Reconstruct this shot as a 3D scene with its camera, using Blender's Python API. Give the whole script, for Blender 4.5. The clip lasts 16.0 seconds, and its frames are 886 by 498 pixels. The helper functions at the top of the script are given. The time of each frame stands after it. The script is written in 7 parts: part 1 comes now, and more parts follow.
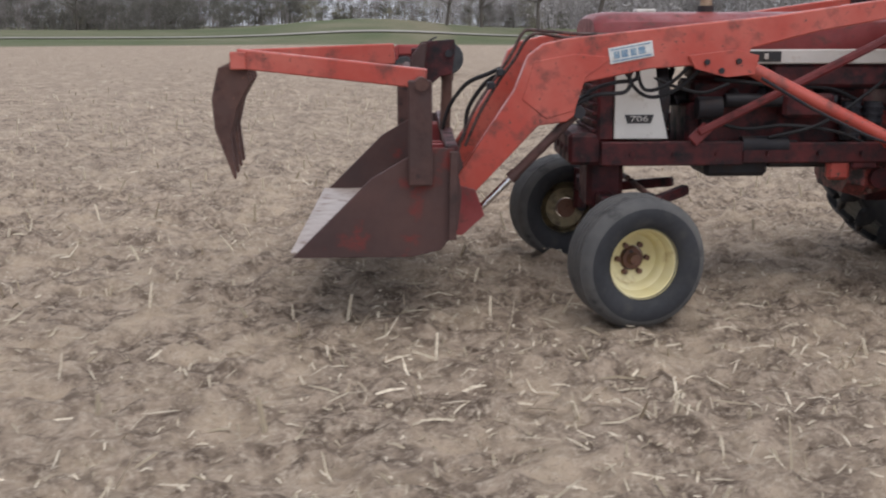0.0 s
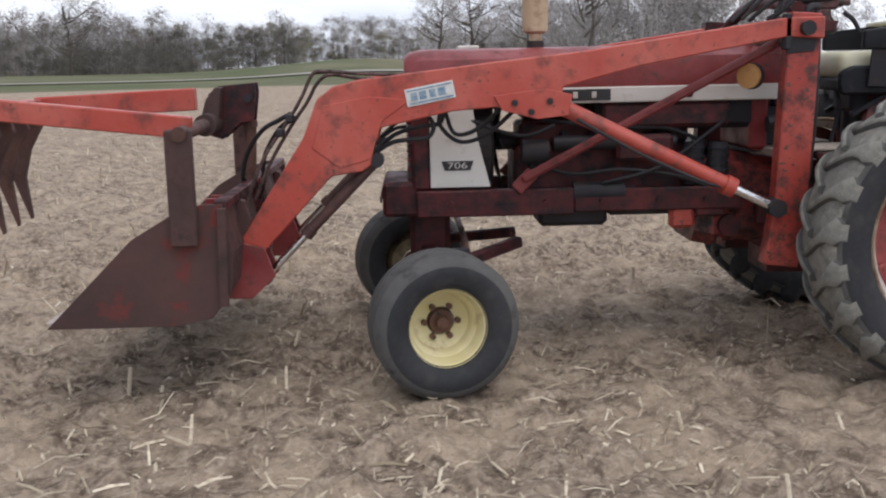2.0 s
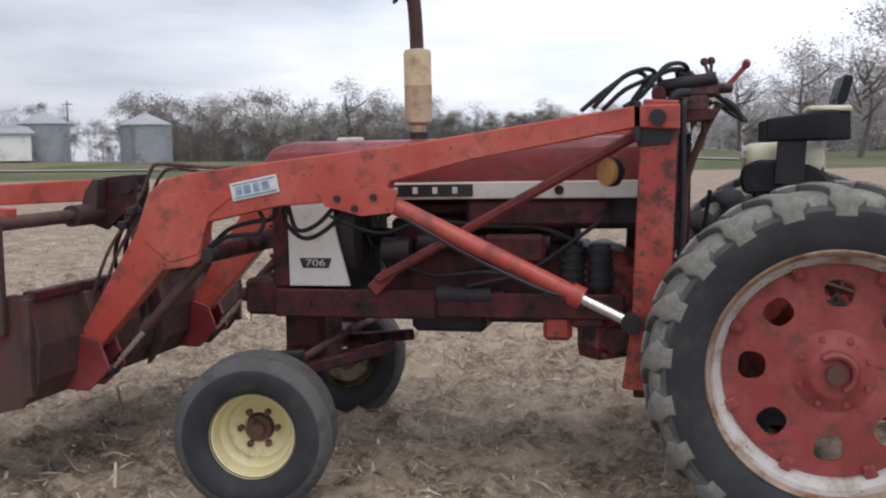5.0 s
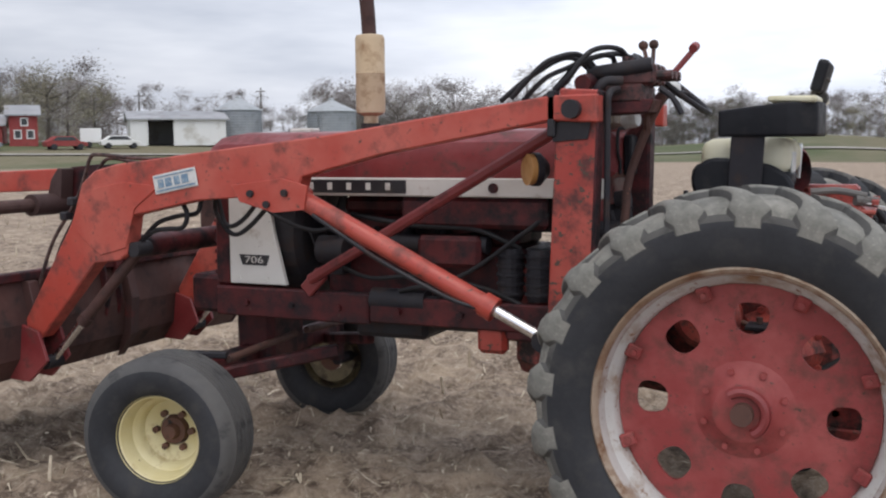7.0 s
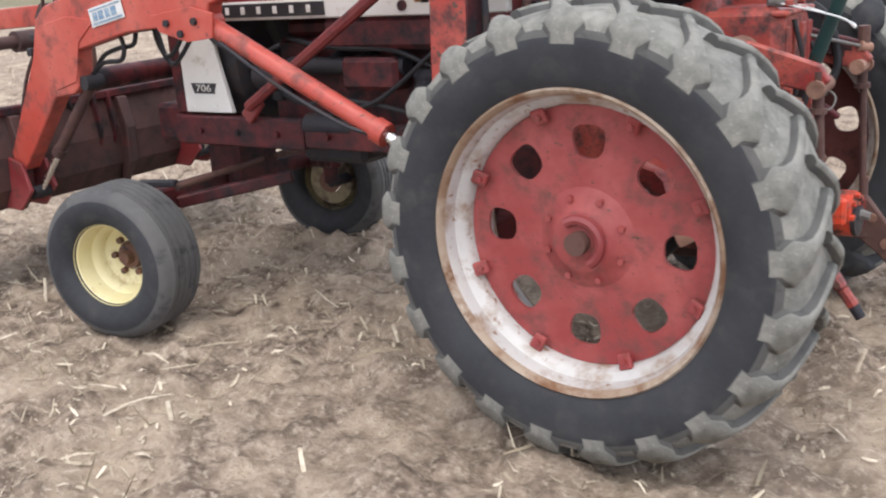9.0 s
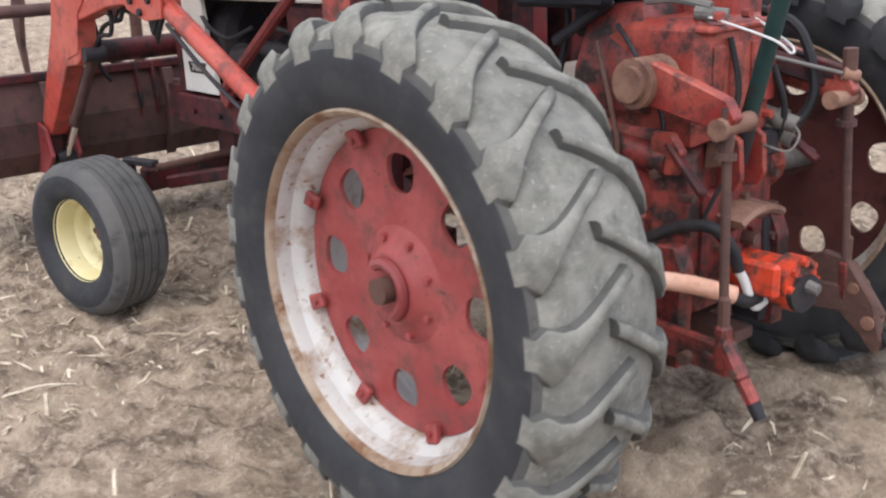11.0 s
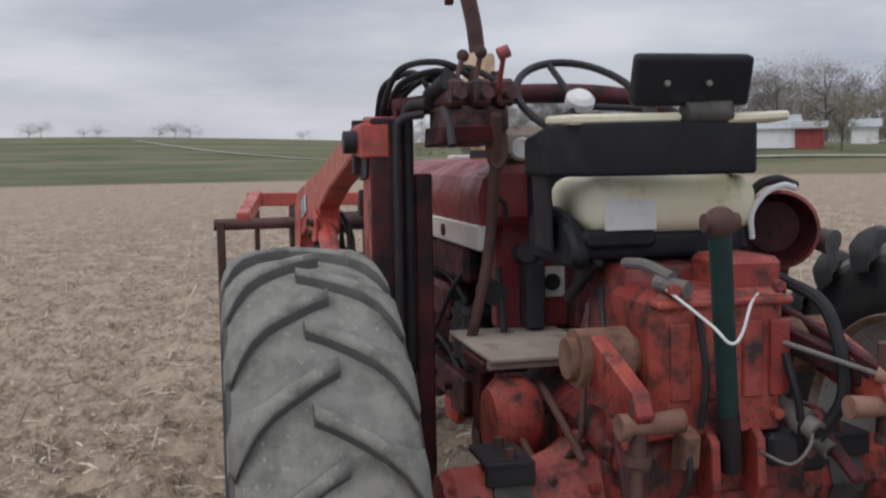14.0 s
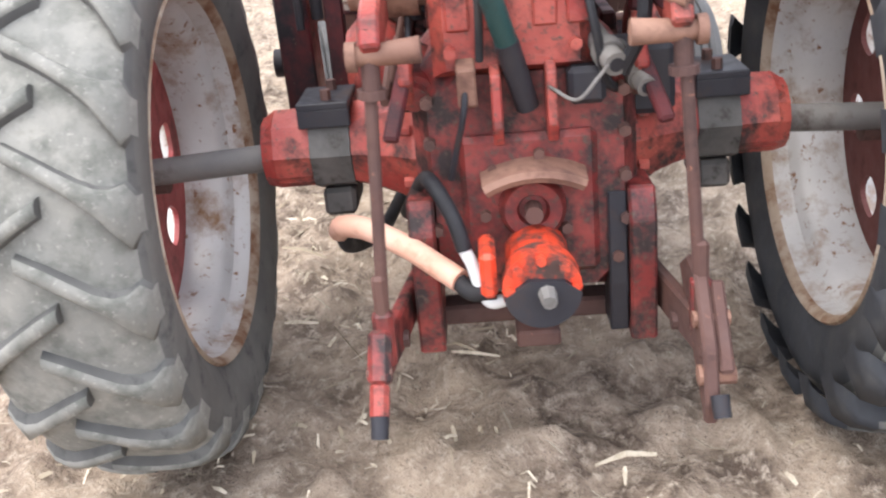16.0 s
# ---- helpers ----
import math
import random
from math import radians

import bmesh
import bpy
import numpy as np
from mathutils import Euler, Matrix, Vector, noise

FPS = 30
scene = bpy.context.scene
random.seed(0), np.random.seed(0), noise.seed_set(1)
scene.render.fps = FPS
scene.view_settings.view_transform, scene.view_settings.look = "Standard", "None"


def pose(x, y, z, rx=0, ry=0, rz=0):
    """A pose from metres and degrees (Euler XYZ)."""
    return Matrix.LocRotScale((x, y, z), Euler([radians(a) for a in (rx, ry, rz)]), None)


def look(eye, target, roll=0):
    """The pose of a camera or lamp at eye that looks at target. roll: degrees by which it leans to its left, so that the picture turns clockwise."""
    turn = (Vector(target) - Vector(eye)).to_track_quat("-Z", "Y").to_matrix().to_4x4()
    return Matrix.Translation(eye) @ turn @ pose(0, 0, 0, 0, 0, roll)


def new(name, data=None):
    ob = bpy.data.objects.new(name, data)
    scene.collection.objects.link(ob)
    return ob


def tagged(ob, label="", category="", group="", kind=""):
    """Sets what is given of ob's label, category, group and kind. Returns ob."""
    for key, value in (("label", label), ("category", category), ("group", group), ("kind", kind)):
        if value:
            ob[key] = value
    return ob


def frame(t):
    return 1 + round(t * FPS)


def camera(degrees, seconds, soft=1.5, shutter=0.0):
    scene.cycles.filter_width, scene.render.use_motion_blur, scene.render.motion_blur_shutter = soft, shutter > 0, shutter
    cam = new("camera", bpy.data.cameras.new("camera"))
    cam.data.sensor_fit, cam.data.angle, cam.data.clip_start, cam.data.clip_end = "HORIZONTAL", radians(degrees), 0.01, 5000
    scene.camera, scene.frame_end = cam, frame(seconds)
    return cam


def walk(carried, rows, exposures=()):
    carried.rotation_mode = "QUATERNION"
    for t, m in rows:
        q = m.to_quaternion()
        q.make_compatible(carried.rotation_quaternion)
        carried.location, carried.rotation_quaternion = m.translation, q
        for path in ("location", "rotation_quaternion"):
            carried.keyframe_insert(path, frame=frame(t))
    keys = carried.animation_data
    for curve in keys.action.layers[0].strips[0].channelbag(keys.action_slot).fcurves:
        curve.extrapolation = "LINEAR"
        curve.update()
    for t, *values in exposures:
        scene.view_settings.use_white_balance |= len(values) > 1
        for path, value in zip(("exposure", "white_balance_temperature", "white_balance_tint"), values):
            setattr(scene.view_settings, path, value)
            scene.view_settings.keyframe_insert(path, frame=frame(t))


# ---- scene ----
cam = camera(47.0, 16.0, soft=2.1, shutter=0.4)
PATH = [
    (0, (-3.679, -6.193, 1.586), (-3.617, -4.24, 1.158), -0.1),
    (0.5, (-3.341, -6.043, 1.595), (-3.276, -4.09, 1.17), -0.6),
    (1, (-3.113, -5.939, 1.579), (-3.002, -3.983, 1.176), -1.2),
    (1.5, (-2.881, -5.748, 1.567), (-2.77, -3.787, 1.191), -1.1),
    (2, (-2.599, -5.661, 1.585), (-2.543, -3.694, 1.228), -1.2),
    (2.5, (-2.247, -5.576, 1.576), (-2.247, -3.605, 1.241), -1.2),
    (3, (-1.931, -5.459, 1.577), (-2.003, -3.487, 1.252), -1.2),
    (3.5, (-1.61, -5.362, 1.584), (-1.751, -3.389, 1.29), -1.1),
    (4, (-1.245, -5.34, 1.583), (-1.491, -3.367, 1.37), -1.5),
    (6.5, (0.2, -4.473, 1.575), (-0.536, -2.623, 1.383), -0.0),
    (7, (0.409, -4.357, 1.591), (-0.403, -2.54, 1.389), -0.5),
    (7.5, (0.711, -4.277, 1.57), (-0.201, -2.518, 1.292), -1.0),
    (8, (0.892, -4.087, 1.554), (-0.078, -2.388, 1.139), -1.6),
    (8.5, (1.058, -3.883, 1.582), (0.033, -2.24, 1.082), -3.2),
    (9, (1.363, -3.716, 1.597), (0.25, -2.15, 1.042), -4.1),
    (9.5, (1.622, -3.62, 1.667), (0.455, -2.111, 1.065), -4.0),
    (11.8, (2.216, -1.903, 1.578), (0.528, -0.932, 1.126), -2.7),
    (12, (2.294, -1.799, 1.581), (0.556, -0.891, 1.187), -2.7),
    (12.5, (2.435, -1.599, 1.635), (0.612, -0.835, 1.329), -1.0),
    (13, (2.461, -1.378, 1.626), (0.578, -0.747, 1.395), 0.7),
    (13.5, (2.449, -1.26, 1.665), (0.527, -0.73, 1.513), 0.7),
    (14, (2.44, -1.162, 1.664), (0.497, -0.721, 1.488), -1.0),
    (14.5, (2.491, -0.948, 1.601), (0.557, -0.584, 1.245), -1.7),
    (15, (2.537, -0.688, 1.586), (0.63, -0.456, 1.03), -2.4),
    (15.5, (2.487, -0.432, 1.499), (0.604, -0.342, 0.83), -2.5),
    (16, (2.431, -0.085, 1.473), (0.579, -0.187, 0.726), -5.3),
]
walk(cam, [(t, look(eye, target, roll)) for t, eye, target, roll in PATH],
     exposures=((0, 0.17), (2.5, 0.17), (4, 0.07), (6.5, 0.08), (7.2, 0.22), (8, 0.61), (9, 0.95), (9.7, 0.92), (11.8, 0.87), (12.5, 0.69), (13, 0.41), (13.5, 0.23), (14, -0.1), (14.5, 0.52), (15, 1.19), (15.5, 1.6), (16, 1.79)))

# ---- world and sun: an overcast spring day ----
world = bpy.data.worlds.new("overcast_sky")
world.use_nodes = True
scene.world = world
wn, wl = world.node_tree.nodes, world.node_tree.links
wn.clear()
w_out = wn.new("ShaderNodeOutputWorld")
w_bg = wn.new("ShaderNodeBackground")
w_sky = wn.new("ShaderNodeTexSky")
w_sky.sky_type = "NISHITA"
w_sky.sun_disc = False
w_sky.sun_elevation = radians(62)
w_sky.sun_rotation = radians(200)
w_sky.dust_density = 3.0
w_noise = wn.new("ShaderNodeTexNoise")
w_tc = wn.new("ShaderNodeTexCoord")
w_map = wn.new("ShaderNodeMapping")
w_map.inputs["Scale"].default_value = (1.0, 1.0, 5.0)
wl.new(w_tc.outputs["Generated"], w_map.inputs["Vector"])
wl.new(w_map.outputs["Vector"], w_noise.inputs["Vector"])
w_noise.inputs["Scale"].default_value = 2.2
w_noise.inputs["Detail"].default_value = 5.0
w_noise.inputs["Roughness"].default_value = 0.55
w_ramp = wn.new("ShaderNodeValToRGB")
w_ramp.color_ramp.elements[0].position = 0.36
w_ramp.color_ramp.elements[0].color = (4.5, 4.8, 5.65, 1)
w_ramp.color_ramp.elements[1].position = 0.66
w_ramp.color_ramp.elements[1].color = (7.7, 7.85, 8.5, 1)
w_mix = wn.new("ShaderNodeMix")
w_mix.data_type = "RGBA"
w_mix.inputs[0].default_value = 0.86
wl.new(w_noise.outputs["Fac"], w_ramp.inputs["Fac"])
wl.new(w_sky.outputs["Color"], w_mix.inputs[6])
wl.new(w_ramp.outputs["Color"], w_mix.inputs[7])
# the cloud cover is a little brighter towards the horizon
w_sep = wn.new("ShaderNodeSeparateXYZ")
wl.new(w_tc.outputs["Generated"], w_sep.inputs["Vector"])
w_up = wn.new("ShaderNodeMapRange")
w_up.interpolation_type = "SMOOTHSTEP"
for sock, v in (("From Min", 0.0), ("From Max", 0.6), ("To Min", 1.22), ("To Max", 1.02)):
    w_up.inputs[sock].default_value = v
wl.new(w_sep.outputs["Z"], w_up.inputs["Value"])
w_mul = wn.new("ShaderNodeVectorMath")
w_mul.operation = "SCALE"
wl.new(w_mix.outputs[2], w_mul.inputs[0])
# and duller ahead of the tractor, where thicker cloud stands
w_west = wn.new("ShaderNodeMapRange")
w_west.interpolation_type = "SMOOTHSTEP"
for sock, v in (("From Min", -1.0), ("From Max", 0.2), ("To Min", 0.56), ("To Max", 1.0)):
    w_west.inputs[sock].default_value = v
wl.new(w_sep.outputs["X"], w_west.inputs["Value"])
w_both = wn.new("ShaderNodeMath")
w_both.operation = "MULTIPLY"
wl.new(w_up.outputs["Result"], w_both.inputs[0])
wl.new(w_west.outputs["Result"], w_both.inputs[1])
wl.new(w_both.outputs["Value"], w_mul.inputs["Scale"])
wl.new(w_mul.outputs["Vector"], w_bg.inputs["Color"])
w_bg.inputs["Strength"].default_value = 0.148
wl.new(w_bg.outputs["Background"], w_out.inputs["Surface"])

sun_lamp = bpy.data.lights.new("sun", "SUN")
sun_lamp.energy = 1.0
sun_lamp.angle = radians(50)
sun_lamp.color = (1.0, 0.93, 0.83)
sun_ob = new("sun", sun_lamp)
sun_ob.matrix_world = look((3.5, -6, 13), (0, 0, 0))


# ---- materials ----
def nodes_of(name):
    m = bpy.data.materials.new(name)
    m.use_nodes = True
    return m, m.node_tree.nodes, m.node_tree.links, m.node_tree.nodes["Principled BSDF"]


def add_noise(n, l, scale, detail=4.0, rough=0.6, coord="Object"):
    tc = n.new("ShaderNodeTexCoord")
    t = n.new("ShaderNodeTexNoise")
    t.inputs["Scale"].default_value = scale
    t.inputs["Detail"].default_value = detail
    t.inputs["Roughness"].default_value = rough
    l.new(tc.outputs[coord], t.inputs["Vector"])
    return t.outputs["Fac"]


def add_ramp(n, l, fac, lo, hi, c0=(0, 0, 0), c1=(1, 1, 1)):
    r = n.new("ShaderNodeValToRGB")
    r.color_ramp.elements[0].position, r.color_ramp.elements[1].position = lo, hi
    r.color_ramp.elements[0].color, r.color_ramp.elements[1].color = (*c0, 1), (*c1, 1)
    l.new(fac, r.inputs["Fac"])
    return r.outputs["Color"]


def add_mix(n, l, fac, a, b):
    m = n.new("ShaderNodeMix")
    m.data_type = "RGBA"
    for sock, v in ((m.inputs[0], fac), (m.inputs[6], a), (m.inputs[7], b)):
        if isinstance(v, (int, float)):
            sock.default_value = v
        elif isinstance(v, tuple):
            sock.default_value = (*v, 1)
        else:
            l.new(v, sock)
    return m.outputs[2]


def add_bump(n, l, bsdf, height, strength, distance):
    b = n.new("ShaderNodeBump")
    b.inputs["Strength"].default_value = strength
    b.inputs["Distance"].default_value = distance
    l.new(height, b.inputs["Height"])
    l.new(b.outputs["Normal"], bsdf.inputs["Normal"])


def worn(name, base, faded, dirt, rough=0.55, metal=0.0, fade=(0.4, 0.65), dirty=(0.55, 0.68), chips=(0.66, 0.7),
         chip_colour=(0.07, 0.045, 0.035), scale=1.0, bump=0.25, spec=0.5):
    """Paint or surface with a faded second tone, dirt in large patches and small chips."""
    m, n, l, b = nodes_of(name)
    big = add_noise(n, l, 3.2 * scale, 5, 0.6)
    mid = add_noise(n, l, 9.0 * scale, 6, 0.65)
    fine = add_noise(n, l, 46.0 * scale, 4, 0.6)
    c = add_mix(n, l, add_ramp(n, l, big, *fade), base, faded)
    c = add_mix(n, l, add_ramp(n, l, mid, *dirty), c, dirt)
    if chips:
        c = add_mix(n, l, add_ramp(n, l, fine, *chips), c, chip_colour)
    l.new(c, b.inputs["Base Color"])
    r = add_mix(n, l, add_ramp(n, l, mid, 0.4, 0.7), (rough - 0.1,) * 3, (min(1, rough + 0.25),) * 3)
    l.new(r, b.inputs["Roughness"])
    b.inputs["Metallic"].default_value = metal
    b.inputs["Specular IOR Level"].default_value = spec
    add_bump(n, l, b, fine, bump, 0.004)
    return m


RED = worn("faded_red_paint", (0.185, 0.024, 0.027), (0.26, 0.055, 0.056), (0.09, 0.04, 0.036), 0.42)
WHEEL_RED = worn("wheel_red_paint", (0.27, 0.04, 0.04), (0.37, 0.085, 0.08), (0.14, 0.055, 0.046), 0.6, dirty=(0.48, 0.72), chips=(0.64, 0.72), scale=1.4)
# for greasy parts, and for places with shade put into the colour
DARK_RED = worn("grease_and_shade_dark_red_paint", (0.066, 0.013, 0.015), (0.115, 0.022, 0.024), (0.017, 0.014, 0.017), 0.55, dirty=(0.42, 0.62), spec=0.3)
BRACE_RED = worn("dull_brace_red_paint", (0.15, 0.02, 0.022), (0.21, 0.036, 0.036), (0.06, 0.02, 0.02), 0.5)
WHEEL_DARK = worn("shaded_grimy_wheel_red_paint", (0.085, 0.026, 0.024), (0.12, 0.04, 0.035), (0.05, 0.022, 0.02), 0.75, chips=None, spec=0.3)
ORANGE = worn("loader_orange_red_paint", (0.42, 0.062, 0.044), (0.49, 0.118, 0.09), (0.13, 0.045, 0.038), 0.38, dirty=(0.52, 0.70), chips=(0.635, 0.70), scale=0.8)
POST_RED = worn("scraped_orange_red_paint", (0.33, 0.04, 0.03), (0.40, 0.075, 0.056), (0.09, 0.026, 0.024), 0.45, dirty=(0.5, 0.66), chips=(0.58, 0.63), scale=0.9)
RUST = worn("rusty_brown_steel", (0.072, 0.036, 0.031), (0.115, 0.055, 0.042), (0.05, 0.03, 0.027), 0.75, chips=(0.66, 0.72), chip_colour=(0.2, 0.09, 0.06))
BUCKET = worn("worn_bucket_steel", (0.055, 0.028, 0.026), (0.09, 0.042, 0.036), (0.035, 0.024, 0.023), 0.7, chips=None)
BUCKET_FLOOR = worn("sky_paled_grey_steel", (0.42, 0.36, 0.33), (0.33, 0.27, 0.24), (0.22, 0.16, 0.14), 0.5, chips=None)
CASTING = worn("oily_red_casting", (0.17, 0.021, 0.02), (0.30, 0.06, 0.05), (0.022, 0.013, 0.013), 0.5, dirty=(0.42, 0.60), chips=(0.55, 0.68), scale=1.5, bump=0.4)
DUSTY_RED = worn("dusty_faded_red_casting", (0.24, 0.028, 0.024), (0.40, 0.088, 0.064), (0.035, 0.017, 0.016), 0.48, dirty=(0.48, 0.66), chips=(0.57, 0.69), scale=1.6, bump=0.5)
DUSTY_RUST = worn("dusty_tan_rust", (0.17, 0.085, 0.06), (0.30, 0.17, 0.12), (0.09, 0.045, 0.035), 0.8, dirty=(0.46, 0.7), chips=None, scale=1.5)
GREASE = worn("grease_black_iron", (0.02, 0.02, 0.026), (0.032, 0.03, 0.034), (0.045, 0.032, 0.03), 0.55, chips=None, spec=0.3)
CLAMP_GREY = worn("dusty_dark_grey_clamp_iron", (0.055, 0.053, 0.05), (0.10, 0.092, 0.085), (0.03, 0.024, 0.022), 0.7, chips=None, scale=2)
GREY_IRON = worn("dusty_grey_iron", (0.13, 0.125, 0.12), (0.19, 0.175, 0.16), (0.07, 0.055, 0.045), 0.65, chips=None)
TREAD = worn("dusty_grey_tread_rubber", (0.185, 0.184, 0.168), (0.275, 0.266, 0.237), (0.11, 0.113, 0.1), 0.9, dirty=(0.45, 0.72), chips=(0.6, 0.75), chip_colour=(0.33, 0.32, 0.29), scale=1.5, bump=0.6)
TREAD_DARK = worn("darker_tread_rubber", (0.075, 0.073, 0.07), (0.13, 0.126, 0.118), (0.045, 0.045, 0.045), 0.9, dirty=(0.45, 0.7), chips=None, scale=1.5, bump=0.6)
LUG_SIDE = worn("dark_grey_tread_rubber", (0.07, 0.069, 0.067), (0.11, 0.108, 0.102), (0.045, 0.045, 0.045), 0.85, chips=None)
SIDEWALL = worn("black_sidewall_rubber", (0.019, 0.021, 0.026), (0.034, 0.036, 0.042), (0.07, 0.068, 0.066), 0.8, dirty=(0.5, 0.8), chips=None)
INNER_WALL = worn("dusty_inner_sidewall_rubber", (0.085, 0.082, 0.078), (0.13, 0.125, 0.115), (0.05, 0.05, 0.05), 0.9, chips=None)
FRONT_RUBBER = worn("worn_grey_front_rubber", (0.075, 0.075, 0.077), (0.11, 0.107, 0.104), (0.045, 0.045, 0.047), 0.8, chips=None)
RIM_STEEL = worn("galvanised_rim_with_rust", (0.44, 0.435, 0.425), (0.55, 0.54, 0.525), (0.24, 0.14, 0.075), 0.5, metal=0.05, dirty=(0.5, 0.7), chips=(0.6, 0.7), chip_colour=(0.2, 0.09, 0.04), scale=0.8)
RIM_RUST = worn("tan_rusty_rim_flange", (0.27, 0.19, 0.13), (0.42, 0.35, 0.28), (0.17, 0.085, 0.045), 0.7, dirty=(0.46, 0.62), chips=None)
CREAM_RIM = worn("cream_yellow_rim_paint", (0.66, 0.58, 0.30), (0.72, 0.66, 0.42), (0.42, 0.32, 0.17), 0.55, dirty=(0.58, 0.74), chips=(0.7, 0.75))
CREAM_DARK = worn("dark_cream_rim_paint", (0.22, 0.18, 0.10), (0.3, 0.25, 0.15), (0.07, 0.05, 0.035), 0.6, dirty=(0.42, 0.6))
HUB_RUST = worn("rusty_front_hub", (0.10, 0.05, 0.035), (0.16, 0.075, 0.05), (0.05, 0.03, 0.025), 0.7, chips=None)
WHITE = worn("dirty_white_paint", (0.62, 0.61, 0.58), (0.70, 0.69, 0.66), (0.42, 0.38, 0.33), 0.5, dirty=(0.58, 0.75), chips=(0.7, 0.74))
SILVER_STRIP = worn("silver_grey_stripe_paint", (0.55, 0.53, 0.5), (0.63, 0.61, 0.58), (0.4, 0.33, 0.29), 0.5, dirty=(0.58, 0.75), chips=None)
BLACK_PAINT = worn("black_badge_enamel", (0.015, 0.015, 0.018), (0.025, 0.025, 0.03), (0.04, 0.035, 0.03), 0.4, chips=None)
VINYL = worn("black_vinyl", (0.008, 0.009, 0.013), (0.013, 0.014, 0.018), (0.025, 0.025, 0.027), 0.55, chips=None, bump=0.15, spec=0.25)
CREAM_VINYL = worn("weathered_cream_vinyl", (0.62, 0.59, 0.40), (0.68, 0.66, 0.52), (0.36, 0.33, 0.19), 0.55, dirty=(0.58, 0.76), chips=None, bump=0.2)
PALE_FOAM = worn("torn_pale_foam_patch", (0.58, 0.60, 0.58), (0.65, 0.66, 0.64), (0.5, 0.49, 0.45), 0.8, chips=None)
HOSE = worn("black_hydraulic_hose", (0.016, 0.016, 0.019), (0.025, 0.025, 0.028), (0.04, 0.035, 0.033), 0.6, chips=None, spec=0.3)
PINK_SLEEVE = worn("faded_pink_hose_sleeve", (0.66, 0.36, 0.26), (0.72, 0.46, 0.36), (0.5, 0.26, 0.18), 0.6, chips=None)
PUMP_ORANGE = worn("bright_orange_pump_paint", (0.58, 0.05, 0.018), (0.62, 0.085, 0.04), (0.06, 0.032, 0.026), 0.5, dirty=(0.44, 0.6), scale=2.2)
TEAL = worn("dark_teal_paint", (0.008, 0.038, 0.038), (0.014, 0.052, 0.05), (0.022, 0.022, 0.02), 0.5, chips=None)
MUFFLER = worn("cream_heat_stained_steel", (0.52, 0.40, 0.26), (0.58, 0.47, 0.33), (0.30, 0.19, 0.11), 0.65, dirty=(0.52, 0.7), chips=None)
AMBER = worn("amber_lamp_plastic", (0.44, 0.23, 0.08), (0.52, 0.31, 0.14), (0.35, 0.15, 0.04), 0.35, chips=None)
FLOOR_TAN = worn("dusty_tan_platform_steel", (0.30, 0.25, 0.215), (0.38, 0.33, 0.28), (0.16, 0.10, 0.085), 0.8, chips=None)
DECAL_BLUE = worn("worn_blue_decal_print", (0.12, 0.22, 0.34), (0.3, 0.4, 0.48), (0.5, 0.5, 0.5), 0.5, scale=6, chips=None)
DECAL_WHITE = worn("worn_white_decal", (0.6, 0.62, 0.62), (0.68, 0.69, 0.68), (0.5, 0.46, 0.42), 0.5, chips=None)
BAR_PALE = worn("pale_badge_lettering_bars", (0.6, 0.58, 0.55), (0.5, 0.48, 0.45), (0.4, 0.36, 0.33), 0.5, chips=None)


def chrome_of():
    m, n, l, b = nodes_of("polished_chrome_rod")
    b.inputs["Base Color"].default_value = (0.75, 0.75, 0.76, 1)
    b.inputs["Metallic"].default_value = 1.0
    f = add_noise(n, l, 60)
    l.new(add_ramp(n, l, f, 0.3, 0.8, (0.12,) * 3, (0.35,) * 3), b.inputs["Roughness"])
    return m


CHROME = chrome_of()


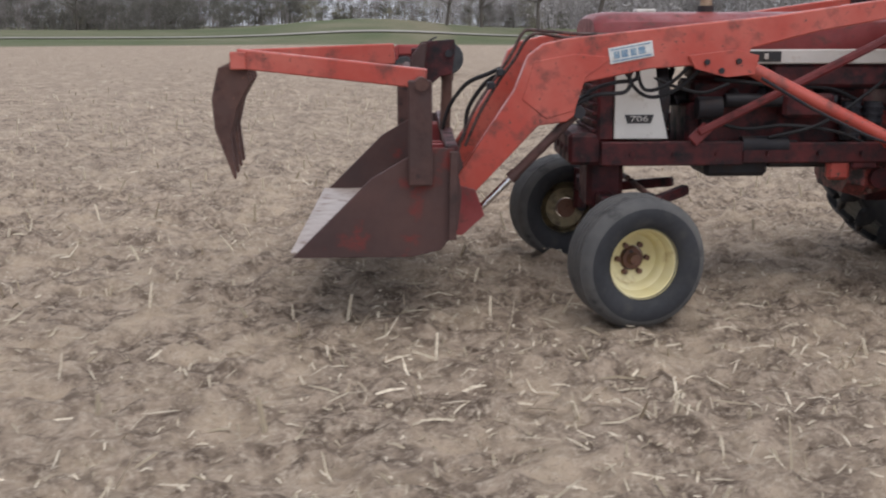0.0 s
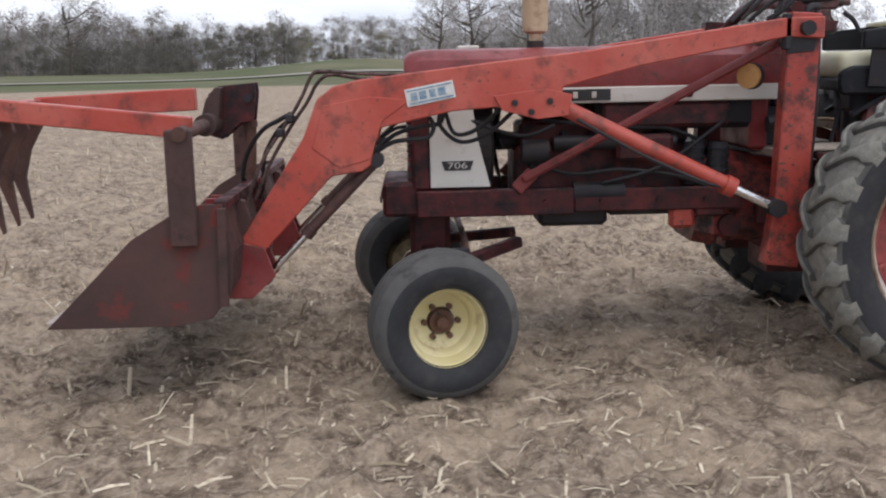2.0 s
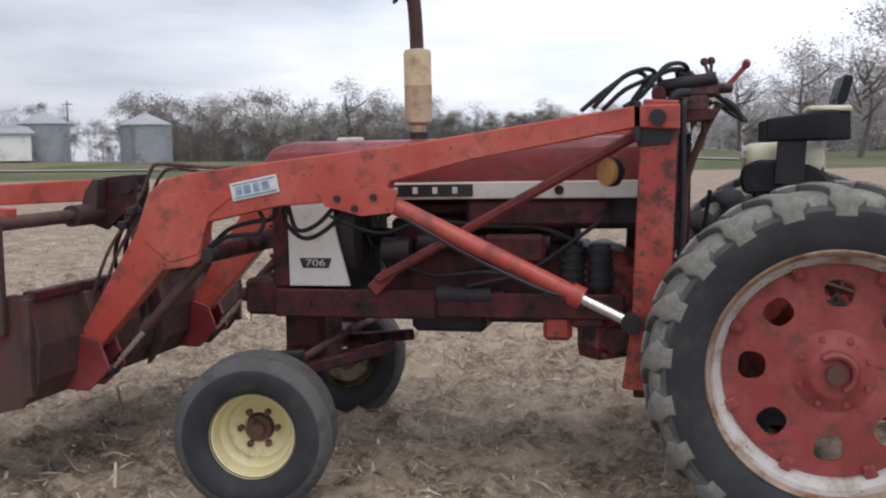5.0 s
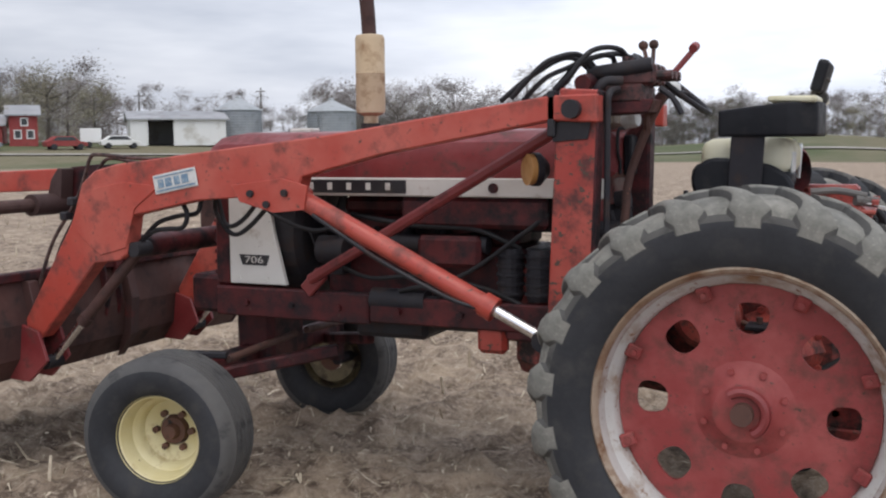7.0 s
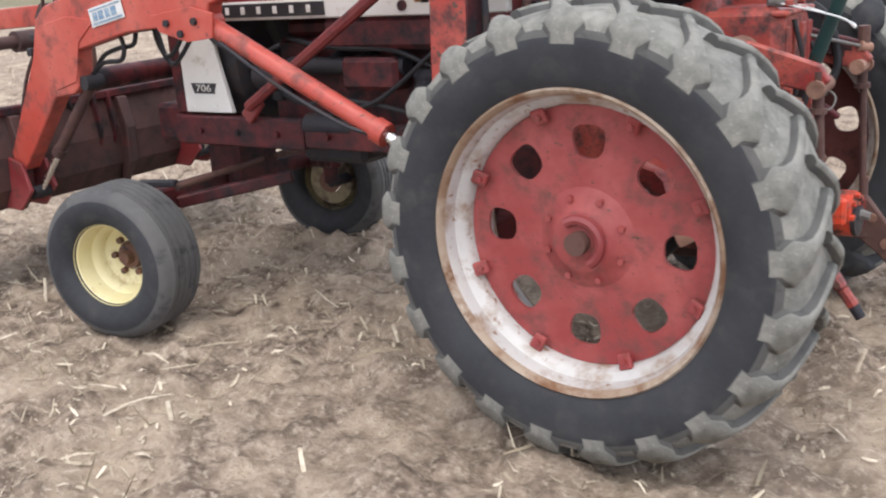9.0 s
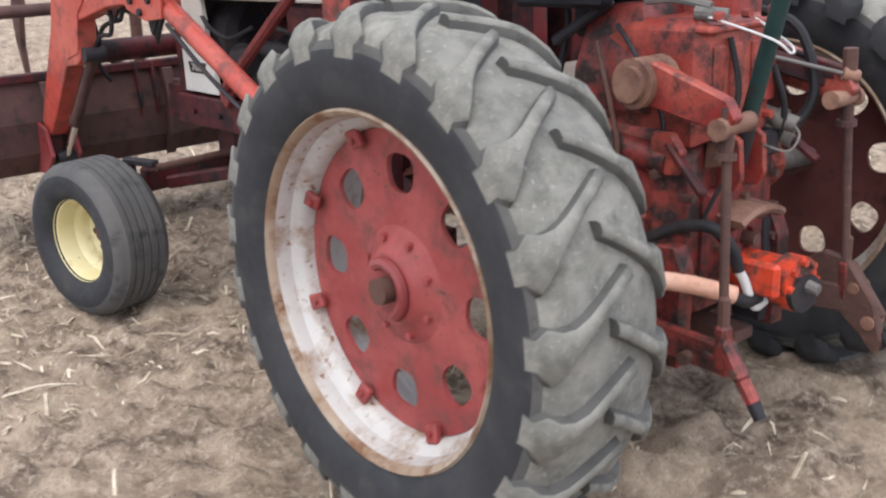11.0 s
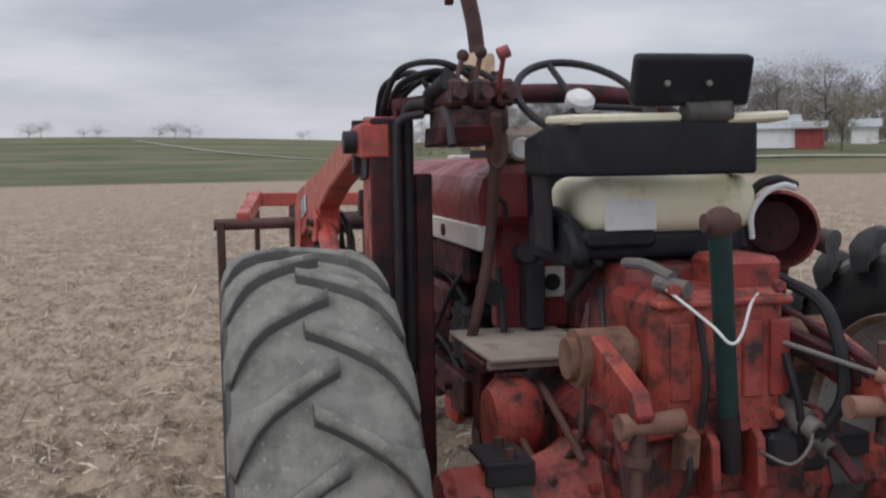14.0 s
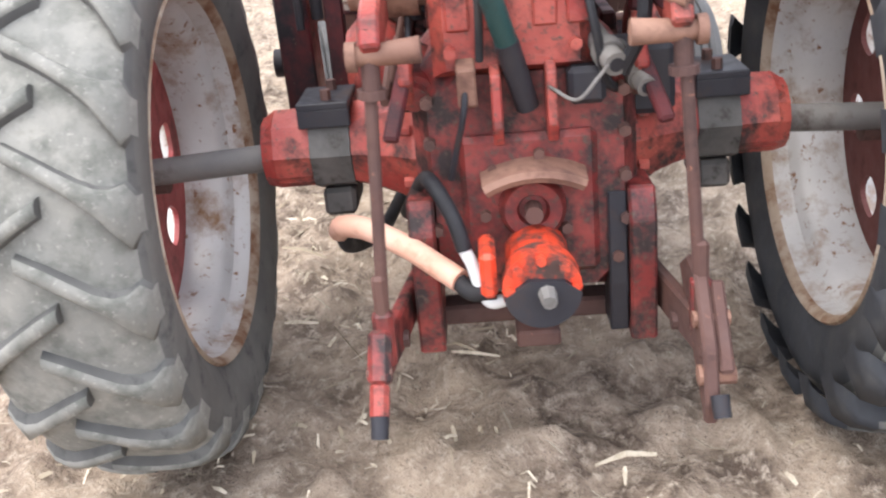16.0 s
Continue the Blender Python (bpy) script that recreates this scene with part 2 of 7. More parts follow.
def soil_of():
    m, n, l, b = nodes_of("corn_stubble_soil")
    big = add_noise(n, l, 0.35, 4, 0.6)
    mid = add_noise(n, l, 7.5, 6, 0.72)
    fine = add_noise(n, l, 26, 6, 0.72)
    grain = add_noise(n, l, 120, 3, 0.6)
    c = add_mix(n, l, add_ramp(n, l, mid, 0.40, 0.60), (0.128, 0.095, 0.073), (0.46, 0.366, 0.285))
    c = add_mix(n, l, add_ramp(n, l, big, 0.45, 0.7, (0,) * 3, (0.4,) * 3), c, (0.36, 0.285, 0.22))
    patch = add_noise(n, l, 1.7, 5, 0.65)
    c = add_mix(n, l, add_ramp(n, l, patch, 0.47, 0.62, (0,) * 3, (0.72,) * 3), c, (0.53, 0.424, 0.318))
    c = add_mix(n, l, add_ramp(n, l, add_noise(n, l, 3.1, 4, 0.6), 0.54, 0.68, (0,) * 3, (0.8,) * 3), c, (0.17, 0.128, 0.10))
    c = add_mix(n, l, add_ramp(n, l, fine, 0.50, 0.66), c, (0.54, 0.45, 0.36))
    c = add_mix(n, l, add_ramp(n, l, grain, 0.58, 0.72), c, (0.12, 0.097, 0.08))
    # beyond the stubble: rough early grass, in strips that differ in green
    pos = n.new("ShaderNodeNewGeometry")
    sep = n.new("ShaderNodeSeparateXYZ")
    l.new(pos.outputs["Position"], sep.inputs["Vector"])
    length = n.new("ShaderNodeVectorMath")
    length.operation = "LENGTH"
    l.new(pos.outputs["Position"], length.inputs[0])
    wob = n.new("ShaderNodeMath")
    wob.operation = "MULTIPLY_ADD"
    l.new(add_noise(n, l, 0.02, 3, 0.5), wob.inputs[0])
    wob.inputs[1].default_value = 24.0
    l.new(length.outputs["Value"], wob.inputs[2])
    edge = n.new("ShaderNodeMapRange")
    edge.inputs["From Min"].default_value, edge.inputs["From Max"].default_value = 92.0, 96.0
    l.new(wob.outputs["Value"], edge.inputs["Value"])
    g1 = add_noise(n, l, 0.06, 5, 0.6)
    g2 = add_noise(n, l, 0.9, 5, 0.7)
    stretch = n.new("ShaderNodeMapping")
    tc = n.new("ShaderNodeTexCoord")
    l.new(tc.outputs["Object"], stretch.inputs["Vector"])
    stretch.inputs["Rotation"].default_value = (0, 0, radians(50))
    stretch.inputs["Scale"].default_value = (0.05, 0.006, 0.02)
    bands = n.new("ShaderNodeTexNoise")
    bands.inputs["Scale"].default_value = 1.0
    bands.inputs["Detail"].default_value = 3
    l.new(stretch.outputs["Vector"], bands.inputs["Vector"])
    grass = add_mix(n, l, add_ramp(n, l, g1, 0.4, 0.65), (0.10, 0.12, 0.062), (0.175, 0.17, 0.11))
    grass = add_mix(n, l, add_ramp(n, l, bands.outputs["Fac"], 0.52, 0.6), grass, (0.20, 0.18, 0.12))
    grass = add_mix(n, l, add_ramp(n, l, g2, 0.5, 0.75), grass, (0.12, 0.132, 0.068))
    l.new(add_mix(n, l, edge.outputs["Result"], c, grass), b.inputs["Base Color"])
    b.inputs["Roughness"].default_value = 0.95
    b.inputs["Specular IOR Level"].default_value = 0.15
    h = n.new("ShaderNodeMath")
    h.operation = "ADD"
    l.new(fine, h.inputs[0])
    l.new(mid, h.inputs[1])
    add_bump(n, l, b, h.outputs["Value"], 0.9, 0.03)
    return m


SOIL = soil_of()


def straw_of():
    m, n, l, b = nodes_of("dry_corn_straw")
    g = n.new("ShaderNodeNewGeometry")
    c = add_ramp(n, l, g.outputs["Random Per Island"], 0.0, 1.0, (0.28, 0.23, 0.16), (0.78, 0.69, 0.55))
    c = add_mix(n, l, add_ramp(n, l, add_noise(n, l, 40), 0.45, 0.75), c, (0.36, 0.29, 0.2))
    l.new(c, b.inputs["Base Color"])
    b.inputs["Roughness"].default_value = 0.8
    return m


STRAW = straw_of()


def foliage_of(name, a, c2):
    m, n, l, b = nodes_of(name)
    g = n.new("ShaderNodeNewGeometry")
    c = add_ramp(n, l, g.outputs["Random Per Island"], 0.0, 1.0, a, c2)
    c = add_mix(n, l, add_ramp(n, l, add_noise(n, l, 0.12, 3), 0.42, 0.62), c, tuple(0.5 * (p + q) * 0.75 for p, q in zip(a, c2)))
    l.new(c, b.inputs["Base Color"])
    b.inputs["Roughness"].default_value = 0.9
    return m


# distance haze is mixed into these twig colours, most into HAZY_TWIGS
TWIGS = foliage_of("grey_brown_bare_twigs", (0.22, 0.195, 0.19), (0.30, 0.27, 0.262))
HAZY_TWIGS = foliage_of("haze_paled_far_twigs", (0.36, 0.335, 0.335), (0.47, 0.44, 0.44))
BUDS = foliage_of("olive_budding_foliage", (0.21, 0.195, 0.145), (0.30, 0.28, 0.20))
DARK_BRUSH = foliage_of("dark_grey_brush", (0.085, 0.082, 0.072), (0.16, 0.148, 0.128))
BARK = worn("grey_bark", (0.10, 0.085, 0.075), (0.14, 0.12, 0.105), (0.06, 0.05, 0.045), 0.9, chips=None)
BARN_WHITE = worn("white_metal_siding", (0.72, 0.73, 0.72), (0.76, 0.77, 0.76), (0.55, 0.54, 0.5), 0.6, chips=None, scale=0.05)
BARN_RED = worn("red_wood_siding", (0.24, 0.035, 0.035), (0.3, 0.06, 0.055), (0.14, 0.05, 0.045), 0.7, chips=None, scale=0.1)
ROOF_GREY = worn("grey_roofing", (0.30, 0.31, 0.33), (0.38, 0.39, 0.41), (0.24, 0.22, 0.21), 0.7, chips=None, scale=0.1)
GALV = worn("grey_galvanised_sheet", (0.25, 0.275, 0.30), (0.31, 0.33, 0.35), (0.2, 0.21, 0.22), 0.55, metal=0.2, chips=None, scale=0.1)
GALV_ROOF = worn("pale_galvanised_roof", (0.38, 0.41, 0.43), (0.44, 0.46, 0.48), (0.3, 0.3, 0.3), 0.55, metal=0.2, chips=None, scale=0.1)
DARK_VOID = worn("painted_shade_barn_interior", (0.01, 0.01, 0.012), (0.014, 0.014, 0.015), (0.02, 0.018, 0.018), 0.9, chips=None)
PALE_GRAVEL = worn("pale_gravel", (0.27, 0.25, 0.22), (0.33, 0.31, 0.27), (0.2, 0.19, 0.15), 0.95, chips=None, scale=0.1)
GLASS_DARK = worn("dark_window_glass", (0.03, 0.035, 0.04), (0.05, 0.055, 0.06), (0.04, 0.04, 0.04), 0.15, chips=None)


# ---- mesh helpers ----
def part(name, bm, material, parent=None, label="", smooth=False):
    """One mesh object from a bmesh, under a thing or a part."""
    me = bpy.data.meshes.new(name)
    bmesh.ops.recalc_face_normals(bm, faces=bm.faces)
    bm.to_mesh(me)
    bm.free()
    for m in material if isinstance(material, (list, tuple)) else [material]:
        me.materials.append(m)
    if smooth:
        me.polygons.foreach_set("use_smooth", [True] * len(me.polygons))
        me.set_sharp_from_angle(angle=radians(38))
    ob = new(name, me)
    if parent:
        ob.parent = parent
    if label:
        tagged(ob, label)
    return ob


def thing(name, label, category, at=(0, 0, 0), turn=0.0, group="", kind=""):
    ob = new(name)
    ob.empty_display_size = 0.2
    ob.matrix_world = pose(*at, 0, 0, turn)
    return tagged(ob, label, category, group, kind)


def take(bm, verts, m):
    bmesh.ops.transform(bm, matrix=m, verts=verts)


def box(bm, lo, hi, m=None, bevel=0.006, mat=0):
    """A box between two corners, with small bevels."""
    lo, hi = Vector(lo), Vector(hi)
    size = Vector([abs(v) for v in (hi - lo)])
    r = bmesh.ops.create_cube(bm, size=1.0)
    vs = r["verts"]
    take(bm, vs, Matrix.Translation((lo + hi) / 2) @ Matrix.Diagonal((*size, 1)))
    es = list({e for v in vs for e in v.link_edges})
    b = min(bevel, 0.3 * min(size))
    if b > 0.0005:
        g = bmesh.ops.bevel(bm, geom=es, offset=b, segments=1, affect="EDGES", profile=0.5)
        vs = list({v for f in g["faces"] for v in f.verts} | {v for v in vs if v.is_valid})
    if mat:
        for f in {f for v in vs for f in v.link_faces}:
            f.material_index = mat
    if m:
        take(bm, vs, m)
    return vs


def beam(bm, a, b, w, h, up=(0, 0, 1), bevel=0.006, mat=0):
    """A straight bar from a to b, w wide and h high across."""
    a, b = Vector(a), Vector(b)
    z = (b - a).normalized()
    x = z.cross(Vector(up))
    x = x.normalized() if x.length > 1e-4 else Vector((1, 0, 0))
    y = x.cross(z)
    m = Matrix.Translation((a + b) / 2) @ Matrix((x, y, z)).transposed().to_4x4()
    ln = (b - a).length
    return box(bm, (-w / 2, -h / 2, -ln / 2), (w / 2, h / 2, ln / 2), m, bevel, mat)


def rod(bm, a, b, r0, r1=None, seg=14, mat=0):
    """A round bar or cone from a to b, with capped ends."""
    a, b = Vector(a), Vector(b)
    g = bmesh.ops.create_cone(bm, cap_ends=True, segments=seg, radius1=r0, radius2=r0 if r1 is None else r1, depth=(b - a).length)
    m = Matrix.Translation((a + b) / 2) @ (b - a).to_track_quat("Z", "Y").to_matrix().to_4x4()
    take(bm, g["verts"], m)
    if mat:
        for f in {f for v in g["verts"] for f in v.link_faces}:
            f.material_index = mat
    return g["verts"]


def lathe(bm, profile, centre, axis, seg=32, mats=None, closed=False):
    """Turns a profile of (radius, along) round an axis through centre. mats: the material of each ring of faces."""
    m = Matrix.Translation(centre) @ Vector(axis).to_track_quat("Z", "Y").to_matrix().to_4x4()
    rings = []
    for r, a in profile:
        rings.append([bm.verts.new(m @ Vector((r * math.cos(t), r * math.sin(t), a))) for t in (2 * math.pi * k / seg for k in range(seg))])
    pairs = list(zip(rings, rings[1:])) + ([(rings[-1], rings[0])] if closed else [])
    for j, (p, q) in enumerate(pairs):
        for k in range(seg):
            f = bm.faces.new((p[k], p[(k + 1) % seg], q[(k + 1) % seg], q[k]))
            if mats:
                f.material_index = mats[j]
    if not closed:
        for ring, (r, _) in ((rings[0], profile[0]), (rings[-1], profile[-1])):
            if r > 1e-4:
                bm.faces.new(ring)
    return rings


def prism(bm, outline, y0, y1, bevel=0.004, mat=0):
    """An outline of (x, z) made into a slab between y0 and y1."""
    vs = [bm.verts.new((x, y0, z)) for x, z in outline]
    f = bm.faces.new(vs)
    r = bmesh.ops.extrude_face_region(bm, geom=[f])
    up = [v for v in r["geom"] if isinstance(v, bmesh.types.BMVert)]
    bmesh.ops.translate(bm, verts=up, vec=(0, y1 - y0, 0))
    allv = vs + up
    if bevel:
        es = list({e for v in allv for e in v.link_edges})
        g = bmesh.ops.bevel(bm, geom=es, offset=bevel, segments=1, affect="EDGES", profile=0.5)
        allv = list({v for f2 in g["faces"] for v in f2.verts} | {v for v in allv if v.is_valid})
    if mat:
        for f2 in {f2 for v in allv for f2 in v.link_faces}:
            f2.material_index = mat
    return allv


def smooth_line(points, steps=6):
    pts = [Vector(p) for p in points]
    if len(pts) < 3:
        return pts
    ext = [2 * pts[0] - pts[1]] + pts + [2 * pts[-1] - pts[-2]]
    out = []
    for i in range(1, len(ext) - 2):
        a, b, c, d = ext[i - 1:i + 3]
        for s in range(steps):
            t = s / steps
            out.append(0.5 * (2 * b + (c - a) * t + (2 * a - 5 * b + 4 * c - d) * t * t + (3 * b - a - 3 * c + d) * t ** 3))
    return out + [pts[-1]]


def tube(bm, points, radius, seg=10, steps=6, mat=0):
    """A bent pipe or hose through the points."""
    line = smooth_line(points, steps)
    rings, side = [], None
    for i, p in enumerate(line):
        d = (line[min(i + 1, len(line) - 1)] - line[max(i - 1, 0)]).normalized()
        if side is None:
            side = d.orthogonal().normalized()
        side = (side - d * side.dot(d)).normalized()
        up = d.cross(side)
        r = radius[min(i * len(radius) // len(line), len(radius) - 1)] if isinstance(radius, (list, tuple)) else radius
        rings.append([bm.verts.new(p + r * (math.cos(t) * side + math.sin(t) * up)) for t in (2 * math.pi * k / seg for k in range(seg))])
    fs = []
    for p, q in zip(rings, rings[1:]):
        for k in range(seg):
            fs.append(bm.faces.new((p[k], p[(k + 1) % seg], q[(k + 1) % seg], q[k])))
    fs += [bm.faces.new(rings[0]), bm.faces.new(rings[-1])]
    for f in fs:
        f.material_index = mat


def torus(bm, centre, axis, big, small, seg=32, ring=8):
    lathe(bm, [(big + small * math.cos(t), small * math.sin(t)) for t in (2 * math.pi * k / ring for k in range(ring))], centre, axis, seg, closed=True)


def fresh():
    return bmesh.new()


# ---- ground: one sheet to the horizon ----
def step01(a, b, v):
    t = min(1.0, max(0.0, (v - a) / (b - a)))
    return t * t * (3 - 2 * t)


def bell(c, w, v):
    return math.exp(-((v - c) / w) ** 2)


def land(x, y):
    """Height of the broad land form: level field, a rise beyond its edge, a long hill ahead of the tractor."""
    r = math.hypot(x, y)
    if r < 60:
        return 0.0
    az = math.degrees(math.atan2(-x, y))
    rise = 1.0 + 1.3 * bell(47, 16, az) + 1.6 * bell(4, 6, az) + 1.4 * bell(60, 8, az)
    hill = 11.5 * bell(98, 32, az)
    swell = 0.9 * noise.noise((x * 0.006, y * 0.006, 3.1)) * step01(120, 400, r)
    return rise * step01(78, 135, r) + hill * step01(110, 430, r) + swell


def clods(x, y):
    """Small relief of the stubble field near the tractor."""
    r = math.hypot(x + 0.5, y + 1)
    if r > 45:
        return 0.0
    f = 1 - step01(18, 45, r)
    h = 0.02 * noise.noise((x * 1.1, y * 1.1, 0.3)) + 0.045 * noise.noise((x * 3.6, y * 3.6, 5.0)) + 0.02 * noise.noise((x * 19, y * 19, 2.0))
    lump = noise.noise((x * 6.5, y * 8.5, 9.0))
    h += 0.05 * lump + 0.05 * max(0.0, lump - 0.12)
    h += 0.012 * math.cos(y * 2 * math.pi / 0.76)
    return f * h


def ground_z(x, y):
    return land(x, y) + clods(x, y)


def spaced(lo, hi, step, grow, far):
    mid = [lo + step * k for k in range(int((hi - lo) / step) + 1)]
    left, right, s = [], [], step
    while (lo - (left[-1] if left else lo)) < far:
        s *= grow
        left.append((left[-1] if left else lo) - s)
        right.append((right[-1] if right else mid[-1]) + s)
    return left[::-1] + mid + right


def ground():
    xs, ys = spaced(-8.0, 4.0, 0.042, 1.09, 1600), spaced(-4.5, 3.5, 0.042, 1.09, 1600)
    verts = [(x, y, ground_z(x, y)) for y in ys for x in xs]
    w = len(xs)
    faces = [(j * w + i, j * w + i + 1, (j + 1) * w + i + 1, (j + 1) * w + i) for j in range(len(ys) - 1) for i in range(w - 1)]
    me = bpy.data.meshes.new("ground")
    me.from_pydata(verts, [], faces)
    me.materials.append(SOIL)
    me.polygons.foreach_set("use_smooth", [True] * len(me.polygons))
    return tagged(new("ground", me), "level brown corn stubble field of loose soil, rough grass beyond", "field", kind="structure")


ground()


def loose(name, quads, material, label, category):
    """Many small quads, given in packs of four corners each, in one object."""
    verts = np.concatenate([np.asarray(q, float).reshape(-1, 3) for q in quads])
    me = bpy.data.meshes.new(name)
    me.from_pydata(verts, [], np.arange(len(verts)).reshape(-1, 4))
    me.materials.append(material)
    return tagged(new(name, me), label, category, kind="stuff")


def straw_piece(rng, x, y, ln, wd, lift, tilt):
    """A bent strip of leaf or stalk: two quads that share an edge's place."""
    a = rng.uniform(0, 2 * math.pi)
    d, s = Vector((math.cos(a), math.sin(a), 0)), Vector((-math.sin(a), math.cos(a), 0))
    z = ground_z(x, y) + 0.004
    roll = rng.uniform(-0.7, 0.7)
    s = s * math.cos(roll) + Vector((0, 0, 1)) * math.sin(roll)
    p0 = Vector((x, y, z)) - d * ln / 2 + Vector((0, 0, rng.uniform(0, lift)))
    p1 = Vector((x, y, z + lift * rng.uniform(0.4, 1.2)))
    p2 = Vector((x, y, z)) + d * ln / 2 + Vector((0, 0, rng.uniform(0, lift) + tilt * ln))
    w0, w1, w2 = s * wd * 0.35, s * wd * 0.5, s * wd * 0.25
    return [(p0 - w0, p0 + w0, p1 + w1, p1 - w1), (p1 - w1, p1 + w1, p2 + w2, p2 - w2)]


def stubble():
    rng = random.Random(5)
    verts, faces = [], []

    def strip(quads):
        (a, b, c, d), (_, _, e, f) = quads
        k = len(verts)
        verts.extend((a, b, c, d, e, f))
        faces.extend(((k, k + 1, k + 2, k + 3), (k + 3, k + 2, k + 4, k + 5)))

    # leaf and husk scraps, thick near the walk and thinner away
    for _ in range(62000):
        r = 0.6 + 19 * rng.random() ** 0.95
        a = rng.uniform(0, 2 * math.pi)
        x, y = -0.8 + r * math.cos(a), -1.4 + r * math.sin(a)
        if noise.noise((x * 0.7, y * 0.7, 2.0)) + rng.uniform(-0.5, 0.5) < -0.22:
            continue
        # thick in front of the tractor, thin where wheels have run beside and behind it
        lush = 1 - 0.62 * step01(-3.5, -1.0, x)
        if rng.random() > lush:
            continue
        big = rng.random() < (0.2 if x < -2 and y > -5 else 0.1)
        strip(straw_piece(rng, x, y, rng.uniform(0.07, 0.2) if big else rng.uniform(0.015, 0.06), rng.uniform(0.006, 0.016) if big else rng.uniform(0.004, 0.014),
                          0.012 if rng.random() < 0.7 else 0.045, 0.0 if rng.random() < 0.8 else rng.uniform(0.2, 0.9)))
    for _ in range(9000):
        r = 16 + 44 * rng.random()
        a = rng.uniform(0, 2 * math.pi)
        x, y = -1 + r * math.cos(a), r * math.sin(a)
        strip(straw_piece(rng, x, y, rng.uniform(0.08, 0.2), rng.uniform(0.012, 0.03), 0.03, 0.0 if rng.random() < 0.8 else 0.5))
    me = bpy.data.meshes.new("straw_litter")
    me.from_pydata(verts, [], faces)
    me.materials.append(STRAW)
    tagged(new("straw_litter", me), "pale dry corn leaves and husks strewn over the soil", "straw", kind="stuff")

    # cut stalks still standing in rows
    verts, faces = [], []
    for row in range(-22, 26):
        y0 = row * 0.76
        x = -22.0
        while x < 18:
            x += rng.uniform(0.16, 0.8)
            px, py = x + rng.gauss(0, 0.03), y0 + rng.gauss(0, 0.06)
            if abs(px + 1.2) < 1.6 and abs(py) < 1.0 or rng.random() < 0.35:
                continue
            h, r = rng.uniform(0.04, 0.17), rng.uniform(0.006, 0.011)
            lean = Vector((rng.gauss(0, 0.3), rng.gauss(0, 0.3), 1)).normalized()
            k, z = len(verts), ground_z(px, py) - 0.01
            for s, rr in ((0.0, r * 1.2), (h, r)):
                for q in range(5):
                    t = 2 * math.pi * q / 5
                    verts.append(Vector((px + rr * math.cos(t), py + rr * math.sin(t), z)) + lean * s)
            faces.extend((k + q, k + (q + 1) % 5, k + 5 + (q + 1) % 5, k + 5 + q) for q in range(5))
            faces.append(tuple(k + 5 + q for q in range(5)))
    me = bpy.data.meshes.new("corn_stubble")
    me.from_pydata(verts, [], faces)
    me.materials.append(STRAW)
    tagged(new("corn_stubble", me), "short cut corn stalks standing in rows", "stubble", kind="stuff")


stubble()


# ---- distance ----
def place(az, d):
    """A spot on the ground by compass angle from straight across the field and distance."""
    x, y = -d * math.sin(radians(az)), -3 + d * math.cos(radians(az))
    return x, y, land(x, y)


def crown_quads(rng, base, height, spread, count, twig, low=0.3, thin=1.0):
    """Small twig or leaf quads in uneven clumps above a trunk: an array of count x 4 corners."""
    dice = np.random.RandomState(rng.randrange(1 << 30))
    n = dice.randint(11, 17)
    a, q, zc = dice.uniform(0, 2 * math.pi, n), dice.rand(n) ** 0.6, dice.uniform(low, 0.93, n)
    fat = spread * (1.05 - abs(zc - 0.5) * 1.05)
    clump = np.stack((base[0] + np.cos(a) * q * fat, base[1] + np.sin(a) * q * fat, base[2] + zc * height), 1)
    size = dice.uniform(0.3, 0.55, n) * spread
    pick = dice.randint(0, n, count)
    p = clump[pick] + dice.normal(0, 1, (count, 3)) * (1, 1, 0.8) * size[pick, None] * 0.42
    ax = np.stack((dice.normal(0, 1, count), dice.normal(0, 1, count), abs(dice.normal(0.6, 0.9, count))), 1)
    ax /= np.linalg.norm(ax, axis=1, keepdims=True)
    sd = np.cross(ax, dice.normal(0, 1, (count, 3)))
    sd *= (twig * dice.uniform(0.12, 0.4, count) * thin / np.maximum(np.linalg.norm(sd, axis=1), 1e-3))[:, None]
    ax *= (twig * dice.uniform(0.5, 1.3, count))[:, None]
    return np.stack((p - sd, p + sd, p + ax + sd * 0.4, p + ax - sd * 0.4), 1)


def limb_mesh(bm, rng, base, height, spread, limbs, r0):
    tip = Vector(base) + Vector((rng.gauss(0, 0.04) * height, rng.gauss(0, 0.04) * height, height * 0.82))
    tube(bm, [base, Vector(base).lerp(tip, 0.5) + Vector((rng.gauss(0, 0.02) * height, 0, 0)), tip], [r0, r0 * 0.8, r0 * 0.6, r0 * 0.4, r0 * 0.2], 6, 4)
    for _ in range(limbs):
        s = rng.uniform(0.25, 0.8)
        a = rng.uniform(0, 2 * math.pi)
        p = Vector(base).lerp(tip, s)
        q = p + Vector((math.cos(a) * spread * rng.uniform(0.5, 1.0), math.sin(a) * spread * rng.uniform(0.5, 1.0), height * rng.uniform(0.12, 0.3)))
        mid = p.lerp(q, 0.5) - Vector((0, 0, height * 0.03))
        tube(bm, [p, mid, q], [r0 * 0.45, r0 * 0.3, r0 * 0.15], 5, 4)
        for _ in range(3):
            e = p.lerp(q, rng.uniform(0.4, 0.95))
            f = e + Vector((rng.gauss(0, 0.3) * spread, rng.gauss(0, 0.3) * spread, height * rng.uniform(0.04, 0.16)))
            tube(bm, [e, e.lerp(f, 0.5), f], [r0 * 0.16, r0 * 0.1, r0 * 0.06], 4, 2)


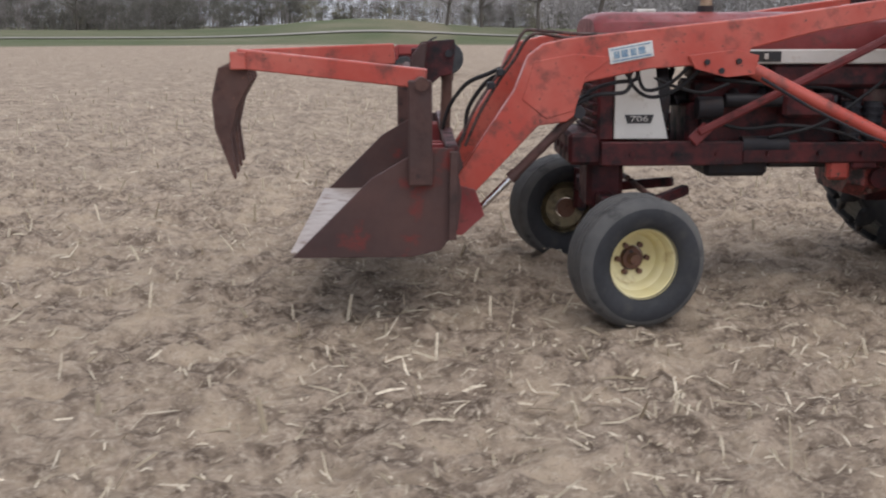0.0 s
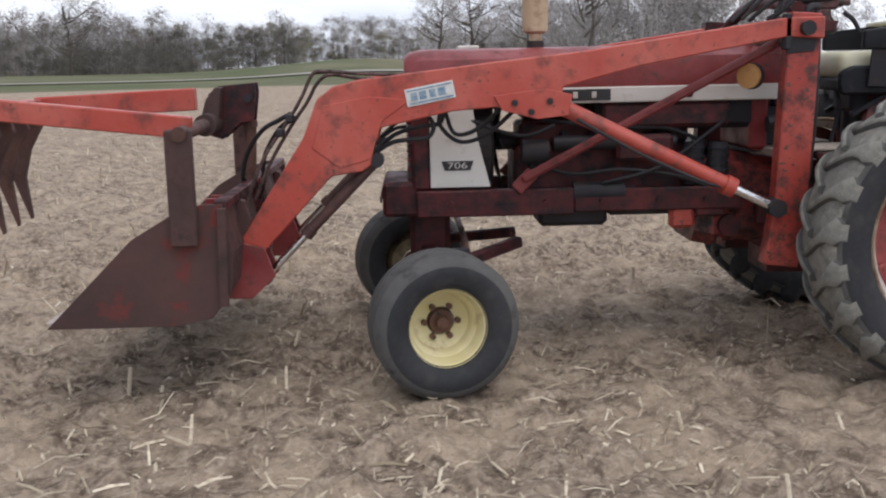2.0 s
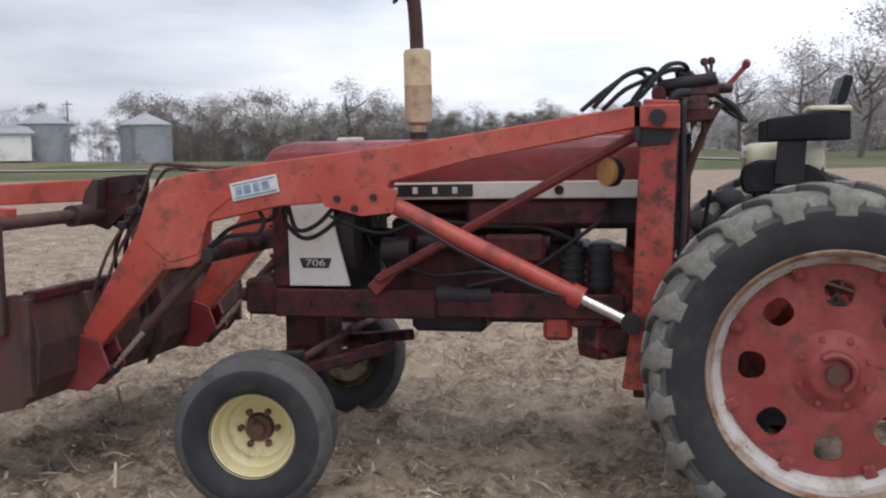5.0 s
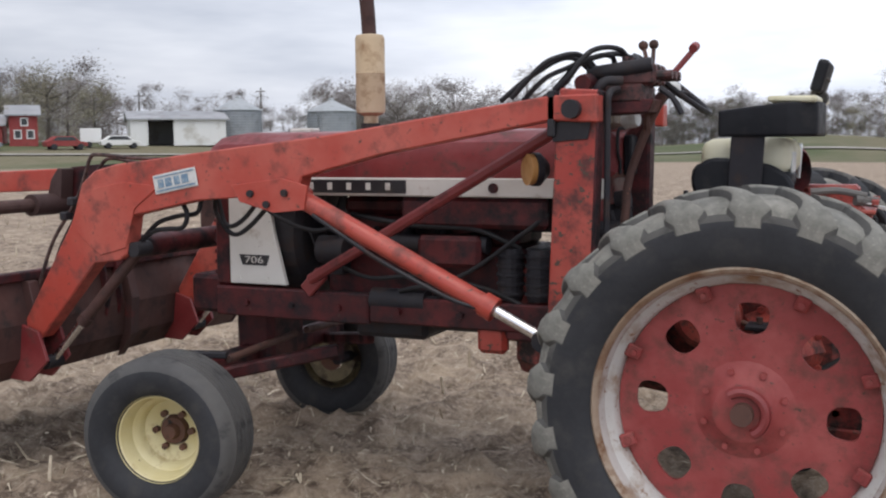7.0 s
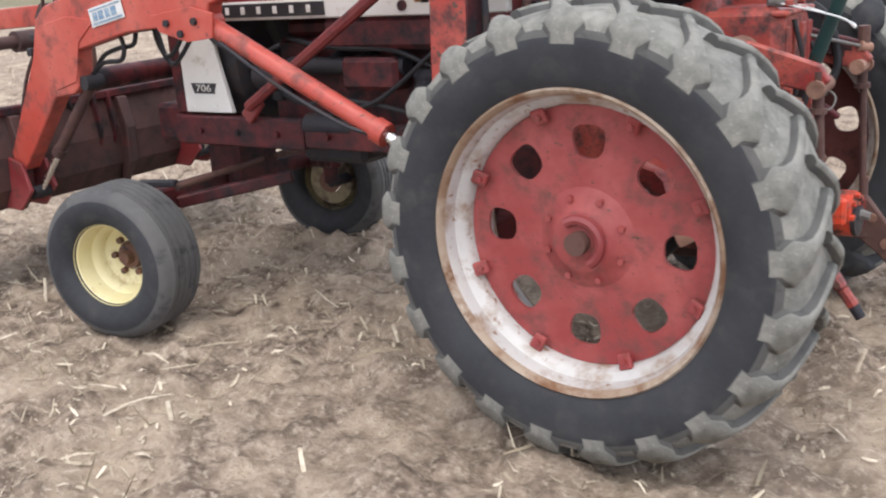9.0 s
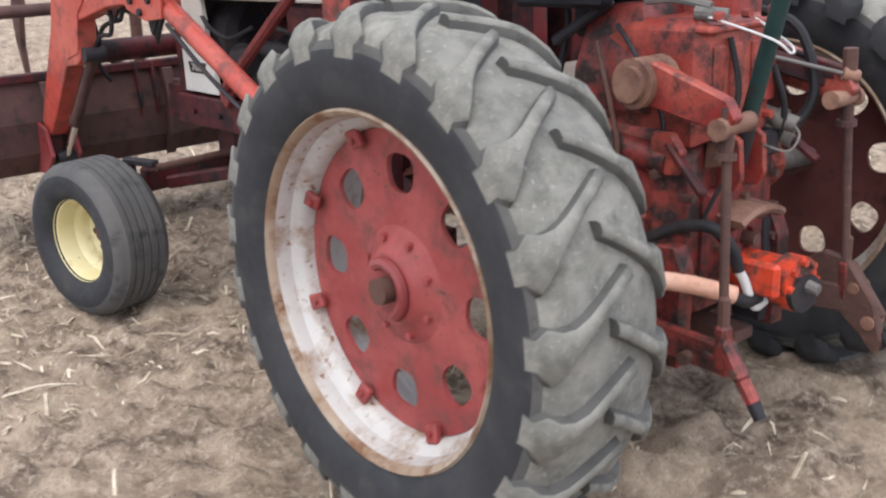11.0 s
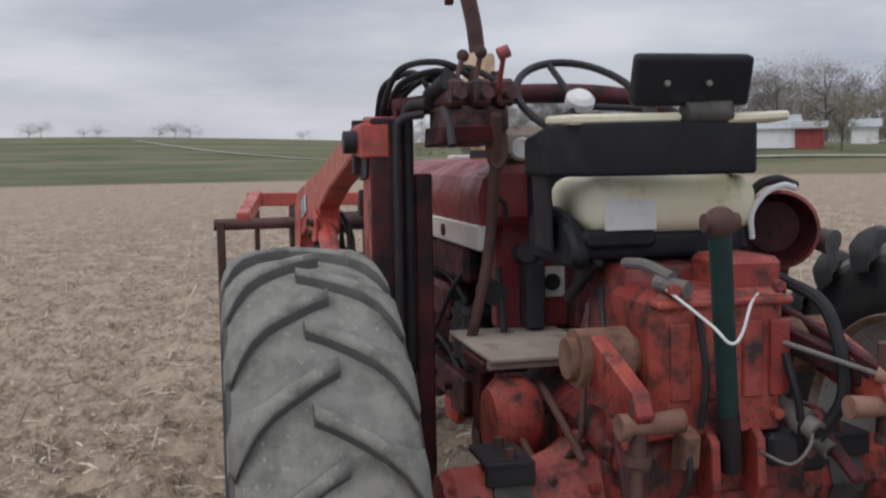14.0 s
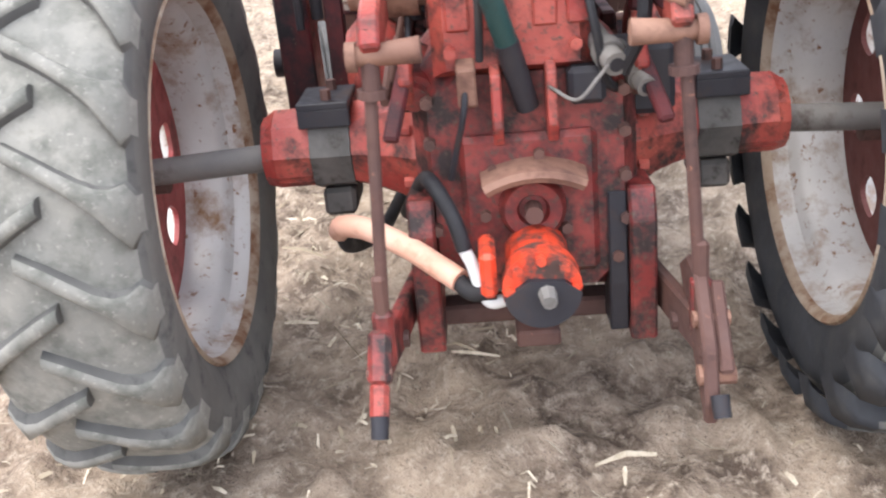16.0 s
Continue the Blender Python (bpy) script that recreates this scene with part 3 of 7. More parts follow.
def bare_tree(name, az, d, height, spread, seed, leaf, label, count=900, thin=1.0, low=0.3):
    rng = random.Random(seed)
    x, y, z = place(az, d)
    t = thing(name, label, "tree", (x, y, z), 0, name.replace("_", " ") + "s")
    bm = fresh()
    limb_mesh(bm, rng, (0, 0, -0.1), height, spread, 12, height * 0.022)
    part("trunk", bm, BARK, t, smooth=True)
    me = bpy.data.meshes.new("crown")
    corners = crown_quads(rng, (0, 0, 0), height, spread, count, height * 0.03, low, thin).reshape(-1, 3)
    me.from_pydata(corners, [], np.arange(len(corners)).reshape(-1, 4))
    me.materials.append(leaf)
    new("crown", me).parent = t


def woods():
    rng = random.Random(11)
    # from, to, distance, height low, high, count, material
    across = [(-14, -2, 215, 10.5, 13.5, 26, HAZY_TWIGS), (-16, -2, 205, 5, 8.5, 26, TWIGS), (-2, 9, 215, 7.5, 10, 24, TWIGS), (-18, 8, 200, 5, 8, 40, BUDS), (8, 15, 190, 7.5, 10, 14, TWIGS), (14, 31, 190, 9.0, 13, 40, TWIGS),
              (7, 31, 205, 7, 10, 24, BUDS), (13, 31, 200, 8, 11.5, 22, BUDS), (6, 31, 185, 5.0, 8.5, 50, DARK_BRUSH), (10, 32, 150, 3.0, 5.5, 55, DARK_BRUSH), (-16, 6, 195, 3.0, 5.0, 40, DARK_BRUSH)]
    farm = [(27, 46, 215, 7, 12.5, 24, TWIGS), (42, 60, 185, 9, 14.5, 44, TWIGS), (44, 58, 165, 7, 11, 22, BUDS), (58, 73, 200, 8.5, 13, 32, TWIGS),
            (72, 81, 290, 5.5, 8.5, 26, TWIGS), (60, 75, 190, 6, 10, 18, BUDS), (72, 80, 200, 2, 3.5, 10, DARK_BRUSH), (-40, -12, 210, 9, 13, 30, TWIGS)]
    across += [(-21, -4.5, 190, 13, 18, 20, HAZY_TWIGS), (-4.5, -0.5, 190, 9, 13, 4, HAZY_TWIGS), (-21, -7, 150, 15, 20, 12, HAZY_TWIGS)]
    packs = {}
    for a0, a1, d, h0, h1, n, mat in across + farm:
        for k in range(n):
            az = a0 + (a1 - a0) * (k + rng.random()) / n
            x, y, z = place(az, d * rng.uniform(0.93, 1.1))
            h = rng.uniform(h0, h1)
            quads = packs.setdefault(mat.name, (mat, []))[1]
            quads.append(crown_quads(rng, (x, y, z), h, h * rng.uniform(0.32, 0.46), 2600, h * 0.024, 0.04, 0.75))
            for s in range(5):
                t, w = Vector((x + rng.gauss(0, 1) * 0.8, y + rng.gauss(0, 1) * 0.8, z)), 0.006 * h
                top = t + Vector((rng.gauss(0, 0.06) * h, rng.gauss(0, 0.06) * h, h * 0.8))
                sd = Vector((math.cos(radians(az)), math.sin(radians(az)), 0)) * w
                quads.append([t - sd, t + sd, top + sd * 0.2, top - sd * 0.2])
    names = {TWIGS.name: "far_bare_woods", HAZY_TWIGS.name: "far_tall_woods", BUDS.name: "far_budding_woods", DARK_BRUSH.name: "far_dark_brush"}
    texts = {HAZY_TWIGS.name: "tall leafless trees standing across the field, paled by painted haze", TWIGS.name: "grey-brown leafless trees along the field's far edge", BUDS.name: "olive trees coming into leaf behind the farm",
             DARK_BRUSH.name: "dark grey-brown brush at the foot of the far trees"}
    for key, (mat, quads) in packs.items():
        loose(names[key], quads, mat, texts[key], "woods")


woods()
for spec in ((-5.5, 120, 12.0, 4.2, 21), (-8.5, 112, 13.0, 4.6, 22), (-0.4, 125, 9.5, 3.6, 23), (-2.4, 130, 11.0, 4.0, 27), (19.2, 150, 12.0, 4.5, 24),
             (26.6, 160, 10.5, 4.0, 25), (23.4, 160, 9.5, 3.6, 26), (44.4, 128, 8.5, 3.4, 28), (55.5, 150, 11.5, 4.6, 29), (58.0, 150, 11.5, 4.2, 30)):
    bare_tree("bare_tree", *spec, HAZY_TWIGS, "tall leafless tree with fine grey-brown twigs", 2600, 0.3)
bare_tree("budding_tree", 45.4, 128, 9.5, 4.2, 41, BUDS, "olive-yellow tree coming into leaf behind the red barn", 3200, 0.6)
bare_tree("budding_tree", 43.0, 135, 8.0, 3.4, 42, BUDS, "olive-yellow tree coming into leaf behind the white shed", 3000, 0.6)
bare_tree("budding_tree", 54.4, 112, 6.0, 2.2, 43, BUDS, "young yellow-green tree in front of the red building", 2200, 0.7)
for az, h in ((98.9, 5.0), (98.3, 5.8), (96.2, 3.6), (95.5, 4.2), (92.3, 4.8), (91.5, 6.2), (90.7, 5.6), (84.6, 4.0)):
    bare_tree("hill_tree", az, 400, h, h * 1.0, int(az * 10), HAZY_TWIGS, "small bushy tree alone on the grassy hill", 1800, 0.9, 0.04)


def gable_roof(bm, w, d, z, rise, over=0.4):
    """A pitched roof with its ridge along x."""
    hw, hd, t = w / 2 + over, d / 2 + over, 0.16
    a = [(-hd, z - 0.1), (0, z + rise), (hd, z - 0.1), (hd, z - 0.1 + t), (0, z + rise + t), (-hd, z - 0.1 + t)]
    vs = [[bm.verts.new((sx * hw, p, q)) for p, q in a] for sx in (-1, 1)]
    for k in range(6):
        bm.faces.new((vs[0][k], vs[0][(k + 1) % 6], vs[1][(k + 1) % 6], vs[1][k]))
    bm.faces.new(vs[0])
    bm.faces.new(vs[1])


def gable_ends(bm, w, d, z, rise):
    for sx in (-1, 1):
        f = bm.faces.new([bm.verts.new((sx * (w / 2 - 0.06), p, q)) for p, q in ((-d / 2, z - 0.05), (0, z + rise), (d / 2, z - 0.05))])
        r = bmesh.ops.extrude_face_region(bm, geom=[f])
        bmesh.ops.translate(bm, verts=[v for v in r["geom"] if isinstance(v, bmesh.types.BMVert)], vec=(-sx * 0.1, 0, 0))


def farm_building(name, label, az, d, w, depth, wall_h, rise, wall_mat, roof_mat, windows=(), doors=(), turn=0.0):
    """A shed or house that faces the field: walls, roof, doors and windows set into the front."""
    x, y, z = place(az, d)
    t = thing(name, label, "building", (x, y, z - 0.1), az + turn)
    bm = fresh()
    # front wall in pieces round the doors, then the other three walls
    edges = sorted(doors, key=lambda q: q[0])
    at = -w / 2
    for c, dw, dh in edges:
        box(bm, (at, -depth / 2, 0), (c - dw / 2, -depth / 2 + 0.2, wall_h), bevel=0)
        if dh < wall_h - 0.05:
            box(bm, (c - dw / 2, -depth / 2, dh), (c + dw / 2, -depth / 2 + 0.2, wall_h), bevel=0)
        at = c + dw / 2
    box(bm, (at, -depth / 2, 0), (w / 2, -depth / 2 + 0.2, wall_h), bevel=0)
    box(bm, (-w / 2, depth / 2 - 0.2, 0), (w / 2, depth / 2, wall_h), bevel=0)
    box(bm, (-w / 2, -depth / 2 + 0.2, 0), (-w / 2 + 0.2, depth / 2 - 0.2, wall_h), bevel=0)
    box(bm, (w / 2 - 0.2, -depth / 2 + 0.2, 0), (w / 2, depth / 2 - 0.2, wall_h), bevel=0)
    gable_ends(bm, w, depth, wall_h, rise)
    k = int(w / 0.9) if w > 5 else 1
    for i in range(1, k):
        px = -w / 2 + i * w / k
        if all(abs(px - c) > dw / 2 + 0.1 for c, dw, dh in doors):
            box(bm, (px - 0.03, -depth / 2 - 0.04, 0.05), (px + 0.03, -depth / 2 + 0.01, wall_h - 0.05), bevel=0)
    part("wall", bm, wall_mat, t)
    bm = fresh()
    gable_roof(bm, w, depth, wall_h, rise)
    part("roof", bm, roof_mat, t)
    # near-black floor: the shade behind an open doorway is put into its colour
    bm = fresh()
    box(bm, (-w / 2 + 0.2, -depth / 2 + 0.2, 0.02), (w / 2 - 0.2, depth / 2 - 0.2, 0.12), bevel=0)
    part("floor_slab", bm, DARK_VOID, t)
    for c, ww, z0, z1 in windows:
        bm = fresh()
        for lo, hi in (((c - ww / 2 - 0.1, z0 - 0.1), (c + ww / 2 + 0.1, z0)), ((c - ww / 2 - 0.1, z1), (c + ww / 2 + 0.1, z1 + 0.1)),
                       ((c - ww / 2 - 0.1, z0), (c - ww / 2, z1)), ((c + ww / 2, z0), (c + ww / 2 + 0.1, z1))):
            box(bm, (lo[0], -depth / 2 - 0.08, lo[1]), (hi[0], -depth / 2 + 0.02, hi[1]), bevel=0)
        win = part("window", bm, BARN_WHITE, t)
        bm = fresh()
        box(bm, (c - ww / 2, -depth / 2 - 0.03, z0), (c + ww / 2, -depth / 2 + 0.01, z1), bevel=0)
        part("pane", bm, GLASS_DARK, win)
    return t


farm_building("white_shed", "white metal farm shed with a wide open dark doorway", 38.9, 130, 11.0, 12, 3.1, 1.0, BARN_WHITE, ROOF_GREY, doors=((-2.05, 2.9, 3.0),), turn=4)
farm_building("red_barn", "long low red barn with a grey roof", 49.4, 126, 8.4, 7, 2.0, 1.2, BARN_RED, ROOF_GREY, windows=((-1.8, 0.9, 0.8, 1.6), (1.5, 0.9, 0.8, 1.6)), turn=-6)
farm_building("red_house", "two-storey red house with dark windows", 46.6, 122, 2.9, 4.5, 3.4, 1.0, BARN_RED, ROOF_GREY, windows=((-0.6, 0.6, 0.9, 1.7), (0.7, 0.6, 0.9, 1.7), (0.1, 0.6, 2.3, 3.0)))
farm_building("long_white_shed", "long white shed with a pale grey roof", 59.0, 118, 9.6, 7, 2.1, 1.4, BARN_WHITE, GALV_ROOF, doors=((-3.3, 0.5, 1.8),), turn=4)
farm_building("small_red_shed", "small dark red shed between white ones", 56.0, 116, 2.9, 3, 2.2, 0.6, BARN_RED, ROOF_GREY)
farm_building("small_white_garage", "small white garage with a pale roof", 53.4, 126, 2.8, 3, 1.9, 0.8, BARN_WHITE, GALV_ROOF)


def grain_bin(az, d, radius, eave, top):
    x, y, z = place(az, d)
    t = thing("grain_bin", "round corrugated grey steel grain bin with a conical roof", "grain bin", (x, y, z - 0.1), 0, "grain bins")
    bm = fresh()
    prof, n = [], 14
    for k in range(n):
        z0, z1 = eave * k / n, eave * (k + 1) / n
        prof += [(radius, z0), (radius + 0.022, (z0 + z1) / 2)]
    lathe(bm, prof + [(radius, eave)], (0, 0, 0), (0, 0, 1), 40)
    part("bin_wall", bm, GALV, t)
    bm = fresh()
    lathe(bm, [(radius + 0.15, eave - 0.08), (radius + 0.15, eave + 0.02), (0.35, top - 0.1), (0.35, top + 0.12), (0.3, top + 0.2)], (0, 0, 0), (0, 0, 1), 32)
    part("bin_roof", bm, GALV_ROOF, t)
    bm = fresh()
    box(bm, (-0.25, -radius - 0.14, 0.3), (-0.2, -radius - 0.08, eave), bevel=0)
    box(bm, (0.2, -radius - 0.14, 0.3), (0.25, -radius - 0.08, eave), bevel=0)
    for k in range(16):
        box(bm, (-0.2, -radius - 0.13, 0.4 + k * eave / 17), (0.2, -radius - 0.09, 0.44 + k * eave / 17), bevel=0)
    part("ladder", bm, GALV, t)


grain_bin(35.5, 132, 3.0, 4.6, 6.2)
grain_bin(30.35, 130, 3.1, 4.7, 6.2)


def small_wheel(bm, x, y, r, w):
    lathe(bm, [(r * 0.45, -w / 2), (r * 0.9, -w / 2), (r, -w * 0.3), (r, w * 0.3), (r * 0.9, w / 2), (r * 0.45, w / 2)], (x, y, r), (0, 1, 0), 18)


def box_trailer(az, d):
    x, y, z = place(az, d)
    t = thing("box_trailer", "small white box trailer parked by the trees", "trailer", (x, y, z), az)
    bm = fresh()
    box(bm, (-1.1, -0.9, 0.55), (1.1, 0.9, 2.1), bevel=0.06)
    beam(bm, (1.1, 0, 0.5), (2.0, 0, 0.45), 0.1, 0.1)
    part("trailer_body", bm, BARN_WHITE, t)
    for sy in (-0.95, 0.95):
        bm = fresh()
        small_wheel(bm, -0.2, sy, 0.34, 0.2)
        part("wheel", bm, SIDEWALL, t)


box_trailer(43.3, 118)


def parked_car(az, d, turn, paint, label):
    x, y, z = place(az, d)
    t = thing("parked_car", label, "car", (x, y, z), turn)
    bm = fresh()
    prism(bm, [(-2.1, 0.35), (2.1, 0.35), (2.15, 0.75), (1.3, 0.9), (0.7, 1.4), (-1.1, 1.42), (-1.8, 0.95), (-2.15, 0.85)], -0.85, 0.85, 0.05)
    body = part("car_body", bm, paint, t)
    bm = fresh()
    prism(bm, [(1.05, 0.95), (0.62, 1.33), (-1.02, 1.34), (-1.5, 0.95)], -0.87, 0.87, 0.01)
    part("side_window", bm, GLASS_DARK, body)
    for sx in (-1.35, 1.35):
        for sy in (-0.8, 0.8):
            bm = fresh()
            small_wheel(bm, sx, sy, 0.32, 0.22)
            part("wheel", bm, SIDEWALL, t)


parked_car(48.8, 112, 40, GALV, "grey-green car parked before the red barn")
parked_car(44.6, 114, 60, BARN_RED, "dark red car parked near the trees")
parked_car(41.8, 117, 50, BARN_WHITE, "white car parked beside the shed")


def utility_pole(az, d, h):
    x, y, z = place(az, d)
    t = thing("utility_pole", "thin grey wooden pole behind the shed", "pole", (x, y, z - 0.2), az)
    bm = fresh()
    rod(bm, (0, 0, 0), (0, 0, h), 0.14, 0.09, 8)
    part("pole_shaft", bm, BARK, t)
    bm = fresh()
    beam(bm, (-0.7, 0, h - 0.5), (0.7, 0, h - 0.5), 0.1, 0.12)
    part("crossarm", bm, BARK, t)


utility_pole(40.7, 145, 7.2)
utility_pole(34.2, 150, 8.6)


def strip_of_road(stops, half, lift):
    """A narrow road through stops of (compass angle, distance)."""
    bm = fresh()
    line = smooth_line([place(az, d) for az, d in stops], 8)
    prev = None
    for k, p in enumerate(line):
        along = line[min(k + 1, len(line) - 1)] - line[max(k - 1, 0)]
        side = Vector((-along.y, along.x, 0)).normalized() * half
        row = [bm.verts.new((q.x, q.y, land(q.x, q.y) + lift)) for q in (p - side, p + side)]
        if prev:
            bm.faces.new((prev[0], prev[1], row[1], row[0]))
        prev = row
    return part("road", bm, PALE_GRAVEL)


tagged(strip_of_road([(-6 + 3.4 * k, 105.2) for k in range(23)], 1.25, 0.12), "pale gravel lane in front of the farm buildings", "lane", kind="structure")
tagged(strip_of_road([(93.5, 300), (91.1, 253), (88.8, 218), (86.1, 193), (83.8, 172), (80.5, 165)], 1.1, 0.15), "pale farm track winding over the grassy hill", "track", kind="structure")


def far_tractor(az, d):
    """The small old tractor that stands across the field."""
    x, y, z = place(az, d)
    t = thing("old_tractor", "small old orange-red tractor with black tyres across the field", "tractor", (x, y, z), 12)
    t.scale = (0.85, 0.85, 0.85)
    bm = fresh()
    box(bm, (-1.15, -0.22, 0.75), (0.25, 0.22, 1.15), bevel=0.06)
    box(bm, (-1.25, -0.2, 0.55), (-1.1, 0.2, 1.1), bevel=0.03)
    part("hood", bm, BARN_RED, t)
    bm = fresh()
    box(bm, (-1.1, -0.16, 0.45), (0.9, 0.16, 0.78), bevel=0.04)
    rod(bm, (0.75, -0.7, 0.62), (0.75, 0.7, 0.62), 0.09)
    rod(bm, (-0.95, -0.6, 0.36), (-0.95, 0.6, 0.36), 0.05)
    part("chassis", bm, DARK_RED, t)
    bm = fresh()
    box(bm, (0.55, -0.22, 1.02), (0.95, 0.22, 1.1), bevel=0.03)
    box(bm, (0.9, -0.22, 1.1), (0.97, 0.22, 1.35), bevel=0.03)
    part("seat", bm, VINYL, t)
    bm = fresh()
    torus(bm, (0.3, 0, 1.35), (-0.5, 0, 1), 0.2, 0.02, 20, 6)
    rod(bm, (0.3, 0, 1.35), (0.05, 0, 1.1), 0.02)
    part("steering_wheel", bm, GREASE, t)
    for wx, r, w, ys in ((0.75, 0.62, 0.32, 0.72), (-0.95, 0.36, 0.16, 0.62)):
        for sy in (-ys, ys):
            bm = fresh()
            small_wheel(bm, wx, sy, r, w)
            wheel = part("wheel", bm, SIDEWALL, t)
            bm = fresh()
            lathe(bm, [(r * 0.5, -w * 0.3), (r * 0.5, w * 0.3), (r * 0.2, w * 0.1), (r * 0.2, -w * 0.1)], (wx, sy, r), (0, 1, 0), 18, closed=True)
            part("rim", bm, GREY_IRON, wheel)


far_tractor(5.73, 31.8)


# ---- front loader with bucket and grapple ----
loader = thing("front_loader", "orange-red front loader with rusty bucket and grapple on the tractor", "loader")

LINE_BROWN = worn("rusty_brown_oil_line", (0.07, 0.04, 0.036), (0.12, 0.07, 0.06), (0.03, 0.02, 0.02), 0.6, dirty=(0.45, 0.6), chips=None, scale=4)
ARM = [(-0.60, 1.775), (-0.78, 1.772), (-1.75, 1.635), (-2.18, 1.592), (-2.84, 1.52), (-2.97, 1.49), (-3.05, 1.43), (-3.12, 1.25), (-3.485, 0.70),
       (-3.35, 0.68), (-2.99, 1.06), (-2.84, 1.08), (-2.80, 1.11), (-2.765, 1.285), (-2.40, 1.36), (-2.18, 1.375), (-1.98, 1.34), (-1.89, 1.355),
       (-1.86, 1.465), (-1.50, 1.555), (-0.78, 1.68), (-0.60, 1.67)]


def loader_side(s):
    """One side of the loader; s is -1 on the tractor's left and 1 on its right."""
    inset = 0.0 if s < 0 else 0.2

    def at(x, y, z):
        return (x, s * (y - inset), z)
    bm = fresh()
    prism(bm, ARM, s * (0.63 - inset), s * (0.72 - inset), 0.006)
    arm = part("lift_arm", bm, ORANGE, loader, "orange-red lift arm with scraped paint")
    bm = fresh()
    prism(bm, [(-3.02, 1.40), (-2.80, 1.44), (-2.60, 1.42), (-2.74, 1.32), (-2.80, 1.14), (-2.95, 1.10), (-3.08, 1.2)], s * (0.718 - inset), s * (0.726 - inset), 0.002)
    part("knee_plate", bm, ORANGE, arm)
    bm = fresh()
    prism(bm, [(-2.2, 1.43), (-2.16, 1.36), (-1.99, 1.315), (-1.84, 1.33), (-1.82, 1.43), (-1.95, 1.46)], s * (0.725 - inset), s * (0.738 - inset), 0.002)
    pivot = part("pivot_plate", bm, ORANGE, arm)
    for x, z in ((-2.10, 1.395), (-1.93, 1.40), (-2.02, 1.35)):
        bm = fresh()
        rod(bm, at(x, 0.735, z), at(x, 0.752, z), 0.016, seg=8)
        part("pivot_bolt", bm, GREASE, arm)
    # mast
    bm = fresh()
    lean = [(-0.845, 0.56), (-0.67, 0.54), (-0.63, 0.98), (-0.605, 1.66), (-0.60, 1.79), (-0.75, 1.80), (-0.765, 1.66), (-0.80, 0.86)]
    if s > 0:
        lean = [(x - 0.1, z) for x, z in lean]
    prism(bm, lean, s * (0.59 - 0.9 * inset), s * (0.69 - 0.9 * inset), 0.006)
    # rear faces darker red; the right mast's shade is painted in all over
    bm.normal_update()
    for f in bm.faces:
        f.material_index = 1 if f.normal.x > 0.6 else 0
    mast = part("mast", bm, [POST_RED if s < 0 else DARK_RED, DARK_RED], loader, "scraped red loader mast with a darker red back")
    bm = fresh()
    box(bm, (-0.79, s * (0.66 - inset), 1.62), (-0.76, s * (0.72 - inset), 1.79), bevel=0.004)
    part("mast_bracket", bm, GREASE, mast)
    bm = fresh()
    rod(bm, at(-0.69, 0.56, 1.72), at(-0.69, 0.76, 1.72), 0.035, seg=12)
    part("mast_pin", bm, GREASE, mast, smooth=True)
    bm = fresh()
    box(bm, (-0.61, s * (0.30 - inset), 0.50), (-0.80, s * (0.60 - inset), 0.62), bevel=0.006)
    part("mast_foot", bm, DARK_RED, mast)
    # lift cylinder
    bm = fresh()
    rod(bm, at(-1.87, 0.69, 1.37), at(-1.02, 0.69, 0.955), 0.04, seg=18)
    rod(bm, at(-1.06, 0.69, 0.975), at(-1.01, 0.69, 0.95), 0.05, seg=18)
    rod(bm, at(-1.9, 0.64, 1.385), at(-1.9, 0.735, 1.385), 0.05, seg=14)
    cyl = part("lift_cylinder", bm, ORANGE, loader, "orange-red hydraulic lift cylinder", smooth=True)
    bm = fresh()
    rod(bm, at(-1.02, 0.69, 0.955), at(-0.83, 0.69, 0.862), 0.024, seg=14)
    part("piston_rod", bm, CHROME, cyl, "bright chrome piston rod", smooth=True)
    bm = fresh()
    rod(bm, at(-0.80, 0.62, 0.85), at(-0.80, 0.74, 0.85), 0.045, seg=14)
    part("rod_eye", bm, GREASE, cyl, smooth=True)
    bm = fresh()
    tube(bm, [at(-1.8, 0.735, 1.31), at(-1.5, 0.74, 1.14), at(-1.2, 0.735, 1.0), at(-1.08, 0.715, 0.96)], 0.009, 6, 4)
    part("steel_oil_line", bm, GREASE, cyl)
    # diagonal brace from mast to the front frame
    bm = fresh()
    beam(bm, at(-0.78, 0.58, 1.655), at(-2.03, 0.40 + inset, 0.985), 0.045, 0.045, bevel=0.012)
    beam(bm, at(-2.06, 0.38 + inset, 0.93), at(-1.97, 0.38 + inset, 1.02), 0.03, 0.07, bevel=0.006)
    part("brace", bm, BRACE_RED, loader, "dark red diagonal brace")
    # bucket cylinder under the arm's lower leg
    bm = fresh()
    a, b = Vector(at(-2.77, 0.66, 1.13)), Vector(at(-3.34, 0.66, 0.56))
    rod(bm, a, a.lerp(b, 0.62), 0.027, seg=16)
    rod(bm, a.lerp(b, 0.58), a.lerp(b, 0.64), 0.034, seg=16)
    cyl = part("bucket_cylinder", bm, BUCKET, loader, "dark bucket cylinder", smooth=True)
    bm = fresh()
    rod(bm, a.lerp(b, 0.62), b, 0.019, seg=12)
    part("piston_rod", bm, CHROME, cyl, smooth=True)
    for p in (a, b):
        bm = fresh()
        rod(bm, p + Vector((0, -0.05, 0)), p + Vector((0, 0.05, 0)), 0.035, seg=12)
        part("cylinder_pin", bm, GREASE, cyl, smooth=True)
    # red bracket that carries the bucket
    bm = fresh()
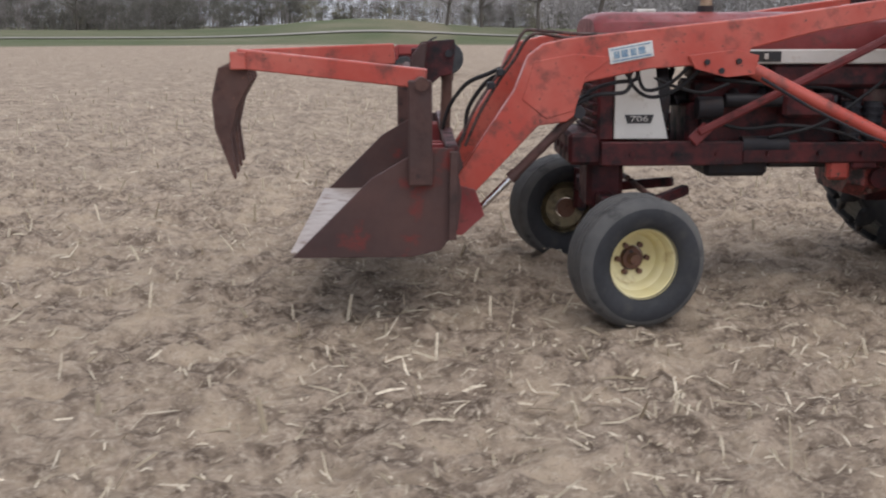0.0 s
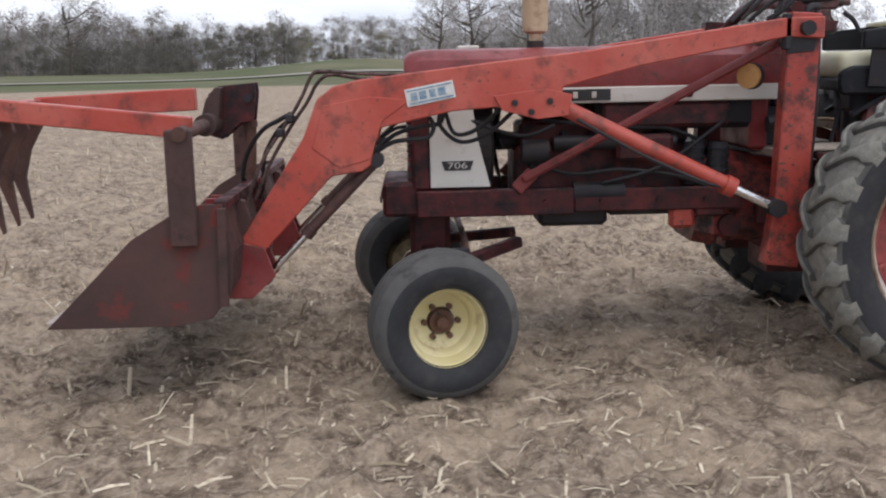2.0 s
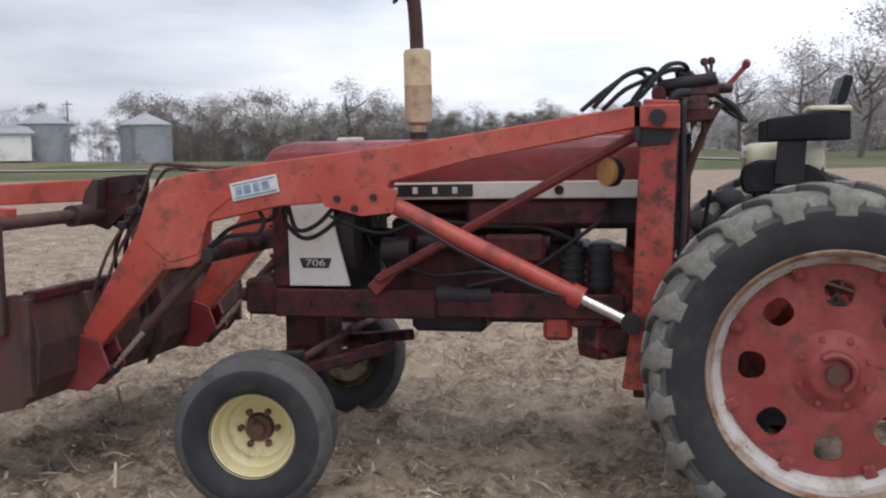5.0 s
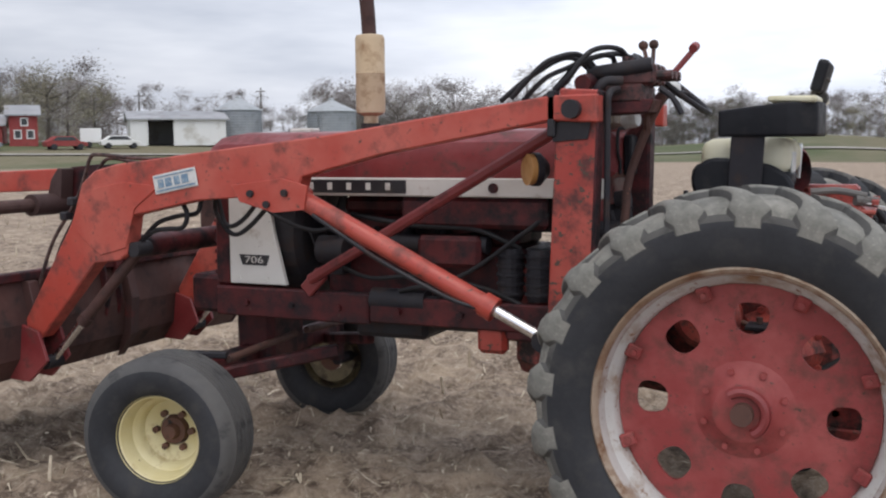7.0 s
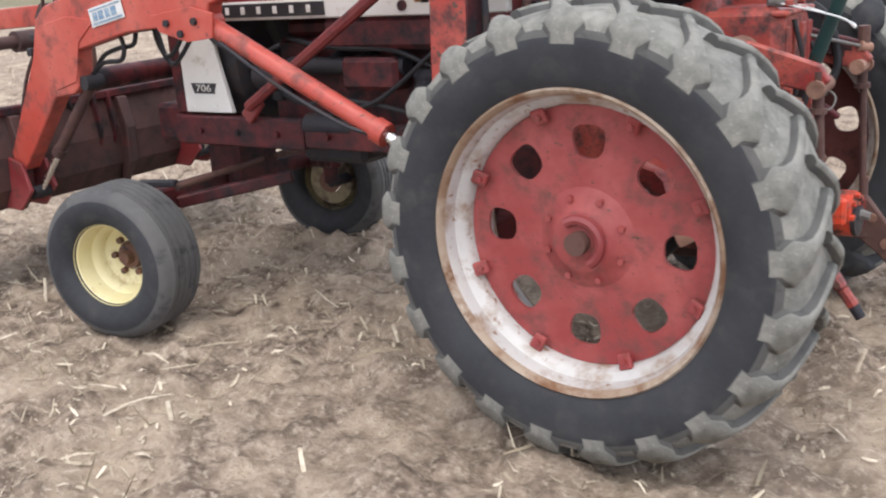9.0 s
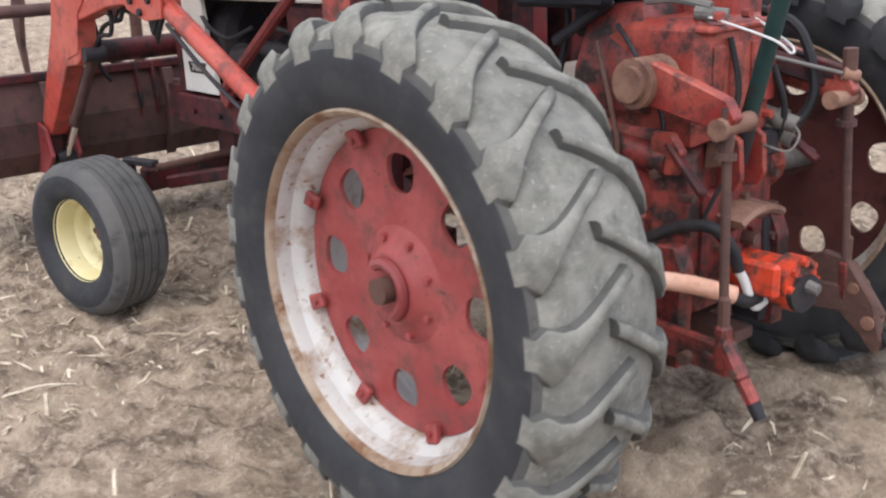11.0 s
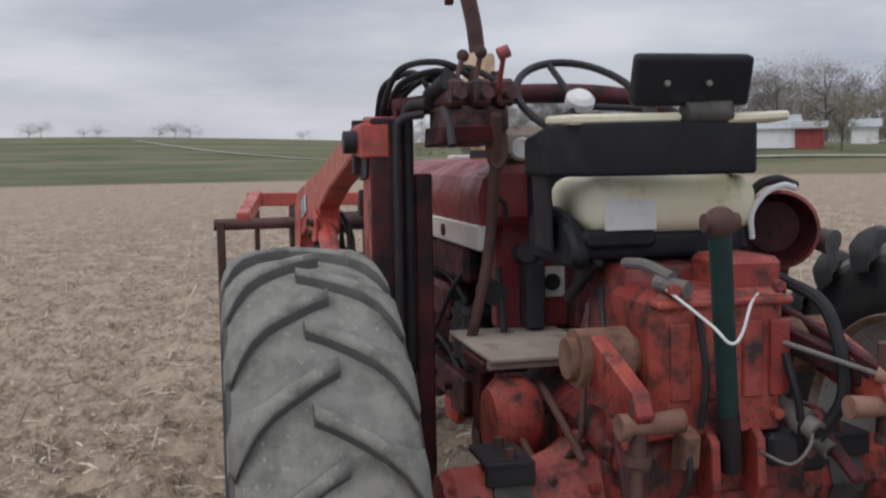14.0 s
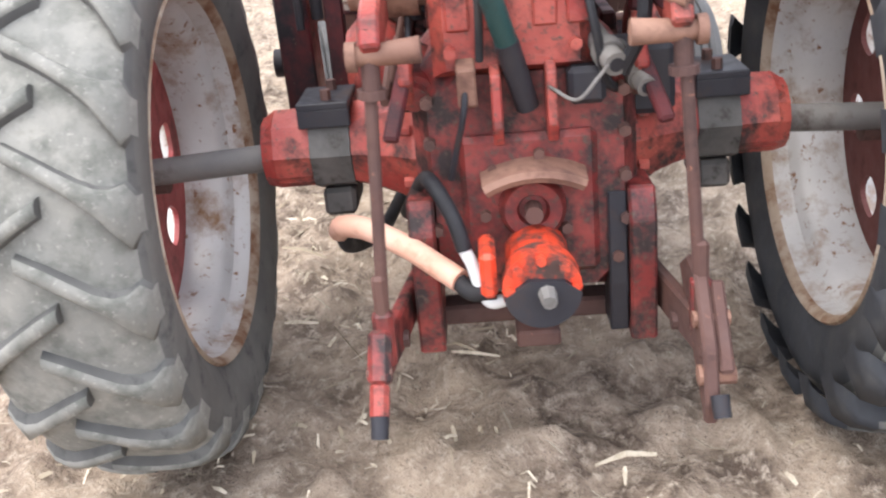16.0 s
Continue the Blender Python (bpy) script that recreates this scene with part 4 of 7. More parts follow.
    prism(bm, [(-3.64, 0.48), (-3.40, 0.47), (-3.28, 0.58), (-3.33, 0.72), (-3.47, 0.76), (-3.50, 0.97), (-3.60, 0.97)], s * (0.735 - inset), s * (0.755 - inset), 0.003)
    prism(bm, [(-3.64, 0.48), (-3.40, 0.47), (-3.28, 0.58), (-3.33, 0.72), (-3.47, 0.76), (-3.50, 0.97), (-3.60, 0.97)], s * (0.595 - inset), s * (0.615 - inset), 0.003)
    part("bucket_bracket", bm, RED, loader, "red bucket bracket plates")
    # hoses along the arm
    if s < 0:
        lines = ([at(-2.5, 0.61, 1.535), at(-2.80, 0.62, 1.545), at(-3.02, 0.63, 1.563), at(-3.075, 0.63, 1.545), at(-3.13, 0.62, 1.44), at(-3.20, 0.61, 1.33), at(-3.32, 0.63, 1.16), at(-3.40, 0.64, 0.98), at(-3.44, 0.64, 0.86)],
                 [at(-2.5, 0.59, 1.53), at(-2.80, 0.58, 1.52), at(-2.98, 0.585, 1.545), at(-3.05, 0.59, 1.51), at(-3.11, 0.59, 1.41), at(-3.19, 0.59, 1.30), at(-3.30, 0.61, 1.12), at(-3.38, 0.61, 0.94)])
        for line in lines:
            bm = fresh()
            tube(bm, line, 0.009, 8)
            part("steel_oil_line", bm, LINE_BROWN, loader, "thin rusty brown oil line along the arm", smooth=True)
        for x, z in ((-3.24, 1.27), (-3.19, 1.34)):
            bm = fresh()
            box(bm, (x - 0.022, -0.655, z - 0.02), (x + 0.018, -0.575, z + 0.02), Matrix.Identity(4), bevel=0.006)
            part("line_clamp", bm, GREASE, loader, "greasy black clamp holding the oil lines")
    for line in ([at(-2.05, 0.60, 1.39), at(-2.22, 0.58, 1.24), at(-2.36, 0.52, 1.20), at(-2.46, 0.5, 1.30), at(-2.40, 0.56, 1.42)],
                 [at(-2.12, 0.60, 1.40), at(-2.26, 0.57, 1.27), at(-2.38, 0.53, 1.24), at(-2.43, 0.52, 1.36)],
                 [at(-2.52, 0.66, 1.345), at(-2.49, 0.67, 1.29), at(-2.52, 0.67, 1.235), at(-2.62, 0.66, 1.225), at(-2.70, 0.65, 1.21), at(-2.80, 0.64, 1.15)],
                 [at(-2.44, 0.63, 1.36), at(-2.46, 0.64, 1.30), at(-2.56, 0.64, 1.285), at(-2.68, 0.64, 1.25), at(-2.78, 0.63, 1.17)]):
        bm = fresh()
        tube(bm, line, 0.011, 8)
        part("hose_loop", bm, HOSE, loader, "black hose loop below the arm", smooth=True)


loader_side(-1)
loader_side(1)


def decal():
    """A worn maker's plate: a pale rounded patch with an illegible blue bar, no lettering."""
    bm = fresh()
    m = Matrix.Translation((-2.505, -0.7265, 1.447)) @ Matrix.Rotation(radians(-10.5), 4, "Y")
    box(bm, (-0.118, -0.002, -0.042), (0.118, 0.002, 0.042), m, bevel=0.0015)
    plate = part("maker_plate", bm, DECAL_WHITE, loader, "worn white and blue maker's plate")
    bm = fresh()
    for x, w in ((-0.078, 0.03), (-0.035, 0.035), (0.012, 0.03), (0.056, 0.036)):
        box(bm, (x - w / 2, -0.0045, -0.018), (x + w / 2, -0.002, 0.02), m, bevel=0)
    box(bm, (-0.108, -0.0045, -0.034), (0.108, -0.002, -0.026), m, bevel=0)
    box(bm, (-0.108, -0.0045, 0.028), (0.108, -0.002, 0.034), m, bevel=0)
    part("print_bar", bm, DECAL_BLUE, plate)


decal()

bm = fresh()
rod(bm, (-2.86, -0.64, 1.13), (-2.86, 0.64, 1.13), 0.055, seg=18)
part("cross_tube", bm, DARK_RED, loader, "dark red cross tube between the arms", smooth=True)
bm = fresh()
tube(bm, [(-0.69, -0.6, 1.82), (-0.70, -0.2, 1.865), (-0.70, 0.15, 1.855), (-0.72, 0.34, 1.79), (-0.76, 0.48, 1.68)], 0.032, 12)
part("mast_cross_pipe", bm, DARK_RED, loader, "dark red pipe joining the mast tops", smooth=True)

# bucket
BUCKET_SIDE = worn("bucket_side_with_red_remains", (0.05, 0.026, 0.026), (0.08, 0.038, 0.034), (0.17, 0.03, 0.026), 0.6, dirty=(0.58, 0.70), chips=None, scale=0.55)
bm = fresh()
shell = [(-4.27, 0.425), (-3.68, 0.435), (-3.53, 0.47), (-3.45, 0.58), (-3.43, 0.75), (-3.47, 0.975), (-3.485, 0.975), (-3.447, 0.75), (-3.467, 0.585),
         (-3.54, 0.49), (-3.68, 0.455), (-4.27, 0.44)]
prism(bm, shell, -1.06, 1.06, 0)
bucket = part("bucket", bm, BUCKET, loader, "rust-brown steel loader bucket, raised off the ground")
for y in (-0.68, 0.0, 0.68):
    bm = fresh()
    prism(bm, [(-3.42, 0.95), (-3.38, 0.78), (-3.40, 0.58), (-3.50, 0.45), (-3.46, 0.6), (-3.435, 0.75), (-3.47, 0.96)], y - 0.03, y + 0.03, 0.003)
    part("back_rib", bm, BUCKET_SIDE, bucket)
# the floor's pale colour carries the light of the sky on it
bm = fresh()
box(bm, (-4.30, -1.06, 0.441), (-3.75, 1.06, 0.452), bevel=0.003)
part("cutting_edge", bm, BUCKET_FLOOR, bucket, "bare steel bucket floor, paled by painted sky light")
for s in (-1, 1):
    bm = fresh()
    prism(bm, [(-4.29, 0.425), (-3.88, 0.83), (-3.71, 0.93), (-3.56, 0.985), (-3.46, 0.985), (-3.42, 0.75), (-3.44, 0.57), (-3.53, 0.46), (-3.68, 0.425)], s * 1.06, s * 1.085, 0.003)
    part("bucket_side", bm, BUCKET_SIDE, bucket, "brown bucket side plate with red paint remains")
    bm = fresh()
    skew = 0.08 if s > 0 else 0.0
    box(bm, (-3.69 - skew, s * 1.087, 0.80), (-3.57 - skew, s * 1.135, 1.325), bevel=0.008)
    prism(bm, [(-3.49, 0.52), (-3.45, 0.52), (-3.44, 0.97), (-3.48, 0.97)], s * 1.085, s * 1.12, 0.003)
    part("upright", bm, BUCKET, bucket, "rusty upright at the bucket's corner")
bm = fresh()
rod(bm, (-3.62, -1.15, 1.305), (-3.70, 1.15, 1.305), 0.034, seg=14)
part("top_pipe", bm, RUST, bucket, "rusty pipe along the bucket's top")
bm = fresh()
box(bm, (-3.50, -1.08, 0.955), (-3.44, 1.08, 1.0), bevel=0.006)
part("top_rail", bm, DARK_RED, bucket, "dark red rail along the bucket's back edge")

# grapple
bm = fresh()
beam(bm, (-3.60, -0.985, 1.325), (-4.56, -0.86, 1.425), 0.07, 0.10)
grapple = part("grapple", bm, ORANGE, loader, "orange-red raised grapple frame with dark claws")
bm = fresh()
beam(bm, (-3.77, 0.0, 1.425), (-4.64, 0.02, 1.392), 0.07, 0.12)
part("grapple_beam", bm, ORANGE, grapple)
bm = fresh()
beam(bm, (-4.55, -0.92, 1.415), (-4.65, 0.08, 1.395), 0.08, 0.09)
part("grapple_crossbar", bm, ORANGE, grapple)
TINE = [(-4.52, 1.40), (-4.66, 1.38), (-4.70, 1.22), (-4.69, 1.06), (-4.60, 0.80), (-4.59, 0.81), (-4.61, 1.03), (-4.57, 1.18), (-4.50, 1.30)]
for y in (-0.86, -0.62, -0.36, -0.10):
    bm = fresh()
    prism(bm, [(x - 0.1 * (y + 0.86), z) for x, z in TINE], y - 0.016, y + 0.016, 0.003)
    part("claw", bm, RUST, grapple, "dark curved steel claw")
for y in (-0.19, -0.07):
    bm = fresh()
    prism(bm, [(-3.70, 1.25), (-3.67, 1.42), (-3.61, 1.495), (-3.42, 1.51), (-3.415, 1.46), (-3.435, 1.31), (-3.50, 1.30), (-3.60, 1.215)], y - 0.012, y + 0.012, 0.003)
    part("grapple_lever", bm, DARK_RED, grapple, "dark red grapple lever plate")
bm = fresh()
rod(bm, (-3.455, -0.23, 1.43), (-3.455, -0.03, 1.43), 0.022, seg=12)
part("lever_pin", bm, GREASE, grapple, smooth=True)
bm = fresh()
rod(bm, (-3.64, -0.46, 1.305), (-3.658, 0.06, 1.305), 0.056, seg=18)
part("lever_sleeve", bm, BUCKET, grapple, "dark rusty sleeve turning on the pipe", smooth=True)
bm = fresh()
prism(bm, [(-3.70, 1.30), (-3.66, 1.43), (-3.61, 1.49), (-3.58, 1.49), (-3.60, 1.30)], -0.30, -0.21, 0.004)
part("lever_gusset", bm, BUCKET, grapple, "dark gusset beside the lever")
bm = fresh()
box(bm, (-3.67, -0.175, 1.27), (-3.57, -0.085, 1.46), bevel=0.006)
part("lever_web", bm, DARK_RED, grapple, "dark red web between the lever plates")
bm = fresh()
rod(bm, (-3.46, -0.13, 1.30), (-3.475, -0.13, 0.99), 0.032, seg=16)
rod(bm, (-3.46, -0.13, 1.31), (-3.461, -0.13, 1.275), 0.038, seg=16)
cylinder = part("grapple_cylinder", bm, RUST, loader, "dark upright grapple cylinder", smooth=True)
bm = fresh()
rod(bm, (-3.455, -0.13, 1.43), (-3.46, -0.13, 1.30), 0.017, seg=10)
part("piston_rod", bm, GREY_IRON, cylinder, smooth=True)
bm = fresh()
for y in (-0.185, -0.09):
    prism(bm, [(-3.50, 0.99), (-3.43, 0.99), (-3.40, 0.80), (-3.43, 0.70)], y, y + 0.015, 0.002)
part("cylinder_foot", bm, DARK_RED, cylinder, "dark red lugs that hold the cylinder's foot")
for line in ([(-3.19, -0.60, 1.36), (-3.25, -0.56, 1.33), (-3.36, -0.42, 1.27), (-3.45, -0.36, 1.15), (-3.49, -0.30, 1.02), (-3.48, -0.16, 0.98)],
             [(-3.17, -0.61, 1.34), (-3.26, -0.52, 1.28), (-3.35, -0.44, 1.14), (-3.37, -0.40, 1.0), (-3.40, -0.34, 0.92)]):
    bm = fresh()
    tube(bm, line, 0.012, 8)
    part("grapple_hose", bm, HOSE, loader, "black hose looping down to the bucket", smooth=True)

# loader valve beside the steering wheel
VALVE_GRIME = worn("greasy_red_brown_valve_iron", (0.07, 0.02, 0.02), (0.12, 0.04, 0.036), (0.02, 0.015, 0.015), 0.5, dirty=(0.45, 0.6), scale=3)
bm = fresh()
box(bm, (-0.64, -0.50, 1.74), (-0.48, -0.29, 1.82), bevel=0.012)
valve = part("control_valve", bm, VALVE_GRIME, loader, "oily black loader control valve")
for y in (-0.46, -0.38, -0.31):
    bm = fresh()
    box(bm, (-0.66, y - 0.026, 1.815), (-0.44, y + 0.026, 1.895), bevel=0.01)
    rod(bm, (-0.44, y, 1.85), (-0.38, y, 1.85), 0.018, seg=10)
    rod(bm, (-0.56, y, 1.89), (-0.56, y, 1.925), 0.014, seg=8)
    part("valve_section", bm, VALVE_GRIME, valve, "greasy dark red valve section")
bm = fresh()
rod(bm, (-0.70, -0.48, 1.86), (-0.45, -0.48, 1.89), 0.028, seg=12)
part("relief_valve", bm, GREASE, valve, smooth=True)
bm = fresh()
prism(bm, [(-0.72, 1.70), (-0.46, 1.71), (-0.44, 1.76), (-0.70, 1.76)], -0.50, -0.32, 0.004)
part("valve_bracket", bm, DARK_RED, valve)
for y, tip in ((-0.46, (-0.50, -0.425, 1.965)), (-0.40, (-0.47, -0.378, 1.972))):
    bm = fresh()
    rod(bm, (-0.47, y, 1.87), tip, 0.008, seg=8)
    lever = part("valve_lever", bm, RUST, valve)
    bm = fresh()
    bmesh.ops.create_uvsphere(bm, u_segments=10, v_segments=7, radius=0.019, matrix=Matrix.Translation(tip))
    part("knob", bm, RUST, lever, smooth=True)
bm = fresh()
beam(bm, (-0.41, -0.345, 1.85), (-0.32, -0.353, 1.95), 0.012, 0.022, bevel=0.004)
rod(bm, (-0.322, -0.368, 1.95), (-0.318, -0.338, 1.962), 0.018, seg=10)
part("red_lever", bm, RED, valve, "red hand lever")
bm = fresh()
tube(bm, [(-0.42, -0.50, 1.80), (-0.37, -0.50, 1.76), (-0.335, -0.50, 1.70)], 0.012, 8)
part("drop_lever", bm, GREASE, valve)
HOSES = [
    [(-0.66, -0.47, 1.84), (-0.72, -0.52, 1.93), (-0.80, -0.58, 1.92), (-0.86, -0.61, 1.88), (-0.97, -0.61, 1.77)],
    [(-0.66, -0.40, 1.83), (-0.70, -0.48, 1.91), (-0.76, -0.57, 1.88), (-0.84, -0.60, 1.84), (-0.93, -0.59, 1.76)],
    [(-0.62, -0.36, 1.86), (-0.62, -0.46, 1.93), (-0.70, -0.57, 1.90), (-0.76, -0.60, 1.82), (-0.84, -0.60, 1.77)],
    [(-0.56, -0.33, 1.87), (-0.58, -0.46, 1.95), (-0.66, -0.58, 1.94), (-0.74, -0.62, 1.84), (-0.82, -0.61, 1.77)],
    [(-0.50, -0.30, 1.88), (-0.60, -0.40, 1.94), (-0.72, -0.52, 1.90), (-0.80, -0.60, 1.80)],
    [(-0.68, -0.30, 1.82), (-0.78, -0.44, 1.93), (-0.90, -0.56, 1.86), (-1.02, -0.60, 1.76)]]
for pts in HOSES:
    bm = fresh()
    tube(bm, pts, 0.0105, 8)
    part("valve_hose", bm, HOSE, valve, smooth=True)
bm = fresh()
tube(bm, [(-0.56, -0.52, 1.83), (-0.62, -0.565, 1.82), (-0.645, -0.568, 1.74), (-0.65, -0.568, 1.4), (-0.665, -0.568, 1.0)], 0.019, 10)
part("oil_pipe", bm, GREASE, loader, "black upright oil pipe on the mast", smooth=True)
bm = fresh()
tube(bm, [(-0.57, -0.53, 1.80), (-0.585, -0.60, 1.78), (-0.588, -0.612, 1.70), (-0.590, -0.612, 1.3), (-0.608, -0.612, 0.98)], 0.013, 8)
part("oil_pipe", bm, GREASE, loader, "thin black oil pipe behind the mast", smooth=True)
bm = fresh()
box(bm, (-0.72, -0.545, 0.6), (-0.655, -0.49, 1.62), bevel=0.005)
part("mast_back_plate", bm, DARK_RED, loader, "dark red plate on the mast's inner side")
bm = fresh()
prism(bm, [(-0.775, 1.60), (-0.64, 1.61), (-0.625, 1.68), (-0.70, 1.70), (-0.78, 1.66)], -0.699, -0.691, 0.002)
part("joint_plate", bm, GREASE, loader, "greasy black plate below the arm's pivot")
bm = fresh()
lathe(bm, [(0.02, -0.035), (0.05, -0.03), (0.062, 0.0), (0.062, 0.02)], (-0.905, -0.56, 1.495), (-0.75, -0.66, 0.0), 20)
lamp = part("work_lamp", bm, AMBER, loader, "round amber work lamp on the mast brace", smooth=True)
bm = fresh()
lathe(bm, [(0.066, -0.012), (0.066, 0.014), (0.03, 0.05)], (-0.905 + 0.012, -0.56 + 0.012, 1.495), (0.75, 0.66, 0.0), 20)
part("lamp_housing", bm, GREASE, lamp, smooth=True)


# ---- tractor ----
tractor = thing("tractor", "old faded red tractor with white side panels in corn stubble", "tractor")
REAR_X, REAR_Z, AXLE_Z = -0.022, 0.728, 0.772


# outline of the tread across the tyre, from its middle over the shoulder: (sideways, radius of the carcass, radius of a bar's top)
CROWN = [(-0.03, 0.700, 0.728), (0.02, 0.700, 0.729), (0.065, 0.698, 0.728), (0.105, 0.693, 0.725), (0.137, 0.683, 0.717), (0.163, 0.668, 0.702),
         (0.182, 0.648, 0.676), (0.192, 0.626, 0.645), (0.195, 0.606, 0.608)]


def lug(bm, side, seed, tall=1.0):
    """One worn slanted tread bar from the middle of the tread over its shoulder, wide and rounded at the outer end, in the wheel's own frame."""
    rng = random.Random(seed)
    sweep = -0.235
    rows, run = [], 0.0
    for k, (y, low, top) in enumerate(CROWN):
        if k:
            run += math.hypot(y - CROWN[k - 1][0], top - CROWN[k - 1][2])
        t = run / 0.25
        y += 0.036 * (tall - 1.0) / 0.6 * max(0.0, y - 0.105) / 0.09
        a = sweep * min(t, 0.86) ** 1.1
        w = (0.0155 + 0.004 * t + 0.044 * min(1.0, max(0.0, t - 0.62) / 0.3)) * (1.0 if t < 0.98 else 0.55) + rng.uniform(-0.0015, 0.0015)
        h = (top - low) * tall + rng.uniform(-0.0015, 0.0015)
        rows.append([bm.verts.new(Vector((math.cos(a + q / top) * r, side * y, math.sin(a + q / top) * r)))
                     for q, r in ((-w - 0.008, low - 0.004), (-w - 0.002, low + h * 0.72), (-w + 0.006, low + h), (w - 0.006, low + h), (w + 0.002, low + h * 0.72), (w + 0.008, low - 0.004))])
    for row, (p, q) in enumerate(zip(rows, rows[1:])):
        for k in range(5):
            f = bm.faces.new((p[k], p[k + 1], q[k + 1], q[k]))
            # the side walls of a bar are darker than its top
            f.material_index = 2 if k in (0, 4) else 1 if tall > 1 and row >= 4 else 0
            f.smooth = True
    bm.faces.new(rows[0]).material_index = 2
    bm.faces.new(rows[-1]).material_index = 2


def rear_wheel(s):
    """Rear wheel: pressed red disc, steel rim, hub and barred tyre; s as for the loader. Its own frame has the axle along y."""
    # flat pressed disc with eight rounded hand holes
    bm = fresh()
    loops = [[(0.414 * math.cos(2 * math.pi * k / 96), 0.414 * math.sin(2 * math.pi * k / 96)) for k in range(96)]]
    for h in range(8):
        a0, pts = 2 * math.pi * h / 8, []
        for k in range(22):
            t = 2 * math.pi * k / 22
            c, d = math.cos(t), math.sin(t)
            dr = 0.052 * math.copysign(abs(c) ** 0.75, c)
            dt = (0.054 + 0.10 * dr) * math.copysign(abs(d) ** 0.75, d)
            r = 0.302 + dr
            pts.append((r * math.cos(a0) - dt * math.sin(a0), r * math.sin(a0) + dt * math.cos(a0)))
        loops.append(pts)
    edges = []
    for pts in loops:
        vs = [bm.verts.new((x, s * 1.0, z)) for x, z in pts]
        edges += [bm.edges.new((vs[k], vs[(k + 1) % len(vs)])) for k in range(len(vs))]
    bmesh.ops.triangle_fill(bm, use_beauty=True, use_dissolve=False, edges=edges)
    bmesh.ops.solidify(bm, geom=bm.faces[:], thickness=0.014)
    # right disc and hub: the backlit side's shade is put into the red
    disc = part("rear_wheel", bm, WHEEL_RED if s < 0 else WHEEL_DARK, tractor, "faded red pressed wheel disc with eight hand holes" if s < 0 else "grimy dark red wheel disc with eight hand holes, its shade painted in")
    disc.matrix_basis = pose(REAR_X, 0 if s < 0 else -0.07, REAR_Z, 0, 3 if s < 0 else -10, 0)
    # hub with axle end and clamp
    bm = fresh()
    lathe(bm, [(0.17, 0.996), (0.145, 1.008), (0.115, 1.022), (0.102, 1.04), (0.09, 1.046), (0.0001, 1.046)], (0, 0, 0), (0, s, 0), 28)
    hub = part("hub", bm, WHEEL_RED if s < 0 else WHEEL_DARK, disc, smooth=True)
    for k in range(8):
        bm = fresh()
        a = 2 * math.pi * (k + 0.5) / 8
        rod(bm, (0.134 * math.cos(a), s * 1.004, 0.134 * math.sin(a)), (0.134 * math.cos(a), s * 1.026, 0.134 * math.sin(a)), 0.011, seg=6)
        part("hub_bolt", bm, WHEEL_RED, hub)
    bm = fresh()
    rod(bm, (0, s * 0.9, 0), (0, s * 1.085, 0), 0.036, seg=16)
    part("axle_end", bm, RUST, hub, "rusty axle end", smooth=True)
    bm = fresh()
    tube(bm, [(0.072 * math.cos(radians(a)), s * 1.054, 0.072 * math.sin(radians(a))) for a in range(-60, 131, 19)], 0.017, 8, 2)
    part("hub_clamp", bm, RED, hub, "red hub clamp", smooth=True)
    # rim
    bm = fresh()
    half = [(0.482, 0.167), (0.475, 0.175), (0.465, 0.168), (0.458, 0.15), (0.452, 0.125), (0.449, 0.105), (0.428, 0.088), (0.418, 0.07), (0.415, 0.03)]
    prof = [(r, 0.955 + y) for r, y in half] + [(r, 0.955 - y) for r, y in half[::-1]] + [(0.474, 0.80), (0.462, 0.84), (0.43, 0.90), (0.43, 1.01), (0.462, 1.07), (0.474, 1.11)]
    lathe(bm, prof, (0, 0, 0), (0, s, 0), 64, [1, 1, 1, 0, 0, 0, 0, 0, 0, 0, 0, 0, 0, 0, 1, 1, 1, 1, 0, 0, 0, 0, 1, 1], closed=True)
    rim = part("rim", bm, [RIM_STEEL, RIM_RUST], disc, "silver rim with a rusty tan flange", smooth=True)
    for k in range(8):
        bm = fresh()
        a = 2 * math.pi * (k + 0.5) / 8
        c, d = math.cos(a), math.sin(a)
        beam(bm, (0.375 * c, s * 1.02, 0.375 * d), (0.424 * c, s * 1.034, 0.424 * d), 0.045, 0.022, (0, 1, 0), 0.005)
        rod(bm, (0.395 * c, s * 1.024, 0.395 * d), (0.395 * c, s * 1.046, 0.395 * d), 0.011, seg=6)
        part("rim_clamp", bm, WHEEL_RED, rim, "red rim clamp with bolt")
    # tyre
    bm = fresh()
    c0 = 0.955
    outer = [(0.476, 0.163), (0.49, 0.175), (0.53, 0.189), (0.56, 0.193), (0.59, 0.1955)] + [(low, y) for y, low, top in CROWN[:1:-1]]
    prof = [(r, c0 + y) for r, y in outer] + [(0.701, c0)] + [(r, c0 - y) for r, y in outer[::-1]] + [(0.468, c0 - 0.1), (0.468, c0 + 0.1)]
    n = len(outer)
    skin = [1 if k < 6 else 2 if k == 6 else 0 for k in range(n)]
    lathe(bm, prof, (0, 0, 0), (0, s, 0), 72, skin + [3 if k == 1 and s < 0 else k for k in skin[::-1]] + [1, 1, 1], closed=True)
    tyre = part("tyre", bm, [TREAD, SIDEWALL, LUG_SIDE, INNER_WALL], disc, "dusty grey-treaded black rear tyre" if s < 0 else "dark rear tyre", smooth=True)
    bars = 21
    meshes = {}
